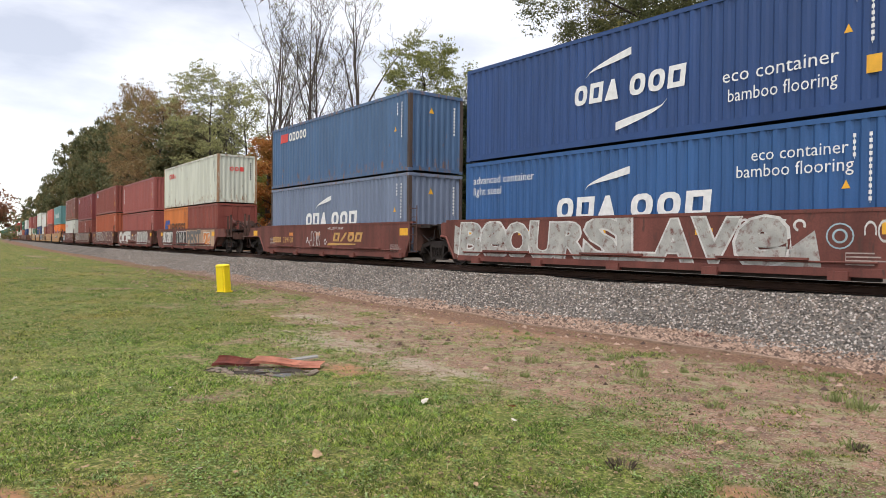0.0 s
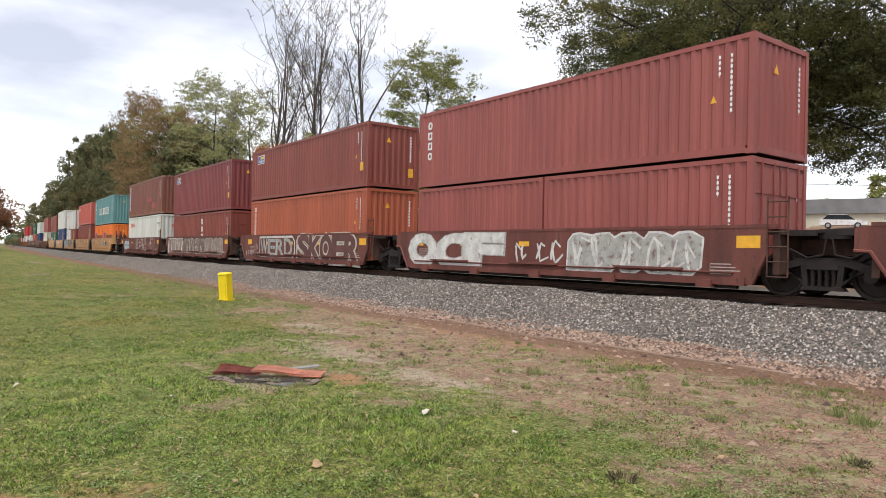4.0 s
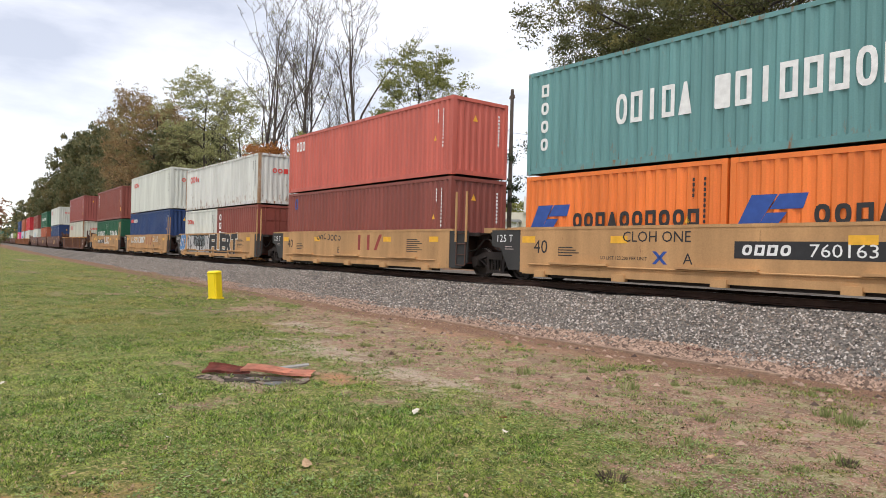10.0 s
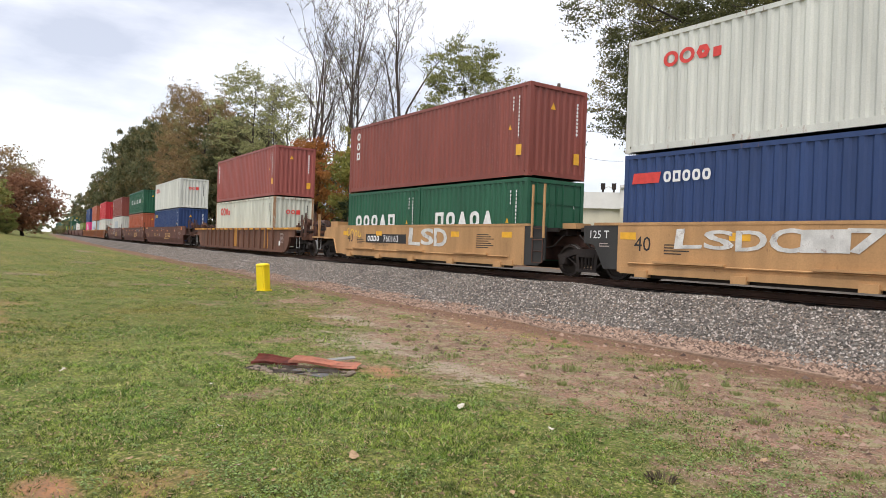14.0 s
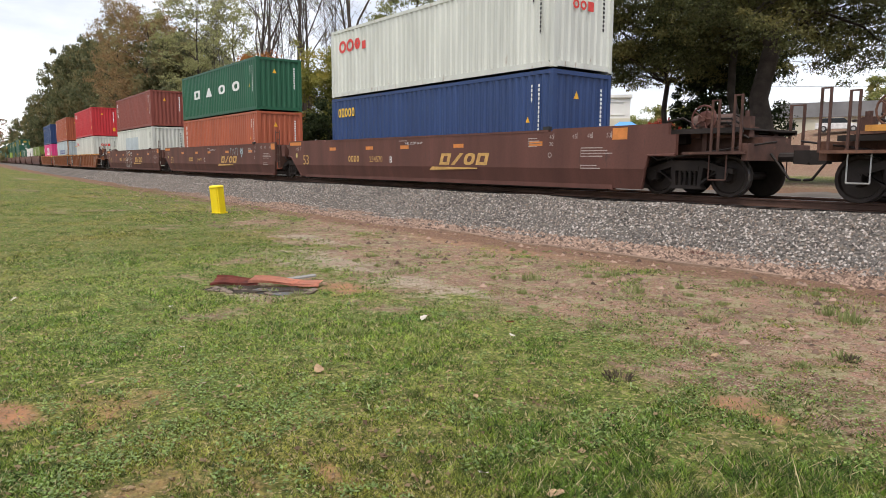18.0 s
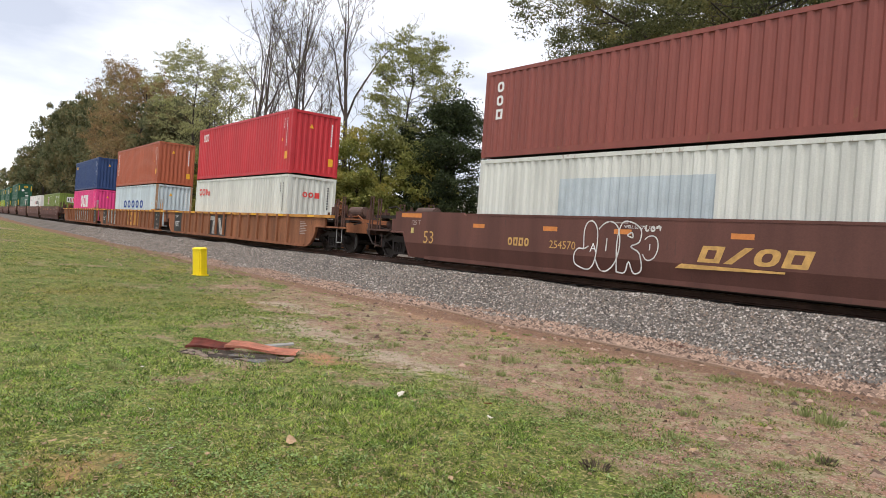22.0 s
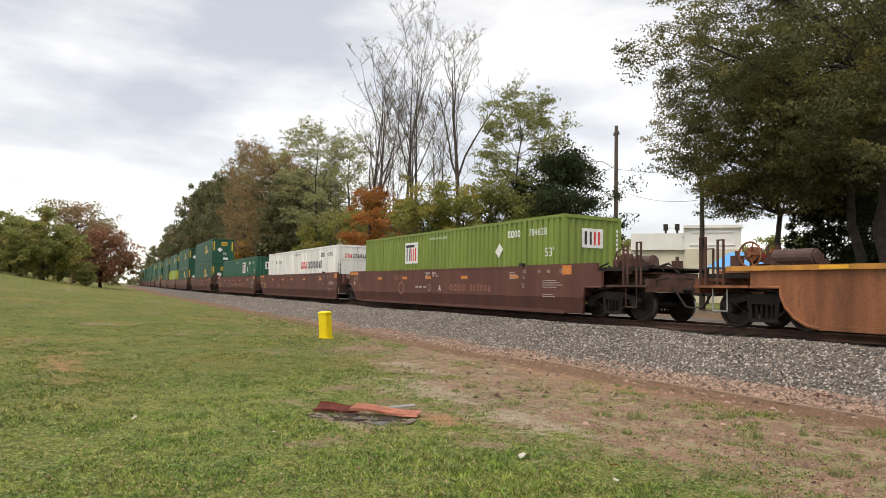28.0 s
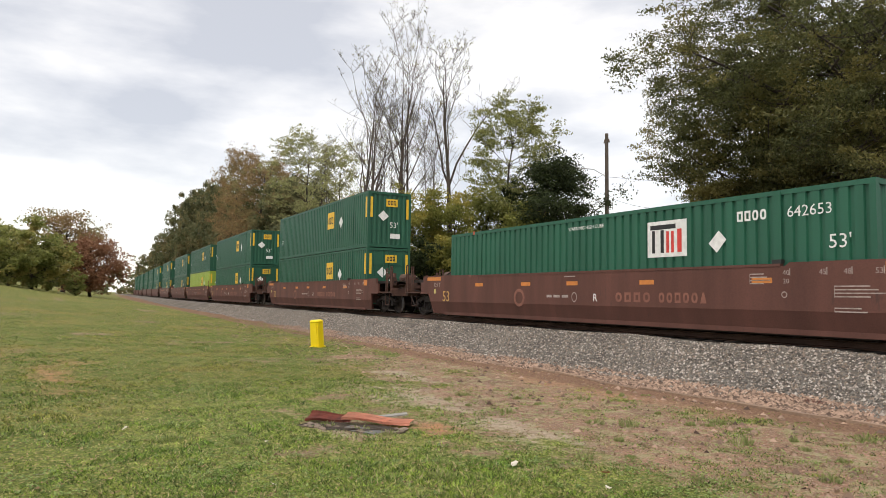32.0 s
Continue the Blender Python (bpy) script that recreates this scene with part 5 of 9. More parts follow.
    prism_y(bm, [(e - sgn * 0.30, 0.74), (e - sgn * 0.02, 0.72), (e + sgn * 0.10, 0.86), (e + sgn * 0.02, 1.02), (e - sgn * 0.30, 1.02)], -0.16, 0.17)
    part("coupler", bm, STEEL_DARK, root, "rusty knuckle coupler")
    bm = bmesh.new()
    a = sgn * (ext - 0.8)
    box(bm, min(a, a + sgn * 0.14), max(a, a + sgn * 0.14), -1.38, 1.38, 0.80, 1.16)
    part("end_sill", bm, m if kind == "C" else GREASE, root)
    for y in (-1.34, 1.34):
        bm = bmesh.new()
        s = sgn * (ext - 1.35)
        for q in (-0.2, 0.2):
            tube(bm, (s + q, y, 0.38), (s + q, y, 0.95), 0.016, seg=6)
        tube(bm, (s - 0.2, y, 0.38), (s + 0.2, y, 0.38), 0.018, seg=6)
        part("step", bm, STEEL_BARE if kind in ("B", "C") else GREASE, root, "bent steel stirrup step")
    hand_rail(root, sgn * (ext - 0.95), 1.3, 1.1, 2.1, 0.30, m if kind == "B" else GREASE)
    bm = bmesh.new()
    s = sgn * (d["half"] - 0.05)
    tube(bm, (s - 0.5, 0.1, 1.68), (s + 0.5, 0.1, 1.68), 0.21, seg=16)
    for q in (-0.55, 0.5):
        tube(bm, (s + q, 0.1, 1.68), (s + q + 0.05, 0.1, 1.68), 0.16, seg=14)
    box(bm, s - 0.4, s - 0.34, -0.1, 0.3, 1.28, 1.52)
    box(bm, s + 0.34, s + 0.4, -0.1, 0.3, 1.28, 1.52)
    part("air_tank", bm, mat("rusty_brown_tank", (0.095, 0.055, 0.042), 0.75, 0, 0.3, 2.5, 40, 0.2, (0.05, 0.035, 0.03), 0.4), root)
    # pipes, levers and brackets on the platform
    rng = random.Random(int(u * 10))
    for k in range(14):
        bm = bmesh.new()
        x = sgn * (d["half"] + rng.uniform(-0.7, 1.3))
        y, zz = rng.uniform(-1.2, 0.8), rng.uniform(1.38, 1.78)
        if k % 2:
            tube(bm, (x - 0.35, y, zz), (x + 0.1, y, zz + rng.uniform(-0.02, 0.14)), 0.025, seg=6)
            tube(bm, (x + 0.1, y, zz + 0.06), (x + 0.4, y + 0.1, zz - 0.12), 0.025, seg=6)
        else:
            box(bm, x - 0.12, x + 0.12, y - 0.1, y + 0.1, 1.30, zz)
            tube(bm, (x, y, zz), (x, y, zz + 0.12), 0.05, seg=8)
        part("brake_rigging", bm, (GREASE, STEEL_DARK, GREASE, m)[k % 4] if kind != "D" else (GREASE, STEEL_DARK)[k % 2], root)
    if sgn > 0 or kind in ("C",):
        s = sgn * (d["half"] + 0.35)
        brake_wheel(root, s, -1.05, 1.72, m if kind != "B" else mat("salmon_brake_wheel", (0.34, 0.10, 0.075), 0.7, 0, 0.3, 4, 40, 0.1))
        part("brake_stand", box(box(bmesh.new(), s - 0.06, s + 0.06, -0.98, -0.88, 1.0, 1.85), s - 0.12, s + 0.12, -0.95, -0.75, 1.55, 1.88), GREASE, root)
    bm = bmesh.new()
    tube(bm, (sgn * (ext - 0.6), -0.55, 0.95), (sgn * (ext - 0.2), -0.5, 0.42), 0.028, seg=6)
    tube(bm, (sgn * (ext - 0.2), -0.5, 0.42), (sgn * (ext + 0.0), -0.4, 0.40), 0.028, seg=6)
    part("brake_hose", bm, STEEL_DARK, root)


def well_car(u, kind, front=None, rear=None, paint_key=None, label="", sub="articulated", marks=None):
    """One unit of a well car. front, rear: metres from its middle out to the coupler, or None where it shares a truck."""
    d = CAR[kind]
    m = CAR_PAINT[paint_key or kind]
    root = new("well_car")
    tagged(root, label, "well car", "cars of the train")
    h, w = d["side"] / 2, d["w"]
    for s in (-1, 1):
        o = link("side_wall", cached(("side_wall", kind, front is None, rear is None), lambda: side_mesh(kind, front is not None, rear is not None)), m, root)
        o.matrix_basis = pose(0, s * (w - 0.05), 0) @ Matrix.Diagonal((1, -s, 1, 1))
        for sg, ext in ((1, front), (-1, rear)):
            e = end_outline(kind, ext is not None, sg > 0)
            if len([q for q in e if q[1] < 1.0]) > 1:
                lip = link("edge_lip", cached(("lip", kind, ext is None, sg), lambda: lip_mesh(kind, ext is not None, sg > 0)), m, root)
                lip.matrix_basis = pose(0, s * (w - 0.05), 0) @ Matrix.Diagonal((sg, -s, 1, 1))
        if kind == "C":
            x0, x1 = -d["half"] - (0.62 if rear is not None else 0.0), d["half"] + (0.62 if front is not None else -0.6)
            ch = link("top_chord", cached(("chordC", x0, x1), lambda: mesh_box(x0, x1, -0.10, 0.10, 0.0, 0.11)), CHORD_ORANGE, root)
            ch.location = (0, s * (w - 0.04), d["top"])
            lo = link("bottom_sill", cached("sillC", lambda: mesh_box(-h + 0.55, h - 0.55, -0.09, 0.09, 0.0, 0.10)), m, root)
            lo.location = (0, s * (w - 0.04), d["foot"] - 0.02)
            for i in range(14):
                x = -h + 2.15 + (d["side"] - 4.3) * i / 13
                rb = link("side_post", cached("postC", lambda: done(prism_y(bmesh.new(), [(-0.06, 0.12), (0.06, 0.12), (0.085, 1.31), (-0.085, 1.31)], -0.05, 0.05), "side_post")), m, root)
                rb.location = (x, s * (w + 0.045), d["foot"] - 0.1 + 0.1)
        else:
            lo = link("bottom_sill", cached(("sill", kind), lambda: mesh_box(-h + 0.65, h - 0.65, -0.07, 0.07, 0.0, 0.16)), m, root)
            lo.location = (0, s * (w - (0.03 if kind != "D" else 0.18)), d["foot"] - 0.03)
            ch = link("top_chord", cached(("chord", kind), lambda: mesh_box(-6.2, 6.2, -0.06, 0.06, 0.0, 0.06) if kind == "D" else mesh_box(-h, h, -0.06, 0.06, 0.0, 0.07)), m, root)
            ch.location = (0, s * (w - 0.05), d["top"])
            if kind != "C":
                ub = link("under_beam", cached(("under", kind), lambda: mesh_box(-h + 0.9, h - 0.9, -0.05, 0.05, -0.09 if kind != "D" else -0.05, 0.05)), STEEL_DARK, root)
                ub.location = (0, s * (w - (0.17 if kind != "D" else 0.30)), d["foot"] - 0.02)
            if kind in ("A", "B"):
                pipe = link("brake_pipe", cached(("pipe", kind), lambda: done(tube(bmesh.new(), (-h + 0.9, 0, 0), (h - 0.9, 0, 0), 0.022, seg=6), "brake_pipe")), m, root)
                pipe.location = (0, s * (w + 0.025), d["foot"] + 0.235)
                for x in (-3.9, -0.1, 3.7):
                    st = link("side_step", cached(("step", kind), lambda: mesh_box(-0.95, 0.95, -0.10, 0.02, 0.0, 0.05)), m, root)
                    st.location = (x, s * w if s < 0 else w + 0.08, d["foot"] + 0.26)
                for x in (-5.2, -2.6, 0.0, 2.6, 5.2):
                    st = link("jacking_pad", cached("pad", lambda: mesh_box(-0.18, 0.18, -0.12, 0.05, -0.12, 0.05)), m, root)
                    st.location = (x, s * (w - 0.02), d["foot"] + 0.02)
    n = 7 if d["side"] > 15 else 5
    for i in range(n):
        x = -h + 1.6 + (d["side"] - 3.2) * i / (n - 1)
        o = link("cross_beam", cached(("beam", kind), lambda: mesh_box(-0.14, 0.14, -w + (0.45 if kind == "D" else 0.12), w - (0.45 if kind == "D" else 0.12), 0.0, 0.14)), STEEL_DARK, root)
        o.location = (x, 0, d["foot"] + 0.02)
    for sgn, ext in ((1, front), (-1, rear)):
        car_end(root, kind, sgn, ext or d["half"], m, ext is not None, u)
    if front is not None:
        truck(root, d["half"] - (0.0 if kind != "C" else 0.0), u)
    truck(root, -d["half"] + ({"B": 0.45, "C": -0.35}.get(kind, 0.0) if rear is None else 0.0), u)
    if marks:
        marks(root, dict(d, fc=front is not None, rc=rear is not None))
    RIDES.append((root, u, 0.0))
    return root


# painted marks on the car sides
def spots(root, d, xs, m, z=None, w=0.42, hh=0.14):
    z = d["top"] - 0.42 if z is None else z
    for x in xs:
        plates("reflector", [rect(x, z, x + w, z + hh)], -d["w"] - 0.003, m, root)


FADED_PRINT = mat("faded_stencil_print", (0.40, 0.33, 0.30), 0.7, 0, 0.3, 8, 60, 0.05)


def fine_print(root, d, x, z, rows, w, m=None):
    """A notice too small to read: ragged bars on a common edge."""
    pts = [(x, z + 0.026)]
    for i in range(rows):
        a, e = z - 0.07 * i, x + w * (0.7 + 0.3 * ((i * 7) % 3) / 2)
        pts += [(e, a + 0.026), (e, a), (x + 0.01, a), (x + 0.01, a - 0.044)]
    pts = pts[:-1] + [(x, z - 0.07 * (rows - 1))]
    plates("stencilled_notice", [pts], -d["w"] - 0.003, m or FADED_PRINT, root)


def words(root, d, shapes, m, lift=0.004):
    for polys in shapes:
        plates("painted_emblem", polys, -d["w"] - lift, m, root)


def slanted_word(root, d, x, z, m, w=2.7, hh=0.36):
    """The road's name in slanted plain blocks, with a long wedge under it."""
    words(root, d, rows_of_letters(x + 0.25, z, w - 0.3, hh, 4, 0.10, 5, 0.5, 0.12, "fzof"), m)
    words(root, d, [[[(x - 0.25, z - 0.17), (x + w * 0.8, z - 0.12), (x + w * 0.8, z - 0.08), (x - 0.1, z - 0.06)]]], m)


def stroke(pts, t):
    """A line of even width as quads, sharp at its ends."""
    rim = []
    for k, (x, z) in enumerate(pts):
        (ax, az), (bx, bz) = pts[max(k - 1, 0)], pts[min(k + 1, len(pts) - 1)]
        g = math.hypot(bx - ax, bz - az) or 1.0
        q = t * (0.35 if k in (0, len(pts) - 1) else 0.5)
        rim.append(((x - (bz - az) / g * q, z + (bx - ax) / g * q), (x + (bz - az) / g * q, z - (bx - ax) / g * q)))
    return [[a[0], b[0], b[1], a[1]] for a, b in zip(rim, rim[1:])]


def scrawl(root, d, x0, x1, z0, z1, fill, line, seed, n=None):
    """A sprayed piece too wild to read: a ragged patch of colour crossed by jagged, bowed strokes."""
    rng = random.Random(seed)
    n = n or max(2, int((x1 - x0) / 0.75))
    step, y, hh = (x1 - x0) / n, -d["w"], z1 - z0
    if fill:
        k = 4 * n
        low, high = [], []
        for i in range(k + 1):
            x = x0 + (x1 - x0) * i / k
            dip = 0.30 if i in (0, k) else (0.16 if i % 4 == 0 else 0.03)
            low.append((x + rng.uniform(-0.05, 0.05), z0 + hh * dip * rng.random()))
            high.append((x + rng.uniform(-0.05, 0.05), z1 - hh * dip * rng.random()))
        plates("graffiti_fill", [[low[i], low[i + 1], high[i + 1], high[i]] for i in range(k)], y - 0.005, fill, root)
        edge = high + low[::-1] + high[:1]
        plates("graffiti_outline", stroke(edge, 0.055), y - 0.0075, line, root)
    for i in range(n):
        a = x0 + i * step
        for q in range(2):
            u, lean = rng.uniform(0.1, 0.7), rng.uniform(-0.3, 0.3)
            p0 = (a + u * step, z0 + hh * rng.uniform(0.04, 0.25))
            p1 = (a + (u + lean) * step, z1 - hh * rng.uniform(0.04, 0.25))
            mid = (a + (u + lean / 2 + rng.uniform(-0.22, 0.22)) * step, (z0 + z1) / 2)
            tail = (p1[0] + rng.uniform(0.2, 0.5) * step, p1[1] - hh * rng.uniform(0.1, 0.45))
            if q:
                p0, p1, tail = (p0[0], p1[1]), (p1[0], p0[1]), (tail[0], z0 + z1 - tail[1])
            pts = [(p0[0] * (1 - w) ** 2 + 2 * mid[0] * w * (1 - w) + p1[0] * w * w, p0[1] * (1 - w) ** 2 + 2 * mid[1] * w * (1 - w) + p1[1] * w * w) for w in (0, 0.2, 0.4, 0.6, 0.8, 1.0)] + [tail]
            plates("graffiti_stroke", stroke(pts, step * rng.uniform(0.06, 0.13)), y - 0.0095 - 0.0007 * (2 * i + q), line, root)


def glyph(ch, fat):
    """One letter as a flat mesh in a unit cell, its strokes thickened by fat."""
    flat = []
    for q in (0.0, fat):
        cu = bpy.data.curves.new("letter", "FONT")
        cu.body, cu.size, cu.resolution_u, cu.offset = ch, 1.0, 3, q
        ob = bpy.data.objects.new("letter", cu)
        flat.append(bpy.data.meshes.new_from_object(ob))
        bpy.data.objects.remove(ob)
    xs, ys = [v.co.x for v in flat[0].vertices], [v.co.y for v in flat[0].vertices]
    x0, y0, w, h = min(xs), min(ys), max(xs) - min(xs), max(ys) - min(ys)
    return [((v.co.x - x0) / w, (v.co.y - y0) / h) for v in flat[1].vertices], [tuple(f.vertices) for f in flat[1].polygons]


def sprayed_word(root, d, word, x0, x1, z0, z1, fill, line, seed, fat=0.05, rim=0.05, lean=0.06, lift=0.006):
    """A sprayed word: fat letters of uneven height and lean, each with a rim of another colour behind it."""
    rng = random.Random(seed)
    step = (x1 - x0) / len(word)
    for i, ch in enumerate(word):
        a, b = x0 + (i + 0.06) * step, x0 + (i + 0.94) * step
        lo, hi, tilt = z0 + rng.uniform(0.0, 0.07), z1 - rng.uniform(0.0, 0.08), lean + rng.uniform(-0.08, 0.08)
        turn = rng.uniform(-0.06, 0.06)
        for name, m, k, y in (("graffiti_outline", line, fat + rim, lift), ("graffiti_fill", fill, fat, lift + 0.004)):
            if m is None:
                continue
            pts, faces = cached(("glyph", ch, round(k, 4)), lambda: glyph(ch, k))
            verts = [(a + (b - a) * px + tilt * (pz - 0.5) * (hi - lo), 0.0, lo + (hi - lo) * (pz + turn * (px - 0.5))) for px, pz in pts]
            ob = raw(name, verts, faces, m, root)
            ob.location = (0, -d["w"] - y - 0.0007 * (i % 3), 0)


def loops(root, d, x0, x1, z0, z1, m, seed, n):
    """Sprayed outlines only: a row of open loops."""
    rng = random.Random(seed)
    step = (x1 - x0) / n
    for i in range(n):
        rr = (z1 - z0) / 2 * rng.uniform(0.8, 1.0)
        q = ring(x0 + (i + 0.5) * step, (z0 + z1) / 2 + rng.uniform(-0.04, 0.04), rr - 0.05, rr, 14, step * 0.5 / rr * rng.uniform(0.8, 1.0))
        a = rng.randrange(14)
        plates("graffiti_outline", (q + q)[a:a + rng.choice((9, 11, 14))], -d["w"] - 0.005 - 0.0006 * (i % 2), m, root)


BUBBLES = {
    "w": [[(0.30, 0.62), (0.27, 0.86), (0.17, 0.98), (0.07, 0.95), (0.0, 0.80), (0.02, 0.45), (0.10, 0.15), (0.22, 0.04), (0.33, 0.12), (0.36, 0.34), (0.39, 0.10), (0.50, 0.0), (0.66, 0.05), (0.82, 0.25), (0.90, 0.60), (0.84, 0.90), (0.70, 1.0), (0.56, 0.92), (0.50, 0.68), (0.47, 0.44), (0.38, 0.40), (0.30, 0.62)]],
    "o": [[(0.05, 0.22), (0.25, 0.02), (0.55, 0.0), (0.85, 0.18), (1.0, 0.52), (0.92, 0.86), (0.66, 1.0), (0.36, 0.97), (0.12, 0.84)], [(0.46, 0.40), (0.48, 0.66)]],
    "s": [[(0.42, 0.42), (0.40, 0.78), (0.52, 0.97), (0.75, 1.0), (0.95, 0.84), (0.98, 0.50), (0.90, 0.16), (0.68, 0.0), (0.30, 0.03), (0.05, 0.12), (0.02, 0.30), (0.18, 0.42), (0.42, 0.42), (0.62, 0.48)]],
    "v": [[(0.05, 0.98), (0.18, 0.40), (0.36, 0.04), (0.62, 0.0), (0.82, 0.30), (0.95, 0.94)], [(0.40, 0.45), (0.60, 0.46), (0.50, 0.18), (0.40, 0.45)]],
    "r": [[(0.05, 0.0), (0.0, 0.6), (0.16, 0.98), (0.55, 1.0), (0.90, 0.86), (0.86, 0.62), (0.55, 0.52), (0.88, 0.40), (1.0, 0.08), (0.72, 0.0), (0.50, 0.22), (0.38, 0.0), (0.05, 0.0)], [(0.38, 0.74), (0.56, 0.80), (0.60, 0.70), (0.38, 0.74)]],
}


def bubbles(root, d, word, x0, x1, z0, z1, m, t=0.042, lean=0.0):
    """Sprayed outline letters, round and overlapping, in strokes of one width."""
    step = (x1 - x0) / len(word)
    for i, ch in enumerate(word):
        for line in BUBBLES[ch]:
            fine = []
            for k in range(len(line) - 1):
                a, b = line[k], line[k + 1]
                p0, p3 = line[max(k - 1, 0)], line[min(k + 2, len(line) - 1)]
                for q in range(4):
                    w = q / 4.0
                    fine.append([0.5 * (2 * a[j] + (b[j] - p0[j]) * w + (2 * p0[j] - 5 * a[j] + 4 * b[j] - p3[j]) * w * w + (3 * a[j] - p0[j] - 3 * b[j] + p3[j]) * w ** 3) for j in (0, 1)])
            fine.append(line[-1])
            pts = [(x0 + (i + 1.12 * px - 0.06 + lean * pz) * step, z0 + pz * (z1 - z0)) for px, pz in fine]
            rim = []
            for k, (x, z) in enumerate(pts):
                (ax, az), (bx, bz) = pts[max(k - 1, 0)], pts[min(k + 1, len(pts) - 1)]
                g = math.hypot(bx - ax, bz - az) or 1.0
                nx, nz_ = -(bz - az) / g * t / 2, (bx - ax) / g * t / 2
                rim.append(((x + nx, z + nz_), (x - nx, z - nz_)))
            plates("graffiti_outline", [[a[0], b[0], b[1], a[1]] for a, b in zip(rim, rim[1:])], -d["w"] - 0.008 - 0.0008 * (i % 3), m, root)


def marks_A(kind):
    def f(root, d):
        z, y = d["top"], -d["w"] - 0.004
        spots(root, d, (-3.4, -0.7, 2.2) if kind != 7 else (-3.4, -0.25, 3.5), YELLOW_MARK if kind != 2 else ORANGE_MARK)
        spots(root, d, (5.9, -7.75 if d["rc"] else -5.9), YELLOW_MARK, 0.98, 0.52, 0.26)
        fine_print(root, d, 5.3, 0.62, 4, 0.7)
        fine_print(root, d, -5.6, 0.85, 5, 0.8)
        if kind == 1:
            plates("graffiti_fill", [[(-6.35, 0.42), (-6.1, 0.36), (-6.05, 1.22), (-6.3, 1.30)]], -d["w"] - 0.004, SILVER_TAG, root)
            sprayed_word(root, d, "BeOURSLAVe", -6.0, 4.2, 0.34, 1.34, SILVER_TAG, WHITE_TAG, 11, 0.045, 0.03)
            plates("graffiti_fill", [[(4.0, 0.34), (4.9, 0.24), (4.75, 1.06), (4.3, 0.72)]], -d["w"] - 0.005, SILVER_TAG, root)
            plates("graffiti_stroke", ring(5.2, 0.95, 0.10, 0.14, 14), -d["w"] - 0.006, CYAN_TAG, root)
            plates("graffiti_stroke", ring(5.2, 0.95, 0.22, 0.25, 16), -d["w"] - 0.006, CYAN_TAG, root)
            loops(root, d, 3.2, 4.6, 1.05, 1.32, WHITE_TAG, 12, 5)
            loops(root, d, 5.6, 6.3, 0.8, 1.25, WHITE_TAG, 13, 3)
        elif kind == 2:
            slanted_word(root, d, 0.6, 0.74, GOLD_MARK)
            lettering("A", 0.38, -1.62, y, 0.66, WHITE_MARK, root)
            words(root, d, rows_of_letters(-5.24, 0.66, 0.95, 0.27, 4, 0.2, 3), GOLD_MARK)
            lettering("239100", 0.37, -4.1, y, 0.66, GOLD_MARK, root)
            lettering("WELL LD LMT 124,600", 0.14, 0.4, y, z - 0.16, WHITE_MARK, root)
            bubbles(root, d, "sow", -1.25, -0.25, 0.5, 1.15, WHITE_TAG, 0.03)
            plates("stencilled_notice", ring(0.2, 0.72, 0.10, 0.14, 4), y, WHITE_MARK, root)
        elif kind == 3:
            plates("repainted_patch", [rect(0.6, 0.36, 6.4, 1.36)], -d["w"] - 0.002, CAR_PAINT["A2"], root)
            scrawl(root, d, -5.3, -2.7, 0.30, 1.32, WHITE_TAG, BLACK_TAG, 21, 3)
            scrawl(root, d, -1.8, 0.6, 0.30, 1.32, BLACK_TAG, WHITE_TAG, 22, 4)
            sprayed_word(root, d, "PEST", 0.75, 3.7, 0.34, 1.30, mat("slate_grey_spray", (0.13, 0.13, 0.125), 0.6, 0, 0.25, 3, 40, 0.05), CAR_PAINT["A2"], 23, 0.05, 0.025)
            scrawl(root, d, 4.2, 5.6, 0.4, 1.2, ORANGE_MARK, WHITE_TAG, 24, 2)
        elif kind == 4:
            sprayed_word(root, d, "OCF", -6.2, -1.5, 0.34, 1.32, WHITE_TAG, SILVER_TAG, 4, 0.07, 0.02)
            scrawl(root, d, -1.0, 1.1, 0.45, 1.2, None, WHITE_TAG, 30, 3)
            scrawl(root, d, 1.2, 5.1, 0.34, 1.34, SILVER_TAG, WHITE_TAG, 31, 5)
        elif kind == 5:
            scrawl(root, d, -6.15, -5.0, 0.36, 0.70, None, WHITE_TAG, 45, 5)
            pale = mat("pale_grey_spray", (0.40, 0.42, 0.40), 0.6, 0, 0.35, 2.5, 30, 0.05, (0.17, 0.07, 0.05), 0.62)
            plates("graffiti_outline", stroke([(-4.25, 0.34), (-4.3, 1.33), (-2.2, 1.35), (-0.35, 1.35), (-0.08, 1.12), (-0.06, 0.60), (-0.32, 0.32), (-2.2, 0.30), (-4.25, 0.34)], 0.10), -d["w"] - 0.005, WHITE_TAG, root)
            sprayed_word(root, d, "WERD", -4.2, -0.3, 0.40, 1.28, pale, None, 41, 0.025, 0.02, 0.0, 0.007)
            sprayed_word(root, d, "MFG", -4.95, -4.4, 0.40, 0.60, WHITE_TAG, None, 43, 0.02)
            scrawl(root, d, -4.95, -4.4, 0.66, 1.05, None, WHITE_TAG, 44, 3)
            sprayed_word(root, d, "SKOER", 0.3, 5.8, 0.28, 1.36, mat("maroon_spray", (0.12, 0.045, 0.04), 0.6, 0, 0.3, 2, 30, 0.05), mat("cream_spray", (0.50, 0.46, 0.40), 0.6, 0, 0.3, 3, 40, 0.05, (0.19, 0.085, 0.065), 0.4), 42, 0.05, 0.06)
        elif kind == 6:
            dull = mat("dull_tan_spray", (0.300, 0.225, 0.180), 0.65, 0, 0.35, 1.6, 30, 0.05, (0.150, 0.060, 0.045), 0.6)
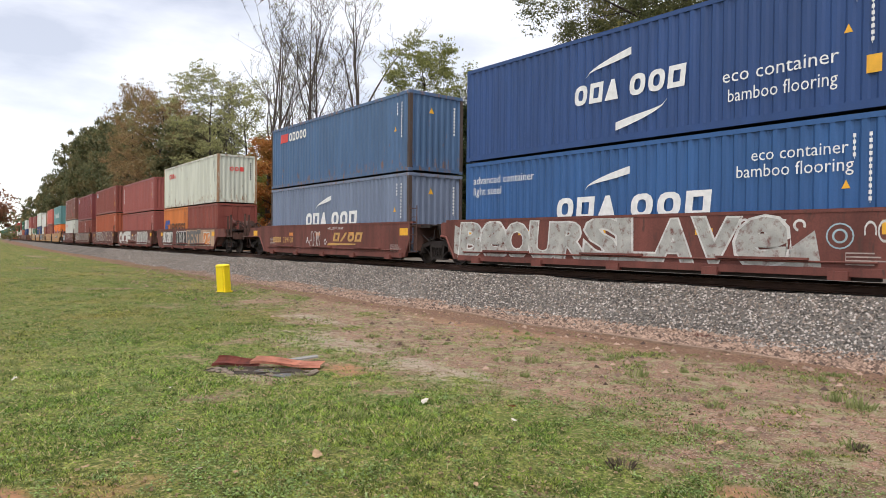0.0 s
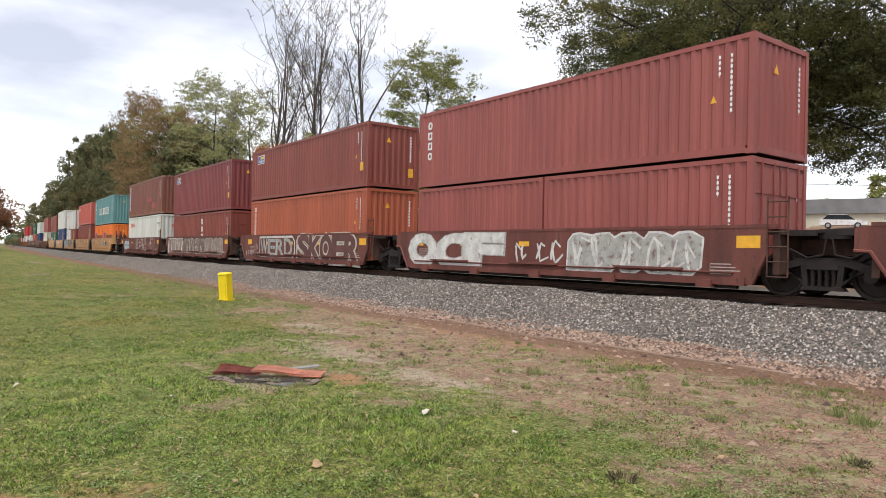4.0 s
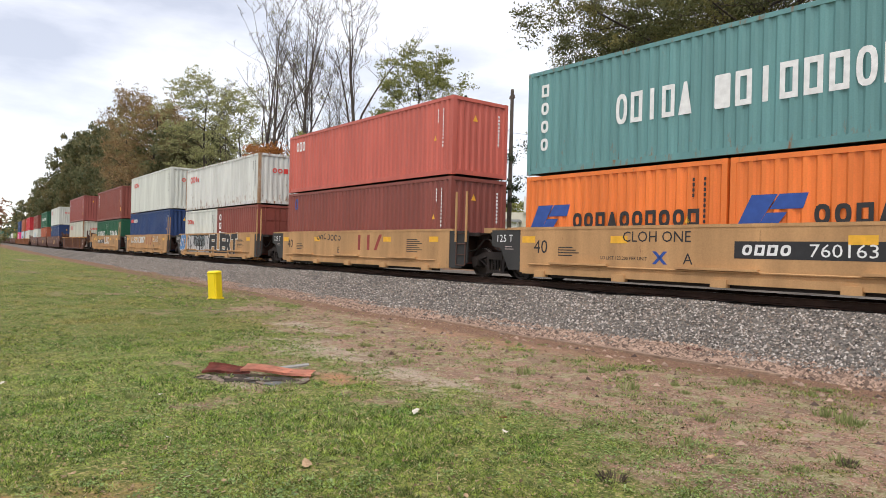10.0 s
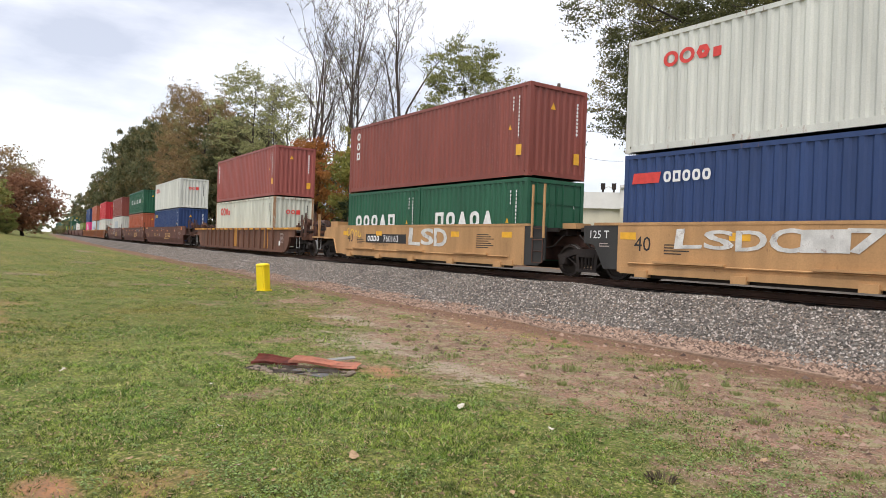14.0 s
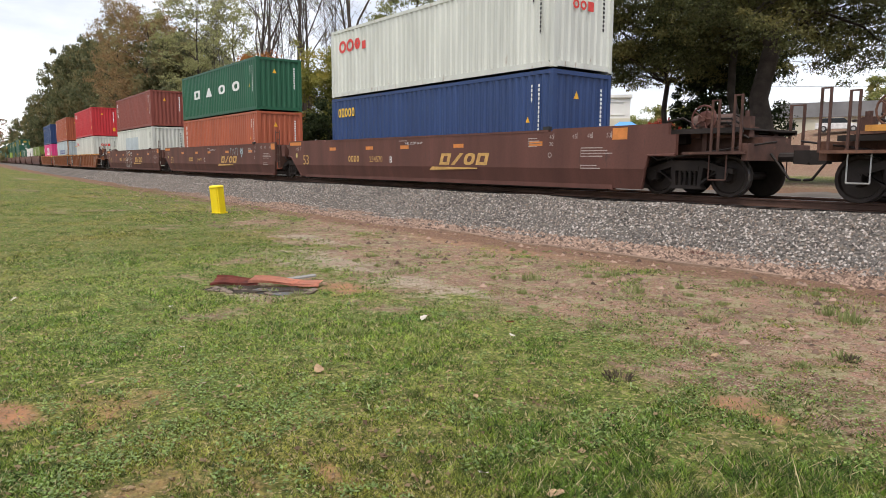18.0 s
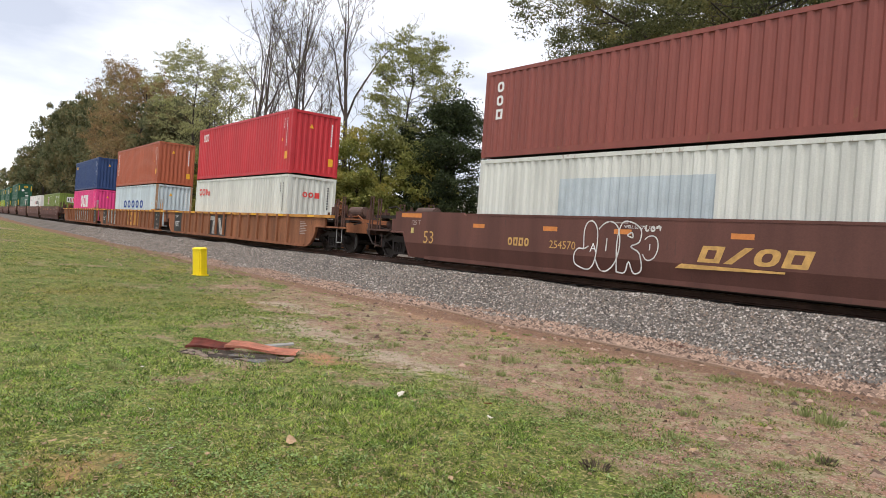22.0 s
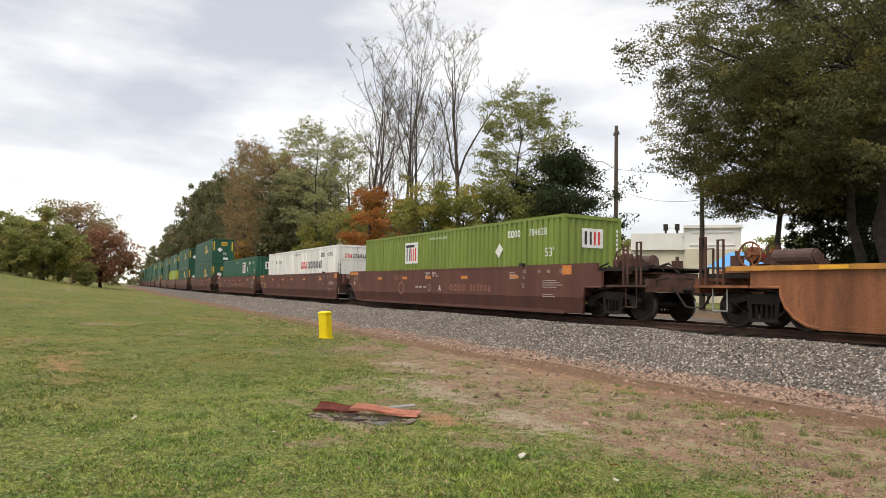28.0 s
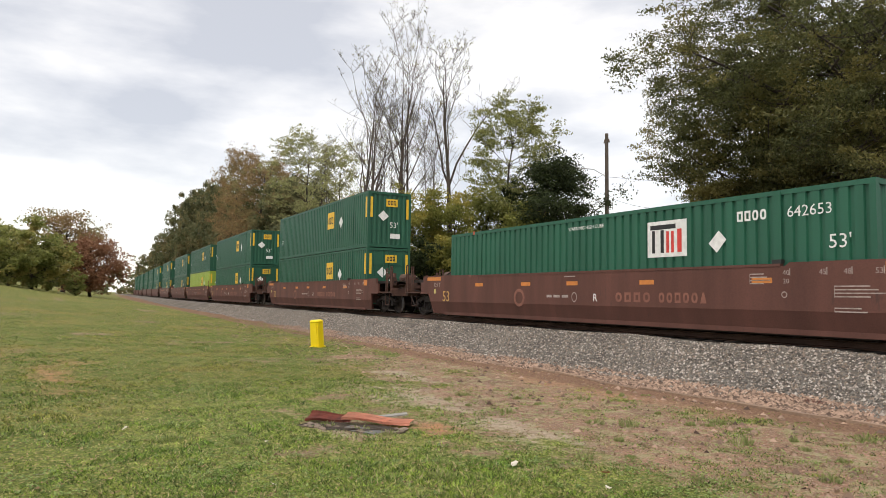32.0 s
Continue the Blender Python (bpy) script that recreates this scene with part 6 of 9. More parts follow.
            scrawl(root, d, -6.4, -2.6, 0.30, 1.36, dull, WHITE_TAG, 52, 5)
            scrawl(root, d, -2.5, 2.2, 0.30, 1.36, dull, mat("dark_grey_spray", (0.075, 0.065, 0.06), 0.6, 0, 0.2, 3, 40, 0.05), 53, 6)
            scrawl(root, d, 2.2, 5.6, 0.34, 1.34, dull, SILVER_TAG, 54, 4)
            bubbles(root, d, "wrsv", -1.9, 1.7, 0.36, 1.32, WHITE_TAG, 0.03)
        else:
            for q in range(4):
                plates("graffiti_fill", ring(-6.15 + 0.48 * q, 0.80 + 0.03 * (q % 2), 0.10, 0.38, 16, 0.85), -d["w"] - 0.005 - 0.0008 * q, CYAN_TAG, root)
                plates("graffiti_outline", ring(-6.15 + 0.48 * q, 0.80 + 0.03 * (q % 2), 0.37, 0.41, 16, 0.85), -d["w"] - 0.0055 - 0.0008 * q, WHITE_TAG, root)
            bubbles(root, d, "wo", -1.6, -0.25, 0.52, 1.36, WHITE_TAG)
            bubbles(root, d, "svr", 0.15, 2.25, 0.42, 1.38, WHITE_TAG, 0.04, 0.1)
            bubbles(root, d, "wo", 3.6, 5.05, 0.42, 1.40, WHITE_TAG)
            lettering("A", 0.24, -1.72, y, 0.62, WHITE_MARK, root)
            lettering("WELL LD LMT 124,600", 0.13, 0.15, y, z - 0.18, WHITE_MARK, root)
            plates("stencilled_notice", ring(-0.12, 0.78, 0.10, 0.14, 4), y, WHITE_MARK, root)
            slanted_word(root, d, 0.8, 0.72, mat("faded_red_mark", (0.24, 0.10, 0.07), 0.7, 0, 0.2, 4, 40, 0.05))
    return f


def marks_B(kind):
    def f(root, d):
        z, y = d["top"], -d["w"] - 0.004
        spots(root, d, (-5.95, -2.9, 2.5, 5.3), YELLOW_MARK, z - 0.36, 0.5, 0.18)
        fine_print(root, d, 4.0, 1.15, 7, 0.9, BLACK_MARK)
        fine_print(root, d, -4.6, 0.95, 4, 0.7, BLACK_MARK)
        lettering("40", 0.52, -5.5, y, 0.80, BLACK_MARK, root)
        if kind in (8, 12):
            x = 0.3 if kind == 8 else -3.8
            plates("number_board", [rect(x, 0.78, x + 3.3, 1.14)], y + 0.002, BLACK_MARK, root)
            words(root, d, rows_of_letters(x + 0.15, 0.85, 1.05, 0.22, 4, 0.2, 3, 0.5, 0.03), WHITE_MARK, 0.006)
            lettering("760163", 0.36, x + 1.5, y - 0.002, 0.84, WHITE_MARK, root, 1.15)
            lettering("LD LMT 123,200 PER UNIT", 0.12, -3.2, y, 0.68, BLACK_MARK, root)
        if kind in (8, 9):
            if kind == 8:
                lettering("CLOH ONE", 0.36, -2.55, y - 0.002, 1.12, BLACK_TAG, root, 1.0)
            else:
                loops(root, d, -2.7, -0.6, 1.12, 1.38, BLACK_TAG, 80, 7)
            lettering("A" if kind == 8 else "E", 0.36, -0.9, y, 0.62, BLACK_MARK, root)
        if kind in (9, 11):
            m = mat("dark_red_emblem", (0.30, 0.045, 0.035), 0.6, 0, 0.2, 4, 40, 0.05)
            words(root, d, rows_of_letters(0.5, 0.76, 2.0, 0.58, 3, 0.14, 4, kinds="llz"), m)
        if kind == 10:
            sprayed_word(root, d, "SD", -6.1, -5.0, 0.5, 1.42, mat("blue_spray_paint", (0.09, 0.24, 0.50), 0.6, 0, 0.2, 3, 40, 0.05), WHITE_TAG, 81, 0.05, 0.04, 0.25)
            scrawl(root, d, -4.7, -0.5, 0.30, 1.42, mat("pale_silver_spray", (0.50, 0.50, 0.50), 0.6, 0, 0.15, 3, 40, 0.05), BLACK_TAG, 82, 6)
            scrawl(root, d, -3.3, -1.3, 0.75, 1.40, CYAN_TAG, BLACK_TAG, 84, 3)
            sprayed_word(root, d, "FLERT", -0.4, 4.0, 0.33, 1.42, BLACK_TAG, WHITE_TAG, 83, 0.045, 0.035)
        if kind == 11:
            sprayed_word(root, d, "LSDC17", -4.3, 0.3, 0.86, 1.36, WHITE_TAG, None, 101, 0.02)
            bubbles(root, d, "sovr", 2.6, 4.0, 1.0, 1.38, WHITE_TAG, 0.03)
            words(root, d, [[[(2.6, 0.34), (2.9, 0.70), (3.2, 0.34), (3.25, 0.40), (2.9, 0.8), (2.55, 0.4)]]], BLACK_TAG)
        if kind == 12:
            sprayed_word(root, d, "LSD", -0.3, 2.3, 0.74, 1.38, WHITE_TAG, None, 7, 0.025)
            loops(root, d, -5.6, -4.2, 1.0, 1.36, YELLOW_TAG, 104, 4)
        if kind == 8:
            words(root, d, [[[(-1.7, 0.6), (-1.6, 0.6), (-1.3, 0.9), (-1.4, 0.9)]], [[(-1.4, 0.6), (-1.3, 0.6), (-1.6, 0.9), (-1.7, 0.9)]]], BLUE_MARK, 0.0045)
        hf, w = d["half"], d["w"]
        if not d["fc"]:
            part("end_panel", prism_y(bmesh.new(), [(hf - 1.52, d["foot"] + 0.02), (hf - 0.95, d["foot"] + 0.02), (hf - 0.63, 0.45), (hf - 0.63, z), (hf - 1.52, z)], -w + 0.01, -w + 0.07), DARK_PANEL, root, "black end panel")
        if not d["rc"]:
            part("end_panel", prism_y(bmesh.new(), [(-hf + 1.86, d["foot"] + 0.05), (-hf + 1.86, z), (-hf + 0.68, z), (-hf + 0.68, 0.98), (-hf + 1.05, 0.92), (-hf + 1.4, d["foot"] + 0.05)], -w + 0.01, -w + 0.07), DARK_PANEL, root, "black end panel")
            lettering("125 T", 0.30, -hf + 0.86, -w + 0.004, 1.10, WHITE_MARK, root)
            fine_print(root, dict(w=w - 0.008), -hf + 1.25, 0.95, 2, 0.4)
    return f


def marks_C(kind):
    def f(root, d):
        y = -d["w"] - 0.012
        for i in range(7):
            plates("reflector", [rect(-8.6 + 2.9 * i, 1.335, -8.0 + 2.9 * i, 1.415)], -d["w"] - 0.065, YELLOW_MARK, root)
        for x, e in ([(7.20, 8.40)] if not d["fc"] else []) + ([(-8.85, -7.55)] if not d["rc"] else []):
            plates("load_plate", [rect(x, 0.16, e, 1.31)], -d["w"] - 0.004, DARK_PANEL if kind != 13 else CAR_PAINT["C2"], root)
        if not d["rc"]:
            lettering("125T", 0.42, -8.73, y, 0.5, WHITE_MARK, root)
            lettering("53  40", 0.2, -8.65, y, 1.02, WHITE_MARK, root)
        if not d["fc"]:
            lettering("48", 0.16, 7.5, -d["w"] - 0.006, 1.05, WHITE_MARK, root)
            lettering("53", 0.16, 8.15, -d["w"] - 0.006, 1.05, WHITE_MARK, root)
            plates("stencilled_ring", ring(7.75, 0.86, 0.05, 0.075, 12), -d["w"] - 0.006, WHITE_MARK, root)
            for x0, x1, z0 in ((7.6, 8.2, 0.56), (7.65, 8.1, 0.48), (7.45, 8.0, 0.28), (7.45, 8.1, 0.22)):
                plates("stencilled_notice", [rect(x0, z0, x1, z0 + 0.03)], -d["w"] - 0.006, FADED_PRINT, root)
            lettering("53", 0.42, 6.46, y, 0.50, GREASE, root)
            part("top_plate", box(box(bmesh.new(), 6.2, 7.2, -d["w"], -d["w"] + 0.12, d["top"] + 0.10, d["top"] + 0.19), 8.25, 8.62, -d["w"], -d["w"] + 0.12, d["top"] + 0.10, d["top"] + 0.19), CHORD_ORANGE, root)
            part("lid_lug", box(bmesh.new(), 7.2, 8.25, -d["w"] + 0.01, -d["w"] + 0.13, d["top"] + 0.10, d["top"] + 0.22), DARK_PANEL, root)
        else:
            fine_print(root, d, 8.1, 1.1, 8, 0.6)
        if kind == 17:
            plates("graffiti_fill", [rect(-2.8, 0.18, -0.3, 1.26)], y + 0.005, BLACK_TAG, root)
            words(root, d, [[[(-2.65, 0.98), (-2.60, 1.2), (-1.60, 1.16), (-1.65, 0.95)]], [[(-2.30, 0.25), (-2.00, 0.25), (-1.90, 0.95), (-2.20, 0.95)]], [[(-1.45, 1.1), (-1.15, 1.1), (-0.90, 0.55), (-0.95, 0.25), (-1.15, 0.25)]], [[(-0.90, 0.55), (-0.65, 1.15), (-0.40, 1.15), (-0.80, 0.25), (-0.95, 0.25)]]], SILVER_TAG, 0.012)
            loops(root, d, -2.2, -1.2, 0.7, 1.1, SILVER_TAG, 3, 3)
        if kind == 18:
            plates("repainted_patch", [rect(-0.2, 0.3, 3.0, 1.25)], y + 0.004, CHORD_ORANGE, root)
            words(root, d, rows_of_letters(-0.05, 0.52, 1.6, 0.52, 3, 0.14, 8, 0.5), mat("faded_brown_emblem", (0.16, 0.07, 0.035), 0.7, 0, 0.2, 4, 40, 0.05), 0.012)
            scrawl(root, d, -7.6, -3.9, 0.2, 1.38, SILVER_TAG, BLACK_TAG, 14, 4)
            loops(root, d, 2.9, 3.9, 0.35, 1.2, BLACK_TAG, 15, 3)
        if kind == 19:
            scrawl(root, d, -2.7, 4.6, 0.22, 1.25, SILVER_TAG, BLACK_TAG, 15, 9)
            lettering("53", 0.4, 6.8, y, 0.5, BLACK_MARK, root)
        if kind == 13:
            plates("stencilled_notice", [rect(7.9, 0.45, 8.15, 0.72)], y, WHITE_MARK, root)
            for x in (-0.6, 5.4):
                plates("repainted_patch", [rect(x, 0.25, x + 0.7, 1.3)], y + 0.004, CHORD_ORANGE, root)
    return f


def marks_D(kind):
    CREAM_PLATE = mat("cream_notice_plate", (0.55, 0.46, 0.16), 0.6, 0, 0.3, 8, 60, 0.05)
    faded = mat("faded_red_mark", (0.24, 0.10, 0.07), 0.7, 0, 0.2, 4, 40, 0.05)

    def f(root, d):
        y, z = -d["w"] - 0.004, d["top"]
        spots(root, d, (-5.9, -3.1, -0.8, 2.15, 5.5), ORANGE_MARK, z - 0.36, 0.5, 0.12)
        plates("reflector", [rect(8.34, 1.30, 8.78, 1.58)], y, ORANGE_MARK, root)
        plates("reflector", [rect(-9.55, 1.44, -8.45, 1.58)], y, ORANGE_MARK, root)
        lettering("53", 0.58, -8.3, y, 0.62, GOLD_MARK if kind != 20 else faded, root)
        lettering("125 T", 0.22, -9.0, y, 1.20, FADED_PRINT, root)
        plates("notice_plate", [rect(-8.98, 0.92, -8.82, 1.10)], y, CREAM_PLATE, root)
        if kind in (14, 15, 16):
            slanted_word(root, d, 1.15, 0.66, GOLD_MARK)
            words(root, d, rows_of_letters(-4.4, 0.74, 0.85, 0.23, 4, 0.2, 3), GOLD_MARK)
            lettering("254570", 0.30, -2.85, y, 0.74, GOLD_MARK, root)
            lettering({14: "B", 15: "C", 16: "A"}[kind], 0.32, -1.5, y, 0.72, WHITE_MARK, root)
        elif kind == 21:
            lettering("C", 0.32, -4.1, y, 0.72, WHITE_MARK, root)
        else:
            plates("painted_emblem", ring(-3.2, 0.80, 0.20, 0.30, 18), y, faded, root)
            plates("painted_emblem", ring(-0.45, 0.84, 0.12, 0.15, 16, 0.8), y, FADED_PRINT, root)
            lettering("A" if kind == 20 else "R", 0.32, 0.35, y, 0.72, WHITE_MARK, root)
            words(root, d, rows_of_letters(1.25, 0.72, 1.35, 0.26, 4, 0.3, 3), faded)
            words(root, d, rows_of_letters(2.8, 0.72, 1.55, 0.26, 6, 0.3, 8), faded)
            for a, b in ((-1.75, -1.5), (-1.42, -1.12), (-1.02, -0.72)):
                plates("stencilled_notice", [rect(a, 0.82, b, 0.90)], y, FADED_PRINT, root)
        fine_print(root, d, -0.9, z - 0.10, 1, 0.7)
        if kind in (14, 15, 16):
            lettering("WELL LD LMT 120,100", 0.105, -0.52, y, z - 0.21, WHITE_MARK, root)
        for x, s in ((6.25, "40"), (7.05, "45"), (7.55, "48"), (8.15, "53")):
            lettering(s, 0.16, x, y, 1.36, FADED_PRINT, root)
            plates("size_tick", [rect(x + 0.155, 1.35, x + 0.175, 1.50)], y, FADED_PRINT, root)
        lettering("20", 0.15, 6.25, y, 1.18, FADED_PRINT, root)
        plates("stencilled_ring", ring(6.28, 0.94, 0.05, 0.07, 12), y, FADED_PRINT, root)
        fine_print(root, d, 5.45, 1.38, 4, 0.5)
        fine_print(root, d, 7.35, 1.10, 4, 1.0)
        fine_print(root, d, 7.35, 0.66, 2, 0.75)
        if kind == 16:
            bubbles(root, d, "sor", -1.95, 0.0, 0.28, 1.48, WHITE_TAG, 0.035)
            bubbles(root, d, "o", 0.05, 0.42, 0.62, 1.18, WHITE_TAG, 0.03)
            loops(root, d, 0.05, 0.5, 1.24, 1.42, WHITE_TAG, 6, 3)
        if kind == 15:
            heart = [(0.0, -0.22), (-0.11, -0.05), (-0.17, 0.08), (-0.14, 0.17), (-0.06, 0.17), (0.0, 0.09), (0.06, 0.17), (0.14, 0.17), (0.17, 0.08), (0.11, -0.05), (0.0, -0.22)]
            for k, m in ((1.0, CYAN_TAG), (0.7, CYAN_TAG), (0.4, CYAN_TAG)):
                plates("graffiti_stroke", stroke([(4.55 + 1.2 * k * a, 1.22 + 1.2 * k * b) for a, b in heart], 0.035), y - 0.001, m, root)
            # an illegible name in thin pale blue lines
            for k in range(5):
                x = 2.95 + 0.25 * k
                plates("graffiti_stroke", stroke([(x, 1.42 - 0.03 * (k % 2)), (x + 0.02, 1.06)], 0.03), y - 0.001, CYAN_TAG, root)
                plates("graffiti_stroke", stroke([(x - 0.09, 1.40), (x + 0.16, 1.43 - 0.16 * (k % 3))], 0.03), y - 0.0016, CYAN_TAG, root)
        if kind == 20:
            scrawl(root, d, -1.0, 0.4, z - 0.30, z - 0.06, None, FADED_PRINT, 61)
            scrawl(root, d, -4.1, -2.9, z - 0.42, z - 0.16, None, faded, 62)
        part("lid_lug", box(bmesh.new(), 6.0, 6.22, -d["w"] + 0.0, -d["w"] + 0.12, z + 0.06, z + 0.15), DARK_PANEL, root)
    return f


FLOOR = 0.36        # height of a container's foot over the rails
HC, STD = 2.896, 2.591


def stack(u, low, top, hl):
    """Lower boxes (one long or two short) and the one on top of them."""
    z = FLOOR
    for box_spec in low:
        container(u + box_spec[0], z, *box_spec[1:])
    z += hl
    if top:
        container(u, z + 0.055, *top)


RED_CAR = "red-brown steel well car with sprayed graffiti, on the rails"
TAN_CAR = "mustard yellow steel well car with black lettering, on the rails"
RIB_CAR = "rusted orange well car with ribbed sides, on the rails"
BROWN_CAR = "dull brown smooth-sided well car, on the rails"

well_car(10.6, "A", 10.1, None, label=RED_CAR, marks=marks_A(1))
well_car(25.96, "A", None, 10.1, label="red-brown steel well car with faded gold lettering, on the rails", marks=marks_A(2))
well_car(46.3, "A", 10.1, None, label=RED_CAR, marks=marks_A(3))
for i, u in enumerate((61.5, 77.1, 92.6)):
    well_car(u, "A", label=RED_CAR, marks=marks_A(4 + i))
well_car(108.3, "A", None, 10.1, label=RED_CAR, marks=marks_A(7))
well_car(128.6, "B", 10.2, None, label=TAN_CAR, marks=marks_B(8))
for i, u in enumerate((144.2, 160.0, 175.8)):
    well_car(u, "B", label=TAN_CAR if i != 1 else "mustard well car covered in black and silver graffiti", marks=marks_B(9 + i))
well_car(191.8, "B", None, 10.2, label=TAN_CAR, marks=marks_B(12))
well_car(213.65, "C", 11.7, 12.3, "C2", "rusted brown well car with ribbed sides, on the rails", marks=marks_C(13))
well_car(238.4, "D", 12.4, None, label=BROWN_CAR, marks=marks_D(14))
well_car(258.4, "D", label=BROWN_CAR, marks=marks_D(15))
well_car(278.55, "D", None, 12.4, label="dull brown well car with white sprayed loops, on the rails", marks=marks_D(16))
well_car(303.5, "C", 12.5, None, label=RIB_CAR, marks=marks_C(17))
well_car(324.0, "C", label=RIB_CAR, marks=marks_C(18))
well_car(344.3, "C", None, 12.5, "C", "rusted orange ribbed well car with faded graffiti, on the rails", marks=marks_C(19))
well_car(369.45, "D", 12.5, None, label=BROWN_CAR, marks=marks_D(20))
well_car(389.9, "D", label=BROWN_CAR, marks=marks_D(21))
well_car(410.5, "D", None, 12.3, label=BROWN_CAR, marks=marks_D(22))
well_car(435.1, "D", 12.3, 12.5, label=BROWN_CAR, marks=marks_D(23))
FAR = [435.1]
for first in (460.2, 525.4, 550.4, 615.6):
    for j in range(1 if first == 525.4 else 3):
        u = first + 20.3 * j
        last = j == (0 if first == 525.4 else 2)
        well_car(u, "D", 12.4 if j == 0 else None, 12.4 if last else None, label=BROWN_CAR, marks=marks_D(23) if u < 530 else None)
        FAR.append(u)

L40, L20, L53 = 12.192, 6.058, 16.15
stack(10.57, [(0, L40, HC, "midblue", "strong blue container with white lettering in the well", False, em_two_swoosh(True, True))], (L40, HC, "blue", "deep blue container with white lettering, stacked on top", False, em_two_swoosh(True)), HC)
stack(25.96, [(0, L40, HC, "grey", "weathered blue-grey container with white emblem in the well", False, em_two_swoosh(False, True))], (L40, HC, "steelblue", "weathered blue container with rust spots, stacked on top", False, em_word(5, -4.1, 1.9, WHITE_MARK, hh=0.40, two=RED_MARK)), HC)
stack(46.3, [(3.06, L20, STD, "dullorange", "short dull orange container with blue emblem in the well", True, em_flag), (-3.06, L20, STD, "maroon", "short maroon container with door rods in the well", True, None)], (L40, HC, "cream", "dirty white container with rust streaks, stacked on top", False, em_rings(-4.45, 0.19)), STD)
stack(61.5, [(3.06, L20, STD, "redbrown", "short red-brown container in the well", True, None), (-3.06, L20, STD, "redbrown", "short red-brown container with doors in the well", True, lambda r, L, h: codes(r, L, h, None, False))], (L40, STD, "redbrown", "faded red-brown container, stacked on top", False, em_column(4, -5.6, s=0.26)), STD)
stack(77.2, [(0, L40, HC, "brick", "brick-orange container with white column of letters in the well", False, em_column(6, -5.6, s=0.22, cau=True))], (L40, STD, "maroon", "maroon container with a blue and yellow emblem, stacked on top", False, em_plate), HC)
stack(92.6, [(3.06, L20, STD, "maroon", "short maroon container in the well", True, None), (-3.06, L20, STD, "maroon", "short maroon container with door rods in the well", True, em_column(3, -2.6, s=0.36))], (L40, HC, "darkmaroon", "dark maroon container with a blue and yellow emblem, stacked on top", False, em_plate), STD)
stack(108.3, [(0, L40, HC, "white", "pale grey-white container with a rusted corner in the well", False, em_rusted)], (L40, HC, "rust", "rusty brown container with scraped panels, stacked on top", False, em_scraped), HC)
stack(128.6, [(3.06, L20, STD, "orange", "short bright orange container with blue emblem in the well", True, em_flag), (-3.06, L20, STD, "orange", "short bright orange container with blue emblem beside its twin", False, em_flag)], (L40, HC, "teal", "sea-green container with large white lettering, stacked on top", False, em_ship), STD)
stack(144.2, [(0, L40, HC, "maroon", "maroon container with a small blue plate in the well", False, em_word(1, -5.4, 0.35, BLUE_MARK, hh=0.5, cau=True))], (L40, STD, "coral", "coral-red container, stacked on top", False, em_word(3, -5.4, 0.9, WHITE_MARK, hh=0.42)), HC)
stack(160.0, [(3.06, L20, STD, "white", "short white container with red rings in the well", False, em_rings(-2.4, 0.15, 1.9, ends=False)), (-3.06, L20, STD, "maroon", "short maroon container with doors in the well", True, em_column(4, -2.7, s=0.36, code=False))], (L40, STD, "rustywhite", "white container with many rust spots, stacked on top", False, em_rings(-5.0, 0.20)), STD)
stack(175.8, [(0, L40, HC, "navy", "navy blue container in the well", False, em_word(5, -4.9, 1.35, WHITE_MARK, hh=0.27, two=RED_MARK))], (L40, HC, "white", "pale grey-white container with red rings, stacked on top", False, em_rings(-4.8, 0.19)), HC)
stack(191.75, [(3.06, L20, STD, "green", "short bottle-green container with white lettering in the well", True, em_wide(5, -2.3, 3.6, 0.52, 1.08, WHITE_MARK, 4)), (-3.06, L20, STD, "green", "short bottle-green container with doors in the well", True, em_wide(5, -2.05, 3.55, 0.55, 1.05, WHITE_MARK, 5))], (L40, HC, "maroon", "maroon container with a column of white letters, stacked on top", False, em_column(3, -5.47, s=0.32, cau=True, top=0.3)), STD)
stack(213.65, [(0, L40, HC, "cream", "off-white container with red rings in the well", False, em_rings(-4.6, 0.26))], (L40, HC, "redbrown", "red-brown container with a column of letters, stacked on top", False, em_column(4, -5.7, s=0.24, cau=True)), HC)
stack(238.4, [(0, L40, HC, "navy", "navy container with a yellow emblem in the well", False, em_word(5, -5.6, 1.3, YELLOW_TAG, hh=0.34, cau=True))], (L40, STD, "white", "pale grey-white container with red rings, stacked on top", False, em_rings(-5.2, 0.24)), HC)
stack(258.35, [(0, L40, HC, "brick", "brick-orange container with a white column of letters in the well", False, em_column(6, -5.6, s=0.22))], (L40, STD, "green", "bottle-green container with spaced white letters, stacked on top", False, em_wide(4, -3.8, 8.6, 0.50, 1.12, WHITE_MARK, 8, gap=0.62, kinds="ftoo")), HC)
stack(278.5, [(0, L40, HC, "white", "pale grey container with a repainted patch in the well", False, em_patch)], (L40, STD, "maroon", "maroon container with white lettering, stacked on top", False, em_column(3, -5.6, s=0.3)), HC)
stack(303.5, [(0, L40, HC, "white", "pale green-white container with red rings in the well", False, em_rings(-5.3, 0.2, 2.2))], (L40, HC, "red", "bright red container, stacked on top", False, em_word(3, -5.4, 0.9, WHITE_MARK, hh=0.42, cau=True)), HC)
stack(324.0, [(0, L40, HC, "ice", "pale ice-blue container with spaced blue letters in the well", False, em_wide(5, -3.05, 6.1, 0.56, 1.23, BLUE_MARK, 9, True, gap=0.30, kinds="ooooo"))], (L40, HC, "brick", "brick-brown container with a column of white letters, stacked on top", False, em_column(6, -5.6, s=0.22, cau=True)), HC)
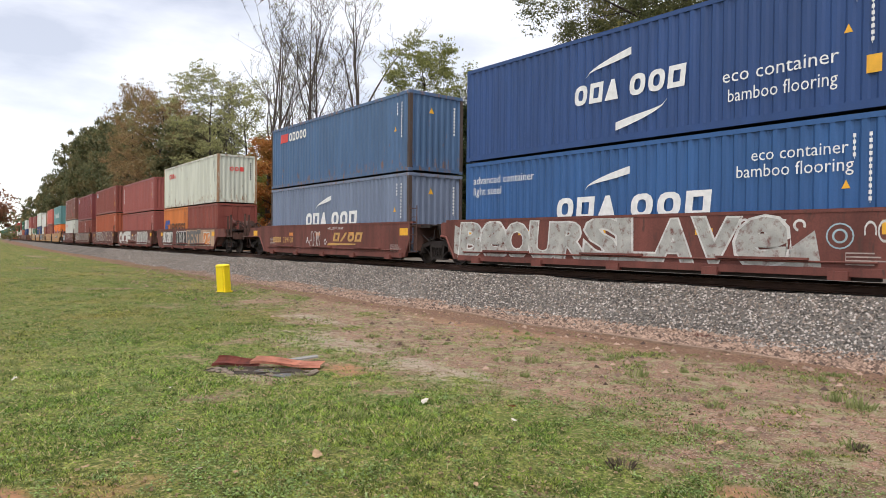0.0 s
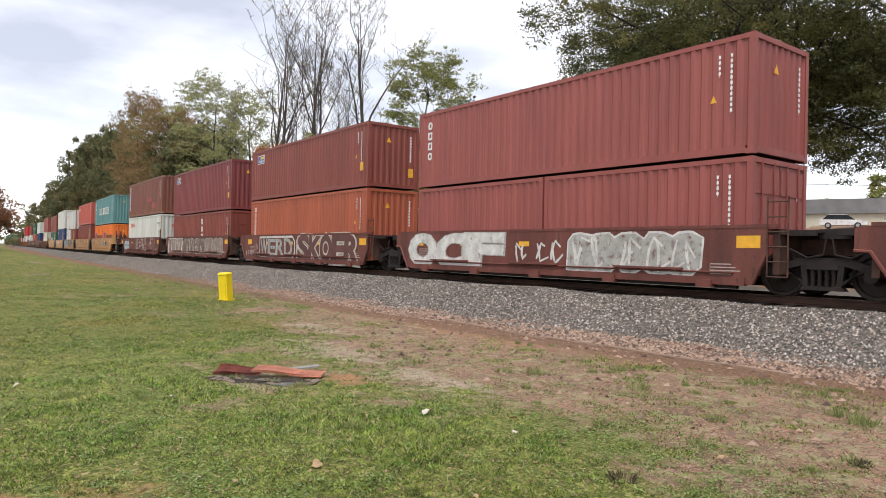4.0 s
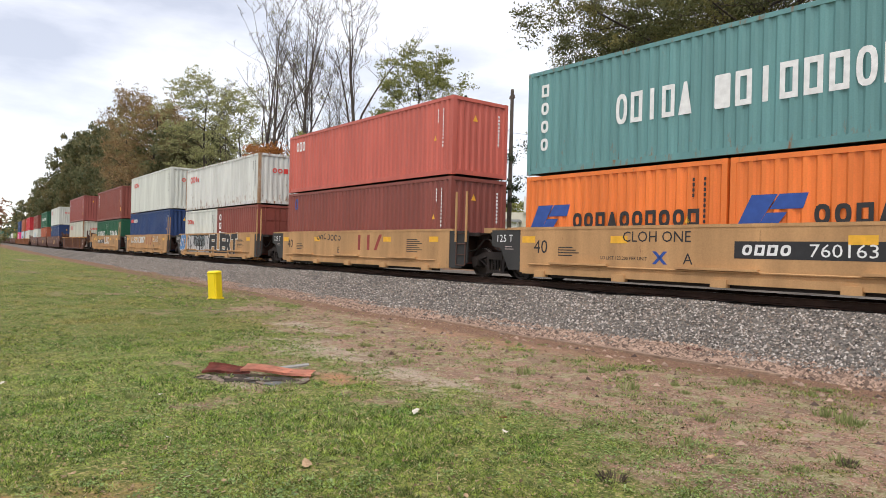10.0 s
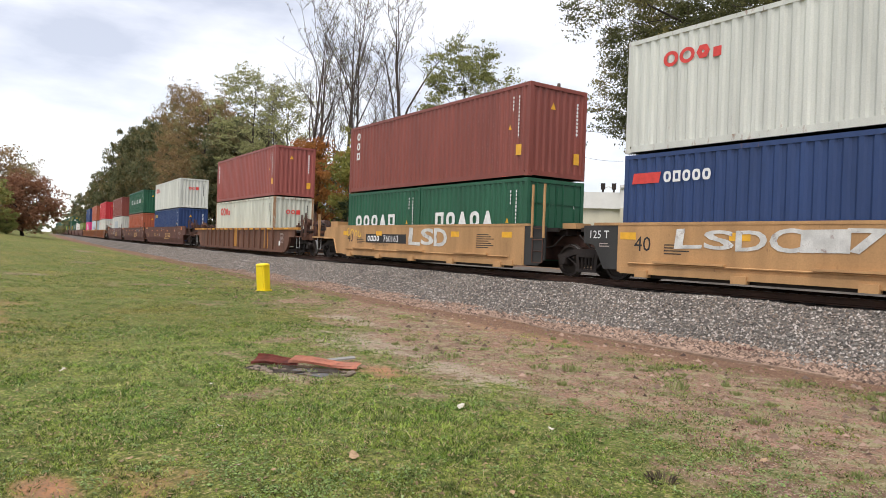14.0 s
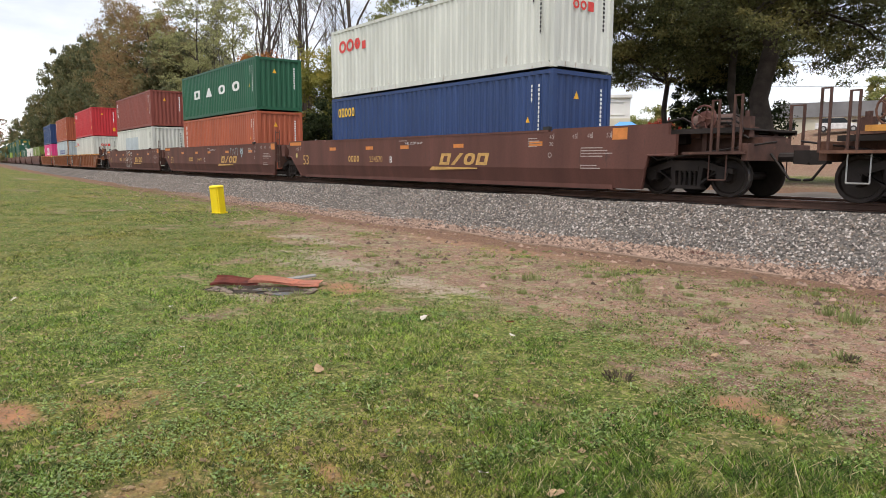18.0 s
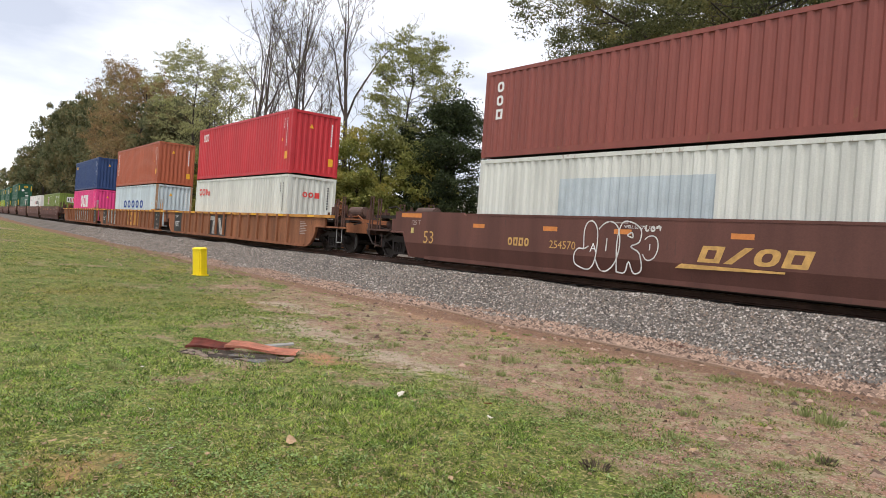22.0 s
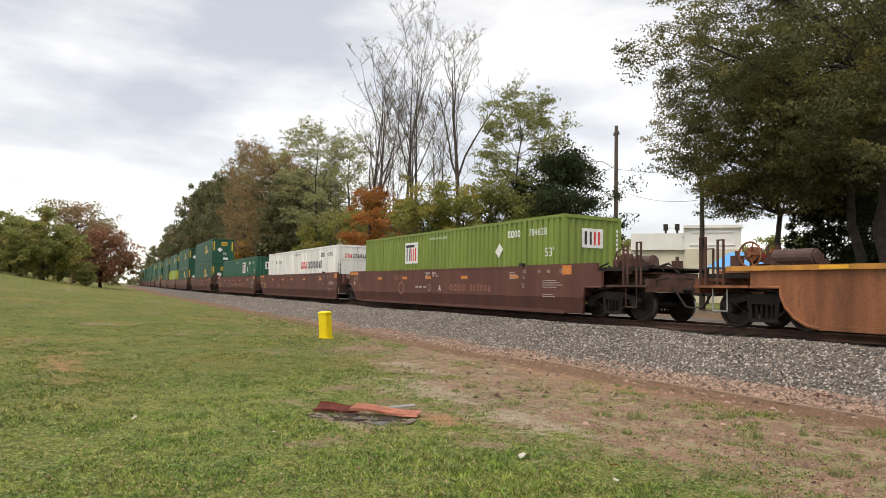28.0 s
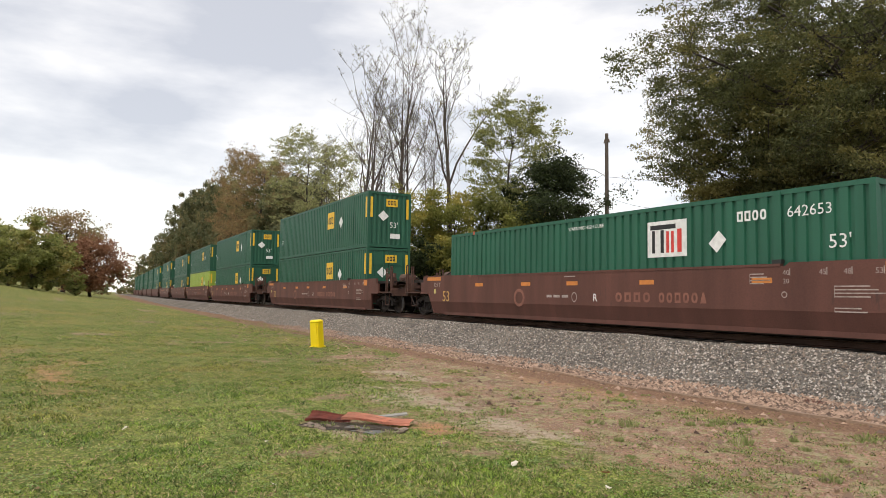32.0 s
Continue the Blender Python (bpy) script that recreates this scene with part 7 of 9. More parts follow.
stack(344.3, [(0, L40, HC, "pink", "magenta pink container with white block emblem in the well", False, em_wide(3, -1.9, 4.1, 1.15, 1.25, WHITE_MARK, 3, gap=0.1, kinds="ofb"))], (L40, HC, "navy", "navy container with a small yellow emblem, stacked on top", False, em_word(5, -5.6, 1.2, YELLOW_TAG, hh=0.3)), HC)
container(369.45, FLOOR, L53, HC, "lime", "leaf-green long container with a white emblem plate in the well", False, em_domestic(WHITE_MARK, -3.4))
container(389.9, FLOOR, L53, HC, "clean", "clean white long container with red and black lettering in the well", True, em_domestic(BLACK_MARK))
container(410.5, FLOOR, L53, HC, "dgreen", "dark green long container with a white emblem plate in the well", False, em_domestic(WHITE_MARK, 2.2))
for i, u in enumerate(FAR):
    low = "lightlime" if i == 2 else "emp"
    container(u, FLOOR, L53, HC, low, "forest green long container with yellow corner bands in the well" if low == "emp" else "lime green long container in the well", True, em_yellow_bars if u < 560 else None)
    container(u, FLOOR + HC + 0.012, L53, HC, "emp" if i != 5 else "dgreen", "forest green long container with yellow corner bands, stacked on top", False, em_yellow_bars if u < 560 else None)


# ---- trees and shrubs ----
def spot(az, d):
    """Ground place by bearing (degrees from the track's line, minus towards the far side) and distance from the camera."""
    a = radians(az)
    x, y = -d * math.cos(a), -d * math.sin(a)
    return x, y, ground_z(x, y)


class Limbs:
    """Collects tapered tubes as plain vertex and face lists."""

    def __init__(self):
        self.v, self.f = [], []

    def tube(self, pts, radii, k=6):
        start = None
        for i, (p, r) in enumerate(zip(pts, radii)):
            d = (pts[min(i + 1, len(pts) - 1)] - pts[max(i - 1, 0)]).normalized()
            a = d.orthogonal().normalized()
            b = d.cross(a)
            base = len(self.v)
            for j in range(k):
                q = 6.28318 * j / k
                self.v.append(tuple(p + (a * math.cos(q) + b * math.sin(q)) * r))
            if start is not None:
                for j in range(k):
                    self.f.append((start + j, start + (j + 1) % k, base + (j + 1) % k, base + j))
            start = base


def bend(p0, p1, lift, rng, n=6, jit=0.06):
    """A bowed line of points from p0 to p1."""
    mid = (p0 + p1) / 2 + Vector((0, 0, lift))
    L = (p1 - p0).length
    out = []
    for i in range(n):
        t = i / (n - 1)
        p = p0 * (1 - t) ** 2 + mid * 2 * t * (1 - t) + p1 * t * t
        if 0 < i < n - 1:
            p = p + Vector((rng.uniform(-1, 1), rng.uniform(-1, 1), rng.uniform(-0.6, 0.6))) * jit * L
        out.append(p)
    return out


def leaf_mesh(centres, count, sigma, size, seed, flat=0.5, thick=1.15):
    """Small pointed leaves scattered round the centres."""
    rng = np.random.default_rng(seed)
    c = np.array(centres)
    idx = rng.integers(0, len(c), count)
    way = rng.normal(0, 1, (count, 3))
    way /= np.linalg.norm(way, axis=1)[:, None]
    own = 0.55 + 0.9 * rng.random(len(c))
    pos = c[idx] + way * (rng.random((count, 1)) ** 0.55 * own[idx][:, None]) * (sigma * 1.7, sigma * 1.7, sigma * thick)
    a = rng.normal(0, 1, (count, 3))
    a /= np.linalg.norm(a, axis=1)[:, None]
    b = np.cross(a, rng.normal(0, 1, (count, 3)))
    b /= np.linalg.norm(b, axis=1)[:, None]
    s = size * (0.6 + 0.8 * rng.random((count, 1)))
    v = np.stack([pos - a * s, pos + b * s * flat * 2.0, pos + a * s * 0.9], 1).reshape(-1, 3)
    f = np.arange(count * 3).reshape(-1, 3)
    me = bpy.data.meshes.new("crown")
    me.from_pydata(v.tolist(), [], f.tolist())
    me.update()
    return me


def leafy_tree(name, label, H, z0, rx, rz, limbs, leaves, size, trunk_r, leafm, seed, bark=None, sigma=None, trunk_top=0.72, lean=0.0, inner=0.35, twigs=5, cat="tree", low=2, thick=1.0, up=0.0):
    """Trunk, limbs that reach into an egg-shaped space from z0 up to H, and leaves in clumps at their ends."""
    rng = random.Random(seed)
    root = new(name)
    tagged(root, label, cat)
    L = Limbs()
    zc = z0 + rz
    top = Vector((lean, rng.uniform(-0.3, 0.3), H * trunk_top))
    tp = bend(Vector((0, 0, -0.3)), top, 0, rng, 8, 0.018)
    tr = [trunk_r * (1.35 if i == 0 else 1 - 0.75 * i / 7) for i in range(8)]
    L.tube(tp, tr, 9)
    ends = []
    for i in range(limbs):
        while True:
            q = Vector((rng.uniform(-1, 1), rng.uniform(-1, 1), rng.uniform(-1, 1)))
            if inner < q.length < 1:
                break
        target = Vector((q.x * rx + lean * 0.6, q.y * rx, zc + q.z * (up if up and q.z > 0 else rz)))
        want = target.z - 0.45 * math.hypot(q.x, q.y) * rx
        k = max(low, min(7, int(round(want / (H * trunk_top) * 7))))
        base = tp[k]
        pts = bend(base, target, 0.12 * (target - base).length, rng, 6, 0.05)
        r0 = max(0.02, tr[k] * rng.uniform(0.35, 0.6) * thick)
        L.tube(pts, [r0 * (1 - 0.85 * j / 5) for j in range(6)], 5)
        ends.append(target)
        for j in range(twigs):
            a = pts[rng.choice((2, 3, 4, 4, 5))]
            b = a + Vector((rng.uniform(-1, 1), rng.uniform(-1, 1), rng.uniform(-0.5, 0.8))) * rx * 0.26
            L.tube(bend(a, b, 0.1, rng, 4, 0.08), [r0 * 0.28, r0 * 0.2, r0 * 0.13, r0 * 0.05], 4)
            ends.append(b)
    tm = bpy.data.meshes.new("trunk")
    tm.from_pydata(L.v, [], L.f)
    tm.shade_smooth()
    link("trunk", tm, bark or BARK, root)
    cm = leaf_mesh([tuple(e) for e in ends], leaves, sigma or rx * 0.105, size, seed)
    link("crown", cm, leafm, root)
    return root


def branching_tree(name, label, H, fork, zc, rx, rz, limbs, leaves, size, trunk_r, leafm, seed, bark=None, spray=0.5, floor=0.0, sub=6, twig=1.3, lean=0.0, cat="tree"):
    """A trunk that forks into limbs, branches and twigs inside an egg-shaped crown round zc; leaves hang in flat sprays on the twigs."""
    rng = random.Random(seed)
    root = new(name)
    tagged(root, label, cat)
    L = Limbs()
    top = Vector((lean, rng.uniform(-0.4, 0.4), H * 0.86))
    tp = bend(Vector((0, 0, -0.3)), top, 0, rng, 10, 0.016)
    tr = [trunk_r * (1.3 if i == 0 else 1 - 0.86 * (i / 9) ** 1.2) for i in range(10)]
    L.tube(tp, tr, 9)
    ends = []

    def rand_way(up=0.0):
        return Vector((rng.uniform(-1, 1), rng.uniform(-1, 1), rng.uniform(-0.6, 0.8) + up)).normalized()

    for i in range(limbs):
        a = 2.39996 * i + rng.uniform(-0.4, 0.4)
        q = -0.85 + 1.8 * ((i + 0.5) / limbs)
        reach = math.sqrt(max(0.12, 1 - min(q * q, 1.0))) * rng.uniform(0.72, 1.0)
        tip = Vector((math.cos(a) * rx * reach + lean * 0.5, math.sin(a) * rx * reach, max(zc + q * rz, floor + rng.uniform(0.2, 1.2))))
        z = min(H * 0.8, max(fork, tip.z - 0.55 * rx * reach * rng.uniform(0.8, 1.3)))
        k = max(1, min(8, int(round((z + 0.3) / (H * 0.86 + 0.3) * 9))))
        pts = bend(tp[k], tip, 0.10 * (tip - tp[k]).length, rng, 8, 0.035)
        r0 = max(0.022, tr[k] * rng.uniform(0.26, 0.46))
        rad = [r0 * (1 - 0.96 * j / 7) + 0.006 for j in range(8)]
        L.tube(pts, rad, 6)
        span = (tip - tp[k]).length
        for j in range(sub):
            t = 0.32 + 0.68 * (j + rng.random()) / sub
            f = min(6, int(t * 7))
            p = pts[f].lerp(pts[f + 1], t * 7 - f)
            d = ((pts[f + 1] - pts[f]).normalized() * 0.7 + rand_way(0.05)).normalized()
            e = p + d * span * rng.uniform(0.18, 0.34)
            e.z = max(e.z, floor + rng.uniform(0.0, 0.8))
            br = bend(p, e, -0.04 * span, rng, 5, 0.05)
            L.tube(br, [max(0.012, rad[f] * 0.42) * (1 - 0.8 * g / 4) for g in range(5)], 4)
            for g in range(4):
                b0 = br[rng.choice((1, 2, 3, 3, 4))]
                b1 = b0 + (d * 0.6 + rand_way(0.0)).normalized() * twig * rng.uniform(0.5, 1.1)
                L.tube([b0, b1], [0.013, 0.005], 3)
                ends += [b0.lerp(b1, 0.55), b1]
        ends += [tip, pts[6], pts[6].lerp(tip, 0.5)]
    tm = bpy.data.meshes.new("trunk")
    tm.from_pydata(L.v, [], L.f)
    tm.shade_smooth()
    link("trunk", tm, bark or BARK, root)
    link("crown", leaf_mesh([tuple(e) for e in ends], leaves, spray / 1.7, size, seed, 0.42, 0.62), leafm, root)
    return root


def bare_tree(name, label, H, seed, trunk_r, stems, leafm, lean=0.0, arm=None, few=500):
    """A leafless tree: tall stems that fork into ever finer upright twigs."""
    rng = random.Random(seed)
    root = new(name)
    tagged(root, label, "tree")
    L = Limbs()
    tips = []

    def grow(p, d, length, r, level):
        n = 5 if level < 3 else 3
        pts, dd = [p], d.copy()
        for i in range(n):
            dd = (dd + Vector((rng.uniform(-1, 1), rng.uniform(-1, 1), rng.uniform(-0.3, 0.5))) * (0.07 if level == 0 else 0.20) + Vector((0, 0, 0.06))).normalized()
            pts.append(pts[-1] + dd * length / n)
        rad = [r * (1 - (0.93 if level == 0 else 0.72) * i / n) for i in range(n + 1)]
        L.tube(pts, rad, (8, 5, 4, 3, 3)[level])
        tips.append(pts[-1])
        if level >= 4:
            return
        kids = (9, 5, 4, 3)[level]
        for k in range(kids):
            t = rng.uniform(0.42 if level == 0 else 0.2, 1.0)
            i = min(n - 1, int(t * n))
            q = pts[i].lerp(pts[i + 1], t * n - i)
            side = Vector((rng.uniform(-1, 1), rng.uniform(-1, 1), 0)).normalized()
            up = rng.uniform(1.5, 2.8) if level == 0 else rng.uniform(0.35, 1.5)
            grow(q, (side + Vector((0, 0, up))).normalized(), length * rng.uniform(0.28, 0.48) * (1.15 - 0.4 * t), max(0.013, rad[i] * rng.uniform(0.36, 0.52)), level + 1)

    for i in range(stems):
        a = 6.28318 * i / stems
        off = Vector((math.cos(a), math.sin(a), 0)) * (0.35 if stems > 1 else 0)
        d = (Vector((0.035 * math.cos(a) + lean, 0.035 * math.sin(a), 1))).normalized()
        grow(off + Vector((0, 0, -0.3)), d, H * rng.uniform(0.80, 0.92), trunk_r * rng.uniform(0.7, 1.0), 0)
    if arm:
        pts = bend(Vector((0, 0, H * 0.45)), Vector(arm), H * 0.10, rng, 7, 0.02)
        L.tube(pts, [0.09 * (1 - 0.8 * i / 6) for i in range(7)], 5)
        for q in pts[3:]:
            for k in range(3):
                grow(q, Vector((rng.uniform(-1, 1), rng.uniform(-1, 1), 0.8)).normalized(), H * 0.10, 0.022, 3)
    tm = bpy.data.meshes.new("trunk")
    tm.from_pydata(L.v, [], L.f)
    tm.shade_smooth()
    link("trunk", tm, BARK_PALE, root)
    cm = leaf_mesh([tuple(t) for t in tips], few, 0.12, 0.07, seed)
    link("crown", cm, leafm, root, "sparse last leaves on bare twigs")
    return root


OAK_LEAF = leaf_mat("oak_leaves", (0.050, 0.062, 0.024), (0.170, 0.178, 0.070), (0.230, 0.205, 0.070), 0.42)
DARK_LEAF = leaf_mat("evergreen_leaves", (0.020, 0.032, 0.014), (0.065, 0.085, 0.032))
WOOD_LEAF = leaf_mat("mixed_wood_leaves", (0.080, 0.096, 0.048), (0.205, 0.205, 0.100), (0.240, 0.195, 0.090))
ASH_LEAF = leaf_mat("yellowing_leaves", (0.150, 0.175, 0.055), (0.360, 0.360, 0.130))
PALE_LEAF = leaf_mat("pale_autumn_leaves", (0.225, 0.240, 0.105), (0.440, 0.430, 0.200))
SHRUB_LEAF = leaf_mat("shrub_leaves", (0.140, 0.165, 0.042), (0.320, 0.320, 0.090), (0.420, 0.345, 0.080))
ORANGE_LEAF = leaf_mat("orange_leaves", (0.300, 0.115, 0.035), (0.500, 0.210, 0.060), (0.400, 0.235, 0.070))
RUSSET_LEAF = leaf_mat("russet_leaves", (0.230, 0.150, 0.075), (0.420, 0.285, 0.140), (0.250, 0.250, 0.110))
DULL_RED_LEAF = leaf_mat("dull_red_leaves", (0.200, 0.100, 0.060), (0.360, 0.190, 0.110))
RED_LEAF = leaf_mat("red_leaves", (0.300, 0.040, 0.030), (0.470, 0.080, 0.050))
YELLOW_LEAF = leaf_mat("golden_leaves", (0.380, 0.230, 0.040), (0.560, 0.370, 0.070))
LAWN_TREE_LEAF = leaf_mat("lawn_tree_leaves", (0.150, 0.180, 0.055), (0.340, 0.350, 0.115), (0.400, 0.330, 0.115))


def put(ob, az, d, turn=0.0, sc=None):
    x, y, z = spot(az, d)
    ob.location = (x, y, z)
    ob.rotation_euler = (0, 0, radians(turn))
    if sc:
        ob.scale = (sc, sc, sc)
    return ob


def again(ob, az, d, turn, sc, label="", wide=1.0):
    x, y, z = spot(az, d)
    c = copy_thing(ob, pose(x, y, z, 0, 0, turn))
    c.scale = (sc * wide, sc * wide, sc)
    if label:
        c["label"] = label
    return c


# big oaks close behind the train
OAK = "large oak with dark green and yellowing leaves beyond the track"
put(branching_tree("oak_tree", OAK, 20.5, 7.4, 11.6, 9.5, 8.2, 42, 240000, 0.074, 0.48, OAK_LEAF, 6, spray=0.68, floor=4.9, sub=9, twig=1.6), -63.5, 33.5, 20)
put(branching_tree("oak_tree", OAK, 22, 7.6, 13.0, 9.0, 8.0, 30, 76000, 0.080, 0.48, OAK_LEAF, 9, spray=0.65, floor=6.0, sub=7, twig=1.5), -74.0, 36, 80)
put(branching_tree("oak_tree", "smaller oak with a leaning trunk and dark leaves", 15, 6.4, 9.5, 5.2, 4.6, 22, 52000, 0.068, 0.24, OAK_LEAF, 12, spray=0.55, floor=6.2, sub=6, lean=1.2), -61.7, 35, 150)
put(branching_tree("oak_tree", "slender oak with low hanging dark branches", 13.0, 5.2, 8.6, 5.8, 4.4, 30, 92000, 0.076, 0.17, OAK_LEAF, 17, spray=0.62, floor=5.0, sub=7, lean=-0.4), -56.6, 37, 60)
put(branching_tree("oak_tree", OAK, 20, 7.0, 12.5, 9.0, 7.5, 24, 28000, 0.13, 0.48, OAK_LEAF, 14, spray=0.7, floor=6.0, sub=6, twig=1.5), -86.0, 40, 10)
put(leafy_tree("evergreen_bush", "dense dark evergreen bush under the oaks", 7.4, 0.3, 2.3, 3.4, 44, 28000, 0.080, 0.15, DARK_LEAF, 15, inner=0.4, cat="bush"), -59.4, 39)
put(leafy_tree("evergreen_bush", "tall dark evergreen bush behind the oak trunks", 8.0, 0.3, 2.5, 3.7, 44, 24000, 0.085, 0.15, DARK_LEAF, 18, inner=0.4, cat="bush"), -62.6, 43, 40)
put(leafy_tree("evergreen_bush", "dense dark evergreen bush under the oaks", 4.6, 0.2, 2.6, 2.2, 40, 12000, 0.10, 0.15, DARK_LEAF, 16, inner=0.5, cat="bush"), -79.5, 40)

# the tall bare trees
put(bare_tree("bare_tree", "tall leafless tree with upright pale branches", 19.2, 21, 0.30, 2, PALE_LEAF), -24.2, 52)
put(bare_tree("bare_tree", "tall leafless tree with several slender stems", 21.2, 22, 0.23, 3, PALE_LEAF), -27.6, 53, 40)
put(bare_tree("bare_tree", "tall leafless tree with one long side limb", 21, 25, 0.30, 1, PALE_LEAF, 0.05, (2.5, 3.3, 15.9)), -31.3, 52)
put(bare_tree("bare_tree", "slender leafless tree among the shrubs", 17, 24, 0.09, 2, PALE_LEAF), -29.5, 51)
put(bare_tree("bare_tree", "slender leafless tree among the shrubs", 16, 27, 0.08, 2, PALE_LEAF), -25.8, 54)

# middle row behind the train
put(branching_tree("ash_tree", "airy tree with yellow-green leaves behind the train", 15.0, 4.5, 10.2, 3.7, 4.6, 24, 26000, 0.082, 0.15, ASH_LEAF, 31, BARK, spray=0.42, floor=4.0, sub=5, twig=0.9), -36.8, 47)
put(leafy_tree("evergreen_tree", "dark evergreen tree behind the train", 10.8, 1.2, 3.9, 4.7, 54, 30000, 0.10, 0.2, DARK_LEAF, 32, inner=0.4), -40.4, 45)
for i, (az, d, h, r, lm) in enumerate([(-28.5, 46, 8.6, 3.2, SHRUB_LEAF), (-31.8, 45, 8.8, 3.3, SHRUB_LEAF), (-34.6, 46, 8.4, 3.1, ASH_LEAF), (-37.4, 44, 7.0, 2.9, SHRUB_LEAF), (-39.2, 43, 6.2, 2.6, DARK_LEAF), (-32.6, 41, 5.2, 2.4, SHRUB_LEAF), (-29.2, 42, 5.2, 2.6, DARK_LEAF)]):
    put(leafy_tree("shrub", "tall shrub with green and yellowing leaves behind the train", h, 0.2, r, h / 2 - 0.1, 44, 15000, 0.098, 0.08, lm, 40 + i, inner=0.3, twigs=4, cat="shrub"), az, d, 50 * i)
put(leafy_tree("autumn_shrub", "orange and red autumn shrub behind the train", 9.3, 0.2, 2.7, 4.5, 44, 15000, 0.10, 0.10, ORANGE_LEAF, 50, inner=0.3, cat="shrub"), -24.5, 51)
put(leafy_tree("shrub", "tall yellow-green shrub behind the train", 8.8, 0.2, 3.0, 4.2, 44, 13000, 0.11, 0.10, SHRUB_LEAF, 51, inner=0.3, cat="shrub"), -22.6, 59, 90)
put(leafy_tree("shrub", "dark green shrub behind the train", 9.6, 0.2, 3.4, 4.6, 40, 12000, 0.13, 0.10, SHRUB_LEAF, 52, inner=0.3, cat="shrub"), -19.6, 70)
put(branching_tree("autumn_tree", "pale yellow-green airy tree behind the train", 19.0, 6.0, 12.6, 4.6, 6.0, 24, 15000, 0.11, 0.2, PALE_LEAF, 53, BARK, spray=0.55, floor=5.0, sub=5, twig=1.1), -19.4, 72)
put(branching_tree("autumn_tree", "thin tree with pale leaves and bare tips", 16.5, 5.0, 10.5, 3.8, 5.4, 20, 7000, 0.11, 0.17, PALE_LEAF, 54, BARK, spray=0.5, floor=4.0, sub=5, twig=1.1), -22.0, 66)
put(bare_tree("bare_tree", "half-bare tree beside the pale ones", 16.5, 28, 0.14, 2, PALE_LEAF, few=900), -21.2, 68)

# the wood that closes the view along the line
wood = put(leafy_tree("wood_tree", "tall mixed tree at the edge of the wood", 19.5, 2.0, 6.5, 8.5, 60, 13000, 0.26, 0.3, WOOD_LEAF, 60, inner=0.3, twigs=2), -14.6, 124, 0, 1.0)
russet = put(branching_tree("autumn_tree", "tall russet autumn tree at the wood's edge", 20.5, 4.0, 12.0, 5.6, 8.0, 34, 27000, 0.13, 0.28, RUSSET_LEAF, 61, BARK, spray=0.7, floor=2.5, sub=6, twig=1.3), -15.9, 94)
dark = put(leafy_tree("wood_tree", "dark green tree at the wood's edge", 15, 0.5, 6.0, 7.2, 56, 12000, 0.26, 0.28, WOOD_LEAF, 62, inner=0.3, twigs=2), -18.4, 86)
for az, d, turn, sc, wide, src in [
        # close along the line, tall and narrow
        (-13.9, 109, 40, 1.17, 0.58, russet), (-12.5, 138, 70, 1.22, 0.72, wood), (-11.6, 155, 30, 1.30, 0.72, wood), (-10.8, 175, 80, 1.36, 0.72, wood), (-9.6, 215, 160, 1.42, 0.7, wood), (-8.7, 250, 20, 1.45, 0.7, dark), (-8.05, 300, 60, 1.42, 0.50, dark), (-7.25, 380, 120, 1.4, 0.5, dark), (-6.95, 420, 220, 1.1, 0.5, dark),
        # behind them
        (-13.6, 150, 200, 1.25, 0.8, dark), (-13.3, 168, 250, 1.40, 0.8, wood), (-11.6, 225, 10, 1.6, 0.8, wood), (-10.2, 270, 70, 1.7, 0.8, dark), (-16.6, 98, 300, 0.94, 0.9, russet), (-17.4, 86, 140, 0.86, 0.7, dark), (-18.6, 92, 10, 0.86, 1.0, wood), (-21.0, 88, 70, 0.72, 1.0, dark), (-23.8, 75, 190, 0.62, 1.0, dark), (-26.4, 70, 100, 0.56, 1.0, dark), (-30.5, 64, 30, 0.50, 1.0, dark), (-34.0, 62, 220, 0.46, 1.0, dark)]:
    again(src, az, d, turn, sc, "", wide)
put(leafy_tree("autumn_tree", "golden yellow small tree beside the line", 9.0, 0.3, 1.7, 4.3, 40, 8000, 0.13, 0.1, YELLOW_LEAF, 63, inner=0.3), -13.9, 98)

# lawn side, up the slope
red = put(leafy_tree("autumn_tree", "rounded tree with thin reddish leaves up the slope", 12.5, 2.5, 5.2, 4.8, 60, 9500, 0.16, 0.26, RUSSET_LEAF, 70, inner=0.3, sigma=0.6), -1.8, 108)
put(leafy_tree("autumn_shrub", "russet leaning shrub-like tree by the line", 7.5, 0.3, 4.2, 3.5, 44, 9000, 0.18, 0.2, DULL_RED_LEAF, 71, inner=0.3), -3.6, 96)
lawn_tree = put(leafy_tree("lawn_tree", "rounded green tree on the slope", 7.6, 0.3, 3.8, 3.6, 50, 8000, 0.18, 0.18, LAWN_TREE_LEAF, 72, inner=0.3, twigs=2), 0.2, 82)
for az, d, turn, sc in [(1.6, 78, 60, 0.72), (3.0, 84, 130, 0.8), (4.4, 80, 210, 0.6), (5.6, 88, 300, 0.8), (-0.8, 92, 20, 0.9), (2.2, 98, 250, 1.05), (-2.6, 84, 170, 0.36), (8.6, 90, 80, 1.1), (12.0, 80, 10, 1.0), (15, 84, 140, 1.0)]:
    again(lawn_tree, az, d, turn, sc)
put(leafy_tree("lawn_tree", "green tree with upright branches on the slope", 9.4, 1.0, 3.0, 4.0, 50, 9000, 0.13, 0.2, LAWN_TREE_LEAF, 73, inner=0.3), 10.0, 46)


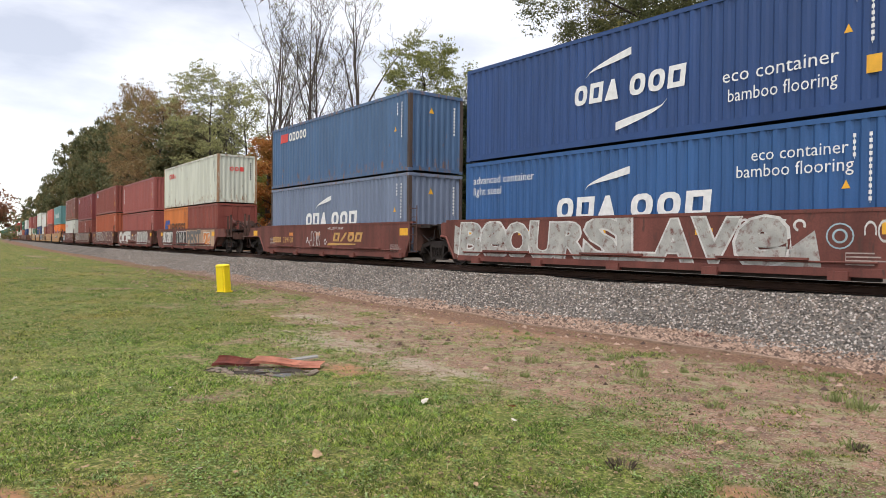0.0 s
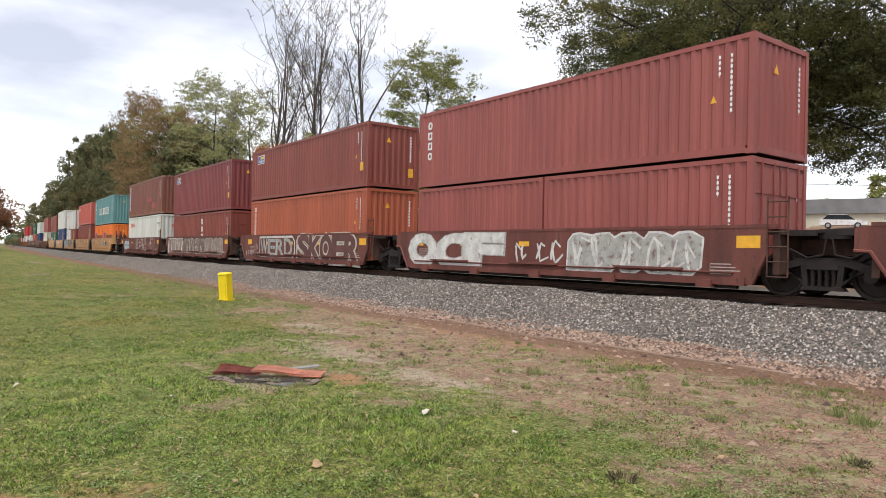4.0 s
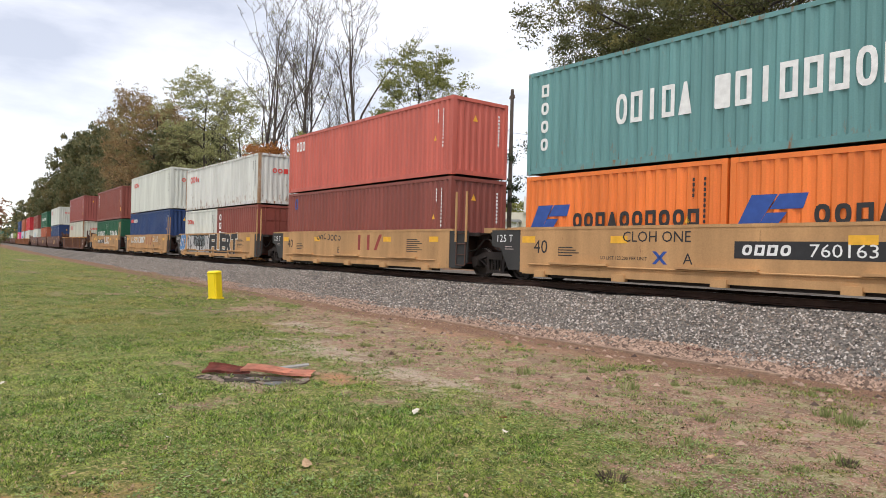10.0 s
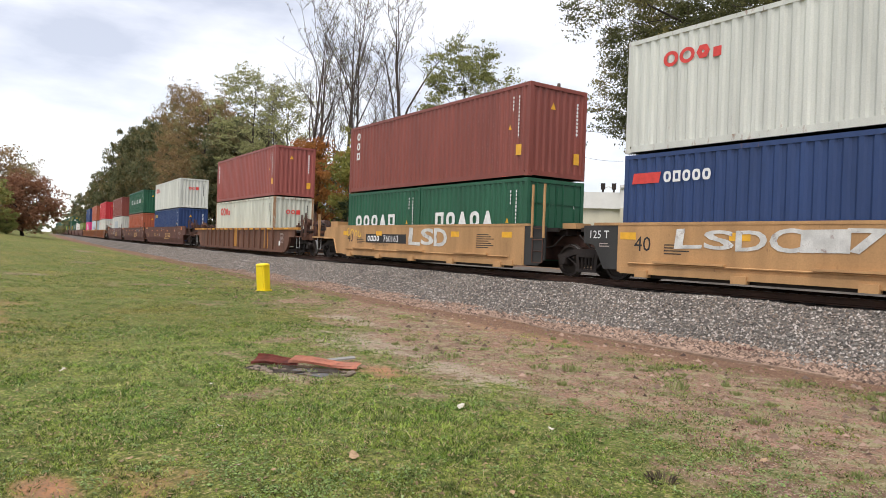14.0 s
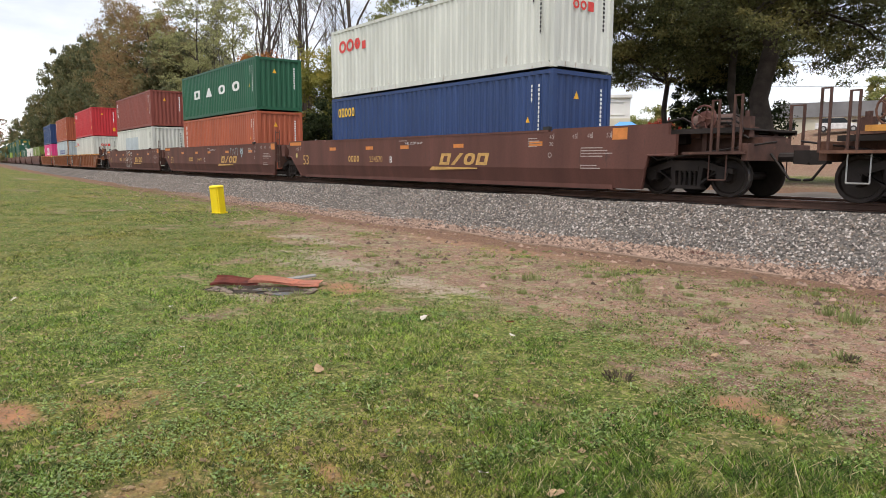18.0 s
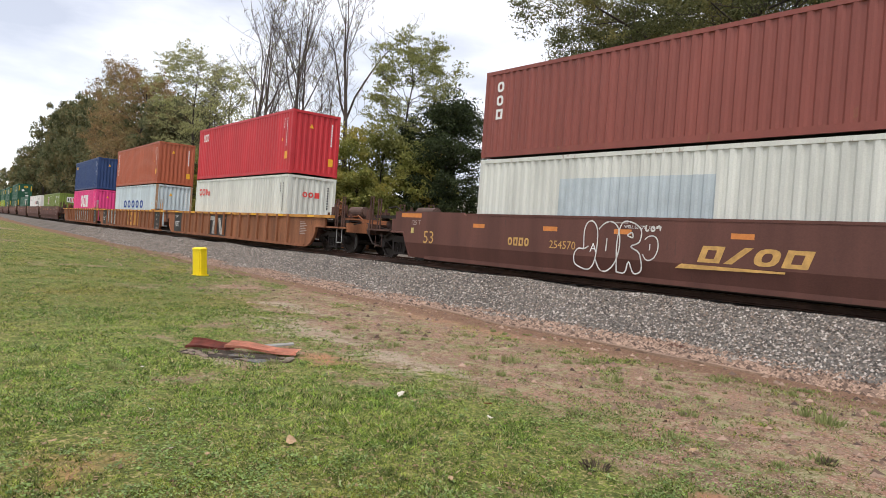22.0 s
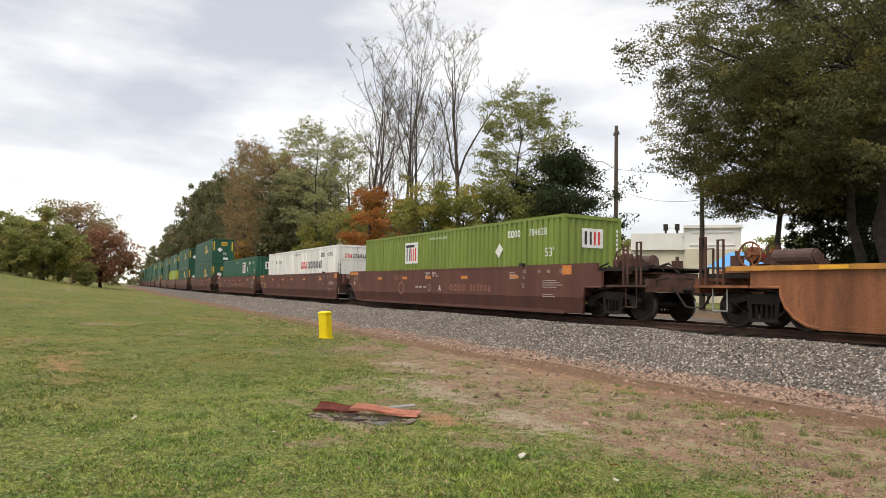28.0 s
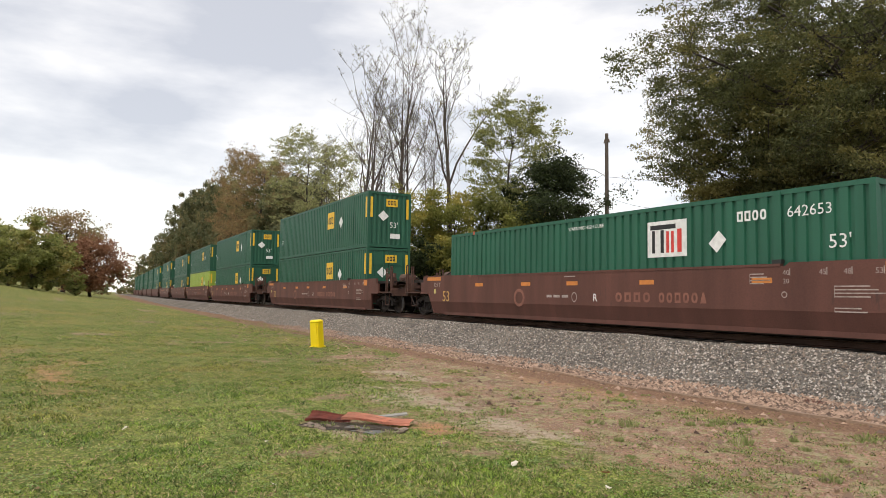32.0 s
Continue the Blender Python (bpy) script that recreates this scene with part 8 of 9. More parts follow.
def far_wood():
    """The distant wooded skyline, one mass of leaf clumps."""
    rng = random.Random(8)
    c = []
    for i in range(900):
        az = rng.uniform(-95, 40)
        d = rng.uniform(260, 420)
        x, y, z = spot(az, d)
        h = rng.uniform(4, 13) * (0.55 if az > -5 else 1.0) + (5 if -9 < az < -4 else 0)
        for k in range(3):
            c.append((x + rng.uniform(-5, 5), y + rng.uniform(-5, 5), z + h * (k + 0.6) / 3))
    me = leaf_mesh(c, 42000, 2.0, 0.95, 3)
    ob = link("distant_wood", me, WOOD_LEAF)
    tagged(ob, "distant dark wooded skyline", "woods", kind="stuff")


far_wood()


# ---- poles, wires, the white building and what stands round it ----
POLE = mat("weathered_pole_timber", (0.105, 0.085, 0.070), 0.9, 0, 0.3, 2, 30, 0.4)
WALL_WHITE = mat("white_painted_block", (0.74, 0.74, 0.71), 0.8, 0, 0.08, 0.6, 12, 0.1)
WALL_CREAM = mat("cream_painted_block", (0.58, 0.55, 0.44), 0.8, 0, 0.10, 0.6, 12, 0.1)
ROOF_GREY = mat("grey_metal_roof", (0.30, 0.31, 0.32), 0.6, 0.2, 0.12, 0.6, 12, 0.1)


def utility_pole(az, d, h, lamp=False):
    x, y, z = spot(az, d)
    root = new("utility_pole")
    tagged(root, "weathered timber utility pole" + (" with a street lamp arm" if lamp else " half hidden by oak leaves"), "pole")
    root.location = (x, y, z)
    part("shaft", tube(bmesh.new(), (0, 0, -0.5), (0, 0, h), 0.17, 0.11, 10), POLE, root)
    if lamp:
        part("crossarm", box(bmesh.new(), -0.24, 0.24, -0.05, 0.05, h - 0.62, h - 0.52), POLE, root)
        bm = bmesh.new()
        pts = [(0, 0, h - 2.9), (-0.7, -0.5, h - 2.35), (-1.5, -1.1, h - 2.2)]
        for a, b in zip(pts, pts[1:]):
            tube(bm, a, b, 0.03, seg=6)
        part("lamp_arm", bm, STEEL_BARE, root)
        part("lamp_head", box(bmesh.new(), -1.95, -1.45, -1.35, -1.05, h - 2.28, h - 2.16), STEEL_BARE, root)
        for q in (-0.2, 0.2):
            bm = tube(bmesh.new(), (q, 0, h - 0.52), (q, 0, h - 0.38), 0.04, 0.03, 8)
            part("insulator", bm, mat("brown_glaze", (0.10, 0.05, 0.03), 0.3), root)
    return x, y, z + h


def wire(p, q, sag, r=0.012):
    p, q = Vector(p), Vector(q)
    line = Limbs()
    line.tube([p.lerp(q, i / 12) - Vector((0, 0, sag * 4 * (i / 12) * (1 - i / 12))) for i in range(13)], [r] * 13, 4)
    ob = raw("overhead_wire", line.v, line.f, BLACK_MARK)
    tagged(ob, "thin black overhead wire between poles", "wire", "overhead wires")


PA = utility_pole(-44.4, 46, 11.9, True)
PB = utility_pole(-51.0, 40, 6.7)
wire((PA[0], PA[1], PA[2] - 2.9), (PB[0] + 30, PB[1] + 26, 5.5), 0.7)
wire((PA[0], PA[1], PA[2] - 0.5), (PA[0] - 60, PA[1] + 60, 9.5), 0.8)
wire((PA[0], PA[1], PA[2] - 2.6), (PA[0] - 26, PA[1] + 3, 6.0), 0.5)
wire((PB[0], PB[1], PB[2] - 0.6), (PA[0], PA[1], PA[2] - 4.2), 0.4)
wire((PB[0], PB[1], PB[2] - 1.4), (PB[0] + 40, PB[1] + 44, 7.0), 0.6)


def white_building():
    """Low flat-roofed shop: a long wing with a taller panelled front block."""
    root = new("commercial_building")
    tagged(root, "low white flat-roofed commercial building beyond the track", "building")
    a0, b0 = Vector(spot(-45.6, 78)), Vector(spot(-53.8, 78))
    d = (b0 - a0)
    ang = math.degrees(math.atan2(d.y, d.x))
    root.matrix_basis = pose(a0.x, a0.y, a0.z, 0, 0, ang)
    W = d.length
    part("wing_wall", box(bmesh.new(), -16, W * 0.50, 0, 14, 0, 5.6), WALL_CREAM, root)
    part("fascia", box(bmesh.new(), 0.0, W * 0.50, -0.30, 0.2, 5.6, 7.4), WALL_WHITE, root)
    part("low_wing", box(bmesh.new(), -15, -0.5, -2.5, 10, 0, 4.4), WALL_WHITE, root)
    part("low_roof", box(bmesh.new(), -15.3, -0.2, -2.8, 10, 4.4, 4.65), ROOF_GREY, root)
    part("front_block", box(bmesh.new(), W * 0.50, W, -0.6, 13, 0, 7.9), WALL_WHITE, root)
    part("parapet_cap", box(bmesh.new(), W * 0.49, W + 0.15, -0.85, 13.2, 7.9, 8.2), WALL_WHITE, root)
    bm = bmesh.new()
    for x0, x1, z0, z1 in ((W * 0.55, W * 0.95, 6.05, 6.13), (W * 0.55, W * 0.95, 7.4, 7.5), (W * 0.55, W * 0.56, 6.13, 7.4), (W * 0.94, W * 0.95, 6.13, 7.4)):
        box(bm, x0, x1, -0.68, -0.6, z0, z1)
    part("panel_frame", bm, WALL_WHITE, root)
    part("lower_band", box(bmesh.new(), W * 0.50, W + 0.05, -0.66, -0.61, 0.0, 5.7), WALL_CREAM, root)
    bm = box(bmesh.new(), -6.5, -4.8, 1, 3, 4.65, 6.0)
    part("roof_unit", bm, ROOF_GREY, root, "grey rooftop cooling unit")
    for x in (W * 0.32, W * 0.43):
        part("roof_vent", tube(box(bmesh.new(), x - 0.25, x + 0.25, 2.8, 3.2, 8.0, 8.7), (x, 3, 5.4), (x, 3, 8.2), 0.12, seg=8), STEEL_DARK, root)
    part("roof_arch", tube(tube(bmesh.new(), (W * 0.32, 3, 8.1), (W * 0.375, 3, 8.35), 0.06, seg=6), (W * 0.375, 3, 8.35), (W * 0.43, 3, 8.1), 0.06, seg=6), WALL_WHITE, root)


white_building()


def blue_roof():
    root = new("blue_canopy")
    tagged(root, "bright blue pitched canopy beside the white building", "canopy")
    x, y, z = spot(-53.5, 66)
    root.matrix_basis = pose(x, y, z, 0, 0, 40)
    bm = bmesh.new()
    lo = [bm.verts.new((px, py, 3.25)) for px, py in ((-2.6, -2.4), (2.6, -2.4), (2.6, 2.4), (-2.6, 2.4))]
    hi = [bm.verts.new((px, 0, 4.7)) for px in (-0.5, 0.5)]
    for q in ((lo[0], lo[1], hi[1], hi[0]), (lo[1], lo[2], hi[1]), (lo[2], lo[3], hi[0], hi[1]), (lo[3], lo[0], hi[0]), (lo[3], lo[2], lo[1], lo[0])):
        bm.faces.new(q)
    part("canopy_roof", bm, mat("blue_canvas", (0.10, 0.33, 0.70), 0.6, 0, 0.12, 1, 20, 0.1), root)
    for px, py in ((-2.4, -2), (2.4, -2), (-2.4, 2), (2.4, 2)):
        part("canopy_post", tube(bmesh.new(), (px, py, 0), (px, py, 3.25), 0.05, seg=8), STEEL_DARK, root)


blue_roof()
put(leafy_tree("autumn_tree", "bright red small autumn tree by the canopy", 5.4, 0.8, 2.3, 2.2, 34, 5000, 0.13, 0.12, RED_LEAF, 80, inner=0.3), -56.6, 70)
put(leafy_tree("autumn_tree", "bright red small autumn tree by the canopy", 4.4, 0.8, 1.9, 1.8, 30, 3500, 0.13, 0.12, RED_LEAF, 81, inner=0.3), -53.4, 72, 60)
for az, d, h in ((-55.4, 96, 8.5), (-57.5, 104, 9), (-44.6, 100, 9.0), (-43.2, 96, 8.4), (-42.0, 90, 7.4), (-68.5, 120, 9), (-71.5, 118, 8.5), (-66.0, 120, 8.5), (-80, 110, 9)):
    again(lawn_tree, az, d, az * 7, h / 7.6, "rounded green tree behind the buildings")


def parked_car(az, d, turn, paint_m, label):
    root = new("parked_car")
    tagged(root, label, "car", "parked cars")
    x, y, z = spot(az, d)
    root.matrix_basis = pose(x, y, z, 0, 0, turn)
    bm = prism_y(bmesh.new(), [(-2.3, 0.35), (2.25, 0.35), (2.3, 0.75), (1.2, 0.95), (-2.25, 1.0)], -0.88, 0.88)
    part("body", bm, paint_m, root)
    part("cabin", prism_y(bmesh.new(), [(-2.0, 1.0), (1.15, 0.96), (0.45, 1.48), (-1.5, 1.5)], -0.74, 0.74), mat("dark_car_glass", (0.03, 0.035, 0.04), 0.15), root, "dark tinted windows")
    part("roof", prism_y(bmesh.new(), [(-1.55, 1.48), (0.5, 1.46), (0.3, 1.53), (-1.4, 1.55)], -0.72, 0.72), paint_m, root)
    for wx in (-1.45, 1.4):
        for wy in (-0.86, 0.86):
            w = part("wheel", tube(bmesh.new(), (wx, wy - 0.1, 0.33), (wx, wy + 0.1, 0.33), 0.33, seg=16), BLACK_MARK, root)
            part("rim", tube(bmesh.new(), (wx, wy - 0.11, 0.33), (wx, wy + 0.11, 0.33), 0.19, seg=12), STEEL_BARE, w)


parked_car(-68.5, 88, 21, mat("white_car_paint", (0.75, 0.75, 0.75), 0.25), "white parked car on the street beyond the oaks")
parked_car(-72.5, 90, 205, mat("silver_car_paint", (0.45, 0.46, 0.47), 0.3, 0.4), "silver parked car beyond the oaks")


def low_house(az, d, w, h, turn, wall, roof, label):
    root = new("low_house")
    tagged(root, label, "house")
    x, y, z = spot(az, d)
    root.matrix_basis = pose(x, y, z, 0, 0, turn)
    part("wall", box(bmesh.new(), -w / 2, w / 2, -3, 3, -1, h), wall, root)
    part("roof", prism_y(bmesh.new(), [(-w / 2 - 0.4, h), (w / 2 + 0.4, h), (w / 2 - 1.6, h + 1.9), (-w / 2 + 1.6, h + 1.9)], -3.4, 3.4), roof, root)
    for k in range(3):
        part("window", box(bmesh.new(), -w / 3 + k * w / 3 - 0.5, -w / 3 + k * w / 3 + 0.5, -3.03, -3.0, h - 1.6, h - 0.6), mat("dark_window", (0.05, 0.055, 0.06), 0.2), root)


low_house(-68.6, 106, 17, 2.3, 21, WALL_CREAM, mat("grey_shingle", (0.20, 0.20, 0.205), 0.9, 0, 0.15, 0.8, 20, 0.3), "low house with a grey shingle roof beyond the road")
low_house(3.4, 105, 8, 2.4, 95, mat("pink_siding", (0.60, 0.33, 0.32), 0.8, 0, 0.1, 1, 15, 0.1), mat("brown_shingle", (0.13, 0.10, 0.09), 0.9, 0, 0.15, 0.8, 20, 0.3), "pale pink house among trees on the slope")
low_house(6.9, 88, 5, 2.0, 95, WALL_WHITE, mat("white_roof", (0.70, 0.72, 0.72), 0.7, 0, 0.1, 1, 15, 0.1), "white trailer-like hut on the slope")


# ---- small things on the lawn ----
def yellow_marker():
    """Square yellow plastic cable marker with a rounded cap, leaning a little."""
    root = new("marker_post")
    tagged(root, "bright yellow square plastic marker post standing in the grass", "marker post")
    root.matrix_basis = pose(-19.75, 7.42, ground_z(-19.75, 7.42) - 0.02, 2.5, -3.0, 28)
    y = mat("yellow_plastic", (0.83, 0.62, 0.010), 0.4, 0, 0.05, 3, 30, 0.03)
    bm = box(bmesh.new(), -0.155, 0.155, -0.155, 0.155, 0.03, 0.78)
    bmesh.ops.bevel(bm, geom=[e for e in bm.edges if abs(e.verts[0].co.z - e.verts[1].co.z) > 0.5], offset=0.035, segments=3, affect="EDGES")
    part("shaft", bm, y, root)
    bm = bmesh.new()
    bmesh.ops.create_uvsphere(bm, u_segments=20, v_segments=10, radius=1)
    for v in bm.verts:
        c = v.co
        v.co = Vector((math.copysign(abs(c.x) ** 0.45, c.x) * 0.172, math.copysign(abs(c.y) ** 0.45, c.y) * 0.172, 0.78 + max(-0.02, c.z * 0.065)))
    part("cap", bm, y, root, smooth=True)
    bm = box(bmesh.new(), -0.17, 0.17, -0.17, 0.17, 0.0, 0.05)
    part("collar", bm, y, root)


yellow_marker()

RUST_SHEET = mat("orange_painted_sheet", (0.62, 0.270, 0.180), 0.7, 0, 0.25, 4, 40, 0.2, (0.22, 0.07, 0.045), 0.4)


def debris():
    """A bent, rusty red sheet-metal channel over a shallow hole, with a grey board and stones."""
    root = new("scrap_metal")
    tagged(root, "bent rusty orange metal channel lying on the lawn", "scrap")
    root.matrix_basis = pose(-8.05, 3.60, ground_z(-8.05, 3.60), 0, 0, 51)
    root.scale = (0.86, 1, 1)
    def strip(x0, x1, n, y0, y1, z0, z1, curl):
        """A bent strip of sheet from x0 to x1 with its far edge curled up."""
        bm = bmesh.new()
        rows = []
        for i in range(n + 1):
            t = i / n
            x, z = x0 + (x1 - x0) * t, z0 + (z1 - z0) * t + 0.010 * math.sin(7 * t)
            k = curl * (1 - 0.7 * t)
            rows.append([bm.verts.new(q) for q in ((x, y0 + 0.02 * math.sin(4 * t), z - 0.03), (x, y0 + 0.01, z), (x + 0.01, (y0 + y1) / 2, z + 0.006), (x + 0.02, y1, z + k * 0.6), (x + 0.02, y1 + 0.015, z + k))])
        for a, b in zip(rows, rows[1:]):
            for j in range(4):
                bm.faces.new((a[j], b[j], b[j + 1], a[j + 1]))
        bmesh.ops.solidify(bm, geom=bm.faces[:], thickness=0.008)
        return bm

    part("channel", strip(-0.80, -0.10, 8, -0.10, 0.10, 0.075, 0.085, 0.07), mat("dark_red_rust", (0.21, 0.052, 0.036), 0.8, 0, 0.35, 5, 40, 0.3, (0.09, 0.03, 0.022), 0.5), root, "dark rusty bent end")
    part("sheet", strip(-0.24, 0.78, 10, -0.12, 0.10, 0.115, 0.07, 0.03), RUST_SHEET, root, "faded orange bent sheet")
    pit = new("soil_hole")
    tagged(pit, "hollow of loose soil with painted shade under the scrap metal", "hole")
    pit.matrix_basis = pose(-7.93, 3.38, ground_z(-7.93, 3.38) + 0.004, 0, 0, 50)
    bm = bmesh.new()
    rg = random.Random(8)
    ringed = []
    for k, (f, z) in enumerate(((1.0, 0.0), (0.8, 0.035), (0.55, 0.012), (0.25, -0.002))):
        ringed.append([bm.verts.new((0.62 * f * math.cos(0.2618 * i) * rg.uniform(0.85, 1.12), 0.17 * f * math.sin(0.2618 * i) * rg.uniform(0.8, 1.2), z * rg.uniform(0.5, 1.4))) for i in range(24)])
    for p, q in zip(ringed, ringed[1:]):
        for i in range(24):
            bm.faces.new((p[i], p[(i + 1) % 24], q[(i + 1) % 24], q[i]))
    bm.faces.new(ringed[-1])
    # loose soil coloured near black to stand for shade in the hole
    part("soil_rim", bm, mat("shade_dark_soil", (0.045, 0.034, 0.026), 0.95, 0, 0.4, 6, 60, 0.6, (0.11, 0.08, 0.055), 0.4), pit)
    b = new("board")
    tagged(b, "weathered grey board leaning across the scrap metal", "board")
    b.matrix_basis = pose(-8.18, 4.04, ground_z(-8.2, 4.0) + 0.05, 4, -6, 68)
    me = done(box(bmesh.new(), -0.28, 0.28, -0.05, 0.05, 0, 0.018), "board")
    ob = link("plank", me, mat("grey_weathered_wood", (0.27, 0.265, 0.25), 0.9, 0, 0.2, 3, 40, 0.3), b)
    # dark slab added in place of the shadow beneath the channel
    s = new("slab")
    tagged(s, "flat dark slab added as shadow under the scrap metal", "slab")
    s.matrix_basis = pose(-7.73, 3.48, ground_z(-7.7, 3.4) - 0.015, 2, 1, 26)
    link("stone", done(prism_y(bmesh.new(), [(-0.34, 0), (0.28, 0), (0.32, 0.02), (0.2, 0.035), (-0.26, 0.03)], -0.10, 0.12), "stone"), mat("shade_dark_slab", (0.11, 0.11, 0.11), 0.6, 0, 0.3, 4, 40, 0.3), s)
    rng = random.Random(3)
    for i in range(20):
        c = new("rubble_stone")
        tagged(c, "small brown broken stone beside the scrap metal", "stone", "rubble by the scrap")
        q = rng.uniform(-0.75, 0.75)
        x, y = -7.88 + 0.66 * q + rng.uniform(-0.1, 0.1), 3.32 + 0.74 * q + rng.uniform(-0.16, 0.14)
        c.matrix_basis = pose(x, y, ground_z(x, y) + 0.01, rng.uniform(-20, 20), rng.uniform(-20, 20), rng.uniform(0, 360))
        bm = bmesh.new()
        bmesh.ops.create_icosphere(bm, subdivisions=1, radius=rng.uniform(0.03, 0.06))
        for v in bm.verts:
            v.co = Vector((v.co.x * 1.4, v.co.y, v.co.z * 0.6)) * rng.uniform(0.75, 1.2)
        part("stone", bm, mat("brown_rubble", (0.20, 0.155, 0.12), 0.9, 0, 0.3, 6, 40, 0.3), c)


debris()


def edging():
    """A low broken edge of set stone between the worn soil and the scree."""
    pts = [(-18.3, 11.1), (-16.0, 10.65), (-14.2, 10.3), (-12.6, 10.05), (-10.7, 9.78), (-9.0, 9.60), (-7.6, 9.62), (-6.2, 9.58), (-4.3, 9.64), (-2.9, 9.62), (-0.5, 9.65), (3, 9.7)]
    root = new("edging")
    tagged(root, "low sunken kerb edge between bare soil and ballast scree", "kerb", kind="structure")
    m = mat("worn_concrete_kerb", (0.300, 0.205, 0.145), 0.95, 0, 0.3, 2, 30, 0.5, (0.17, 0.115, 0.08), 0.6, rnd=0.2)
    rng = random.Random(6)
    for (x0, y0), (x1, y1) in zip(pts, pts[1:]):
        L = math.hypot(x1 - x0, y1 - y0)
        k = max(1, int(L / 0.9))
        ang = math.degrees(math.atan2(y1 - y0, x1 - x0))
        for i in range(k):
            if rng.random() < (0.5 if x0 < -13 else 0.22):
                continue
            t = (i + 0.5) / k
            x, y = x0 + (x1 - x0) * t, y0 + (y1 - y0) * t
            o = link("kerb_stone", cached("kerb", lambda: done(prism_y(bmesh.new(), [(-0.5, -0.1), (0.5, -0.1), (0.5, 0.035), (0.46, 0.05), (-0.46, 0.05), (-0.5, 0.035)], -0.06, 0.06), "kerb_stone")), m, root)
            o.matrix_basis = pose(x, y, ground_z(x, y - 0.15) + rng.uniform(-0.035, -0.012), rng.uniform(-3, 3), rng.uniform(-1.5, 1.5), ang + rng.uniform(-2, 2)) @ Matrix.Diagonal((L / k / 1.0 * 0.97, 1, 1, 1))


edging()


def grass_mat():
    """Single blades in the lawn's own patches of colour, each lighter, darker or more straw-like."""
    m = bpy.data.materials.new("grass_blades")
    m.use_nodes = True
    n, l = m.node_tree.nodes, m.node_tree.links
    b = n["Principled BSDF"]
    b.inputs["Roughness"].default_value, b.inputs["Specular IOR Level"].default_value = 0.5, 0.3
    co, g = n.new("ShaderNodeTexCoord"), n.new("ShaderNodeNewGeometry")

    def nz(scale, detail=5, rough=0.55):
        x = n.new("ShaderNodeTexNoise")
        x.inputs["Scale"].default_value, x.inputs["Detail"].default_value, x.inputs["Roughness"].default_value = scale, detail, rough
        l.new(co.outputs["Object"], x.inputs["Vector"])
        return x.outputs["Fac"]

    def mr(v, a, c):
        x = n.new("ShaderNodeMapRange")
        x.inputs["From Min"].default_value, x.inputs["From Max"].default_value = a, c
        l.new(v, x.inputs["Value"])
        return x.outputs["Result"]

    def mix(f, a, c, kind="MIX"):
        x = n.new("ShaderNodeMix")
        x.data_type, x.blend_type = "RGBA", kind
        for key, q in (("Factor", f), ("A", a), ("B", c)):
            if isinstance(q, (tuple, float, int)):
                x.inputs[key].default_value = q
            else:
                l.new(q, x.inputs[key])
        return x.outputs["Result"]

    far = n.new("ShaderNodeVectorMath")
    far.operation = "DISTANCE"
    l.new(co.outputs["Object"], far.inputs[0])
    far.inputs[1].default_value = (-7.6, 3.9, 0.0)
    reach = far.outputs["Value"]
    r = n.new("ShaderNodeValToRGB")
    r.color_ramp.interpolation = "CONSTANT"
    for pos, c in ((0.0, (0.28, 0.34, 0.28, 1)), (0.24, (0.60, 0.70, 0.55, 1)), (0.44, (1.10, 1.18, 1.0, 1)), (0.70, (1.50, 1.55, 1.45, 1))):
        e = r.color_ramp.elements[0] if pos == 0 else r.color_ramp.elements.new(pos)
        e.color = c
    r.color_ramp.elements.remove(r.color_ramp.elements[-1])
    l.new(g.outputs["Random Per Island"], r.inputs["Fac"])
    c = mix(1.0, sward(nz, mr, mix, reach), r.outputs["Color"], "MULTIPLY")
    c = mix(mr(g.outputs["Random Per Island"], 0.90, 0.905), c, (0.46, 0.39, 0.22, 1))
    l.new(c, b.inputs["Base Color"])
    tr = n.new("ShaderNodeBsdfTranslucent")
    l.new(c, tr.inputs["Color"])
    mx = n.new("ShaderNodeMixShader")
    mx.inputs["Fac"].default_value = 0.25
    l.new(b.outputs["BSDF"], mx.inputs[1])
    l.new(tr.outputs["BSDF"], mx.inputs[2])
    l.new(mx.outputs["Shader"], n["Material Output"].inputs["Surface"])
    return m


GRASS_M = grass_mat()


def scatter(count, near, far, seed):
    """Places all round the camera's stand, closer together near it and towards the line."""
    rng = np.random.default_rng(seed)
    ahead = rng.random(count) < 0.82
    az = np.radians(np.where(ahead, -38 + np.where(rng.random(count) < 0.5, 1, -1) * 56 * rng.random(count) + rng.normal(0, 7, count), 360 * rng.random(count)))
    d = np.where(rng.random(count) < 0.985, near * (far / near) ** rng.random(count), near * 1.1 * rng.random(count) ** 0.5)
    return rng, d, -d * np.cos(az), -d * np.sin(az)


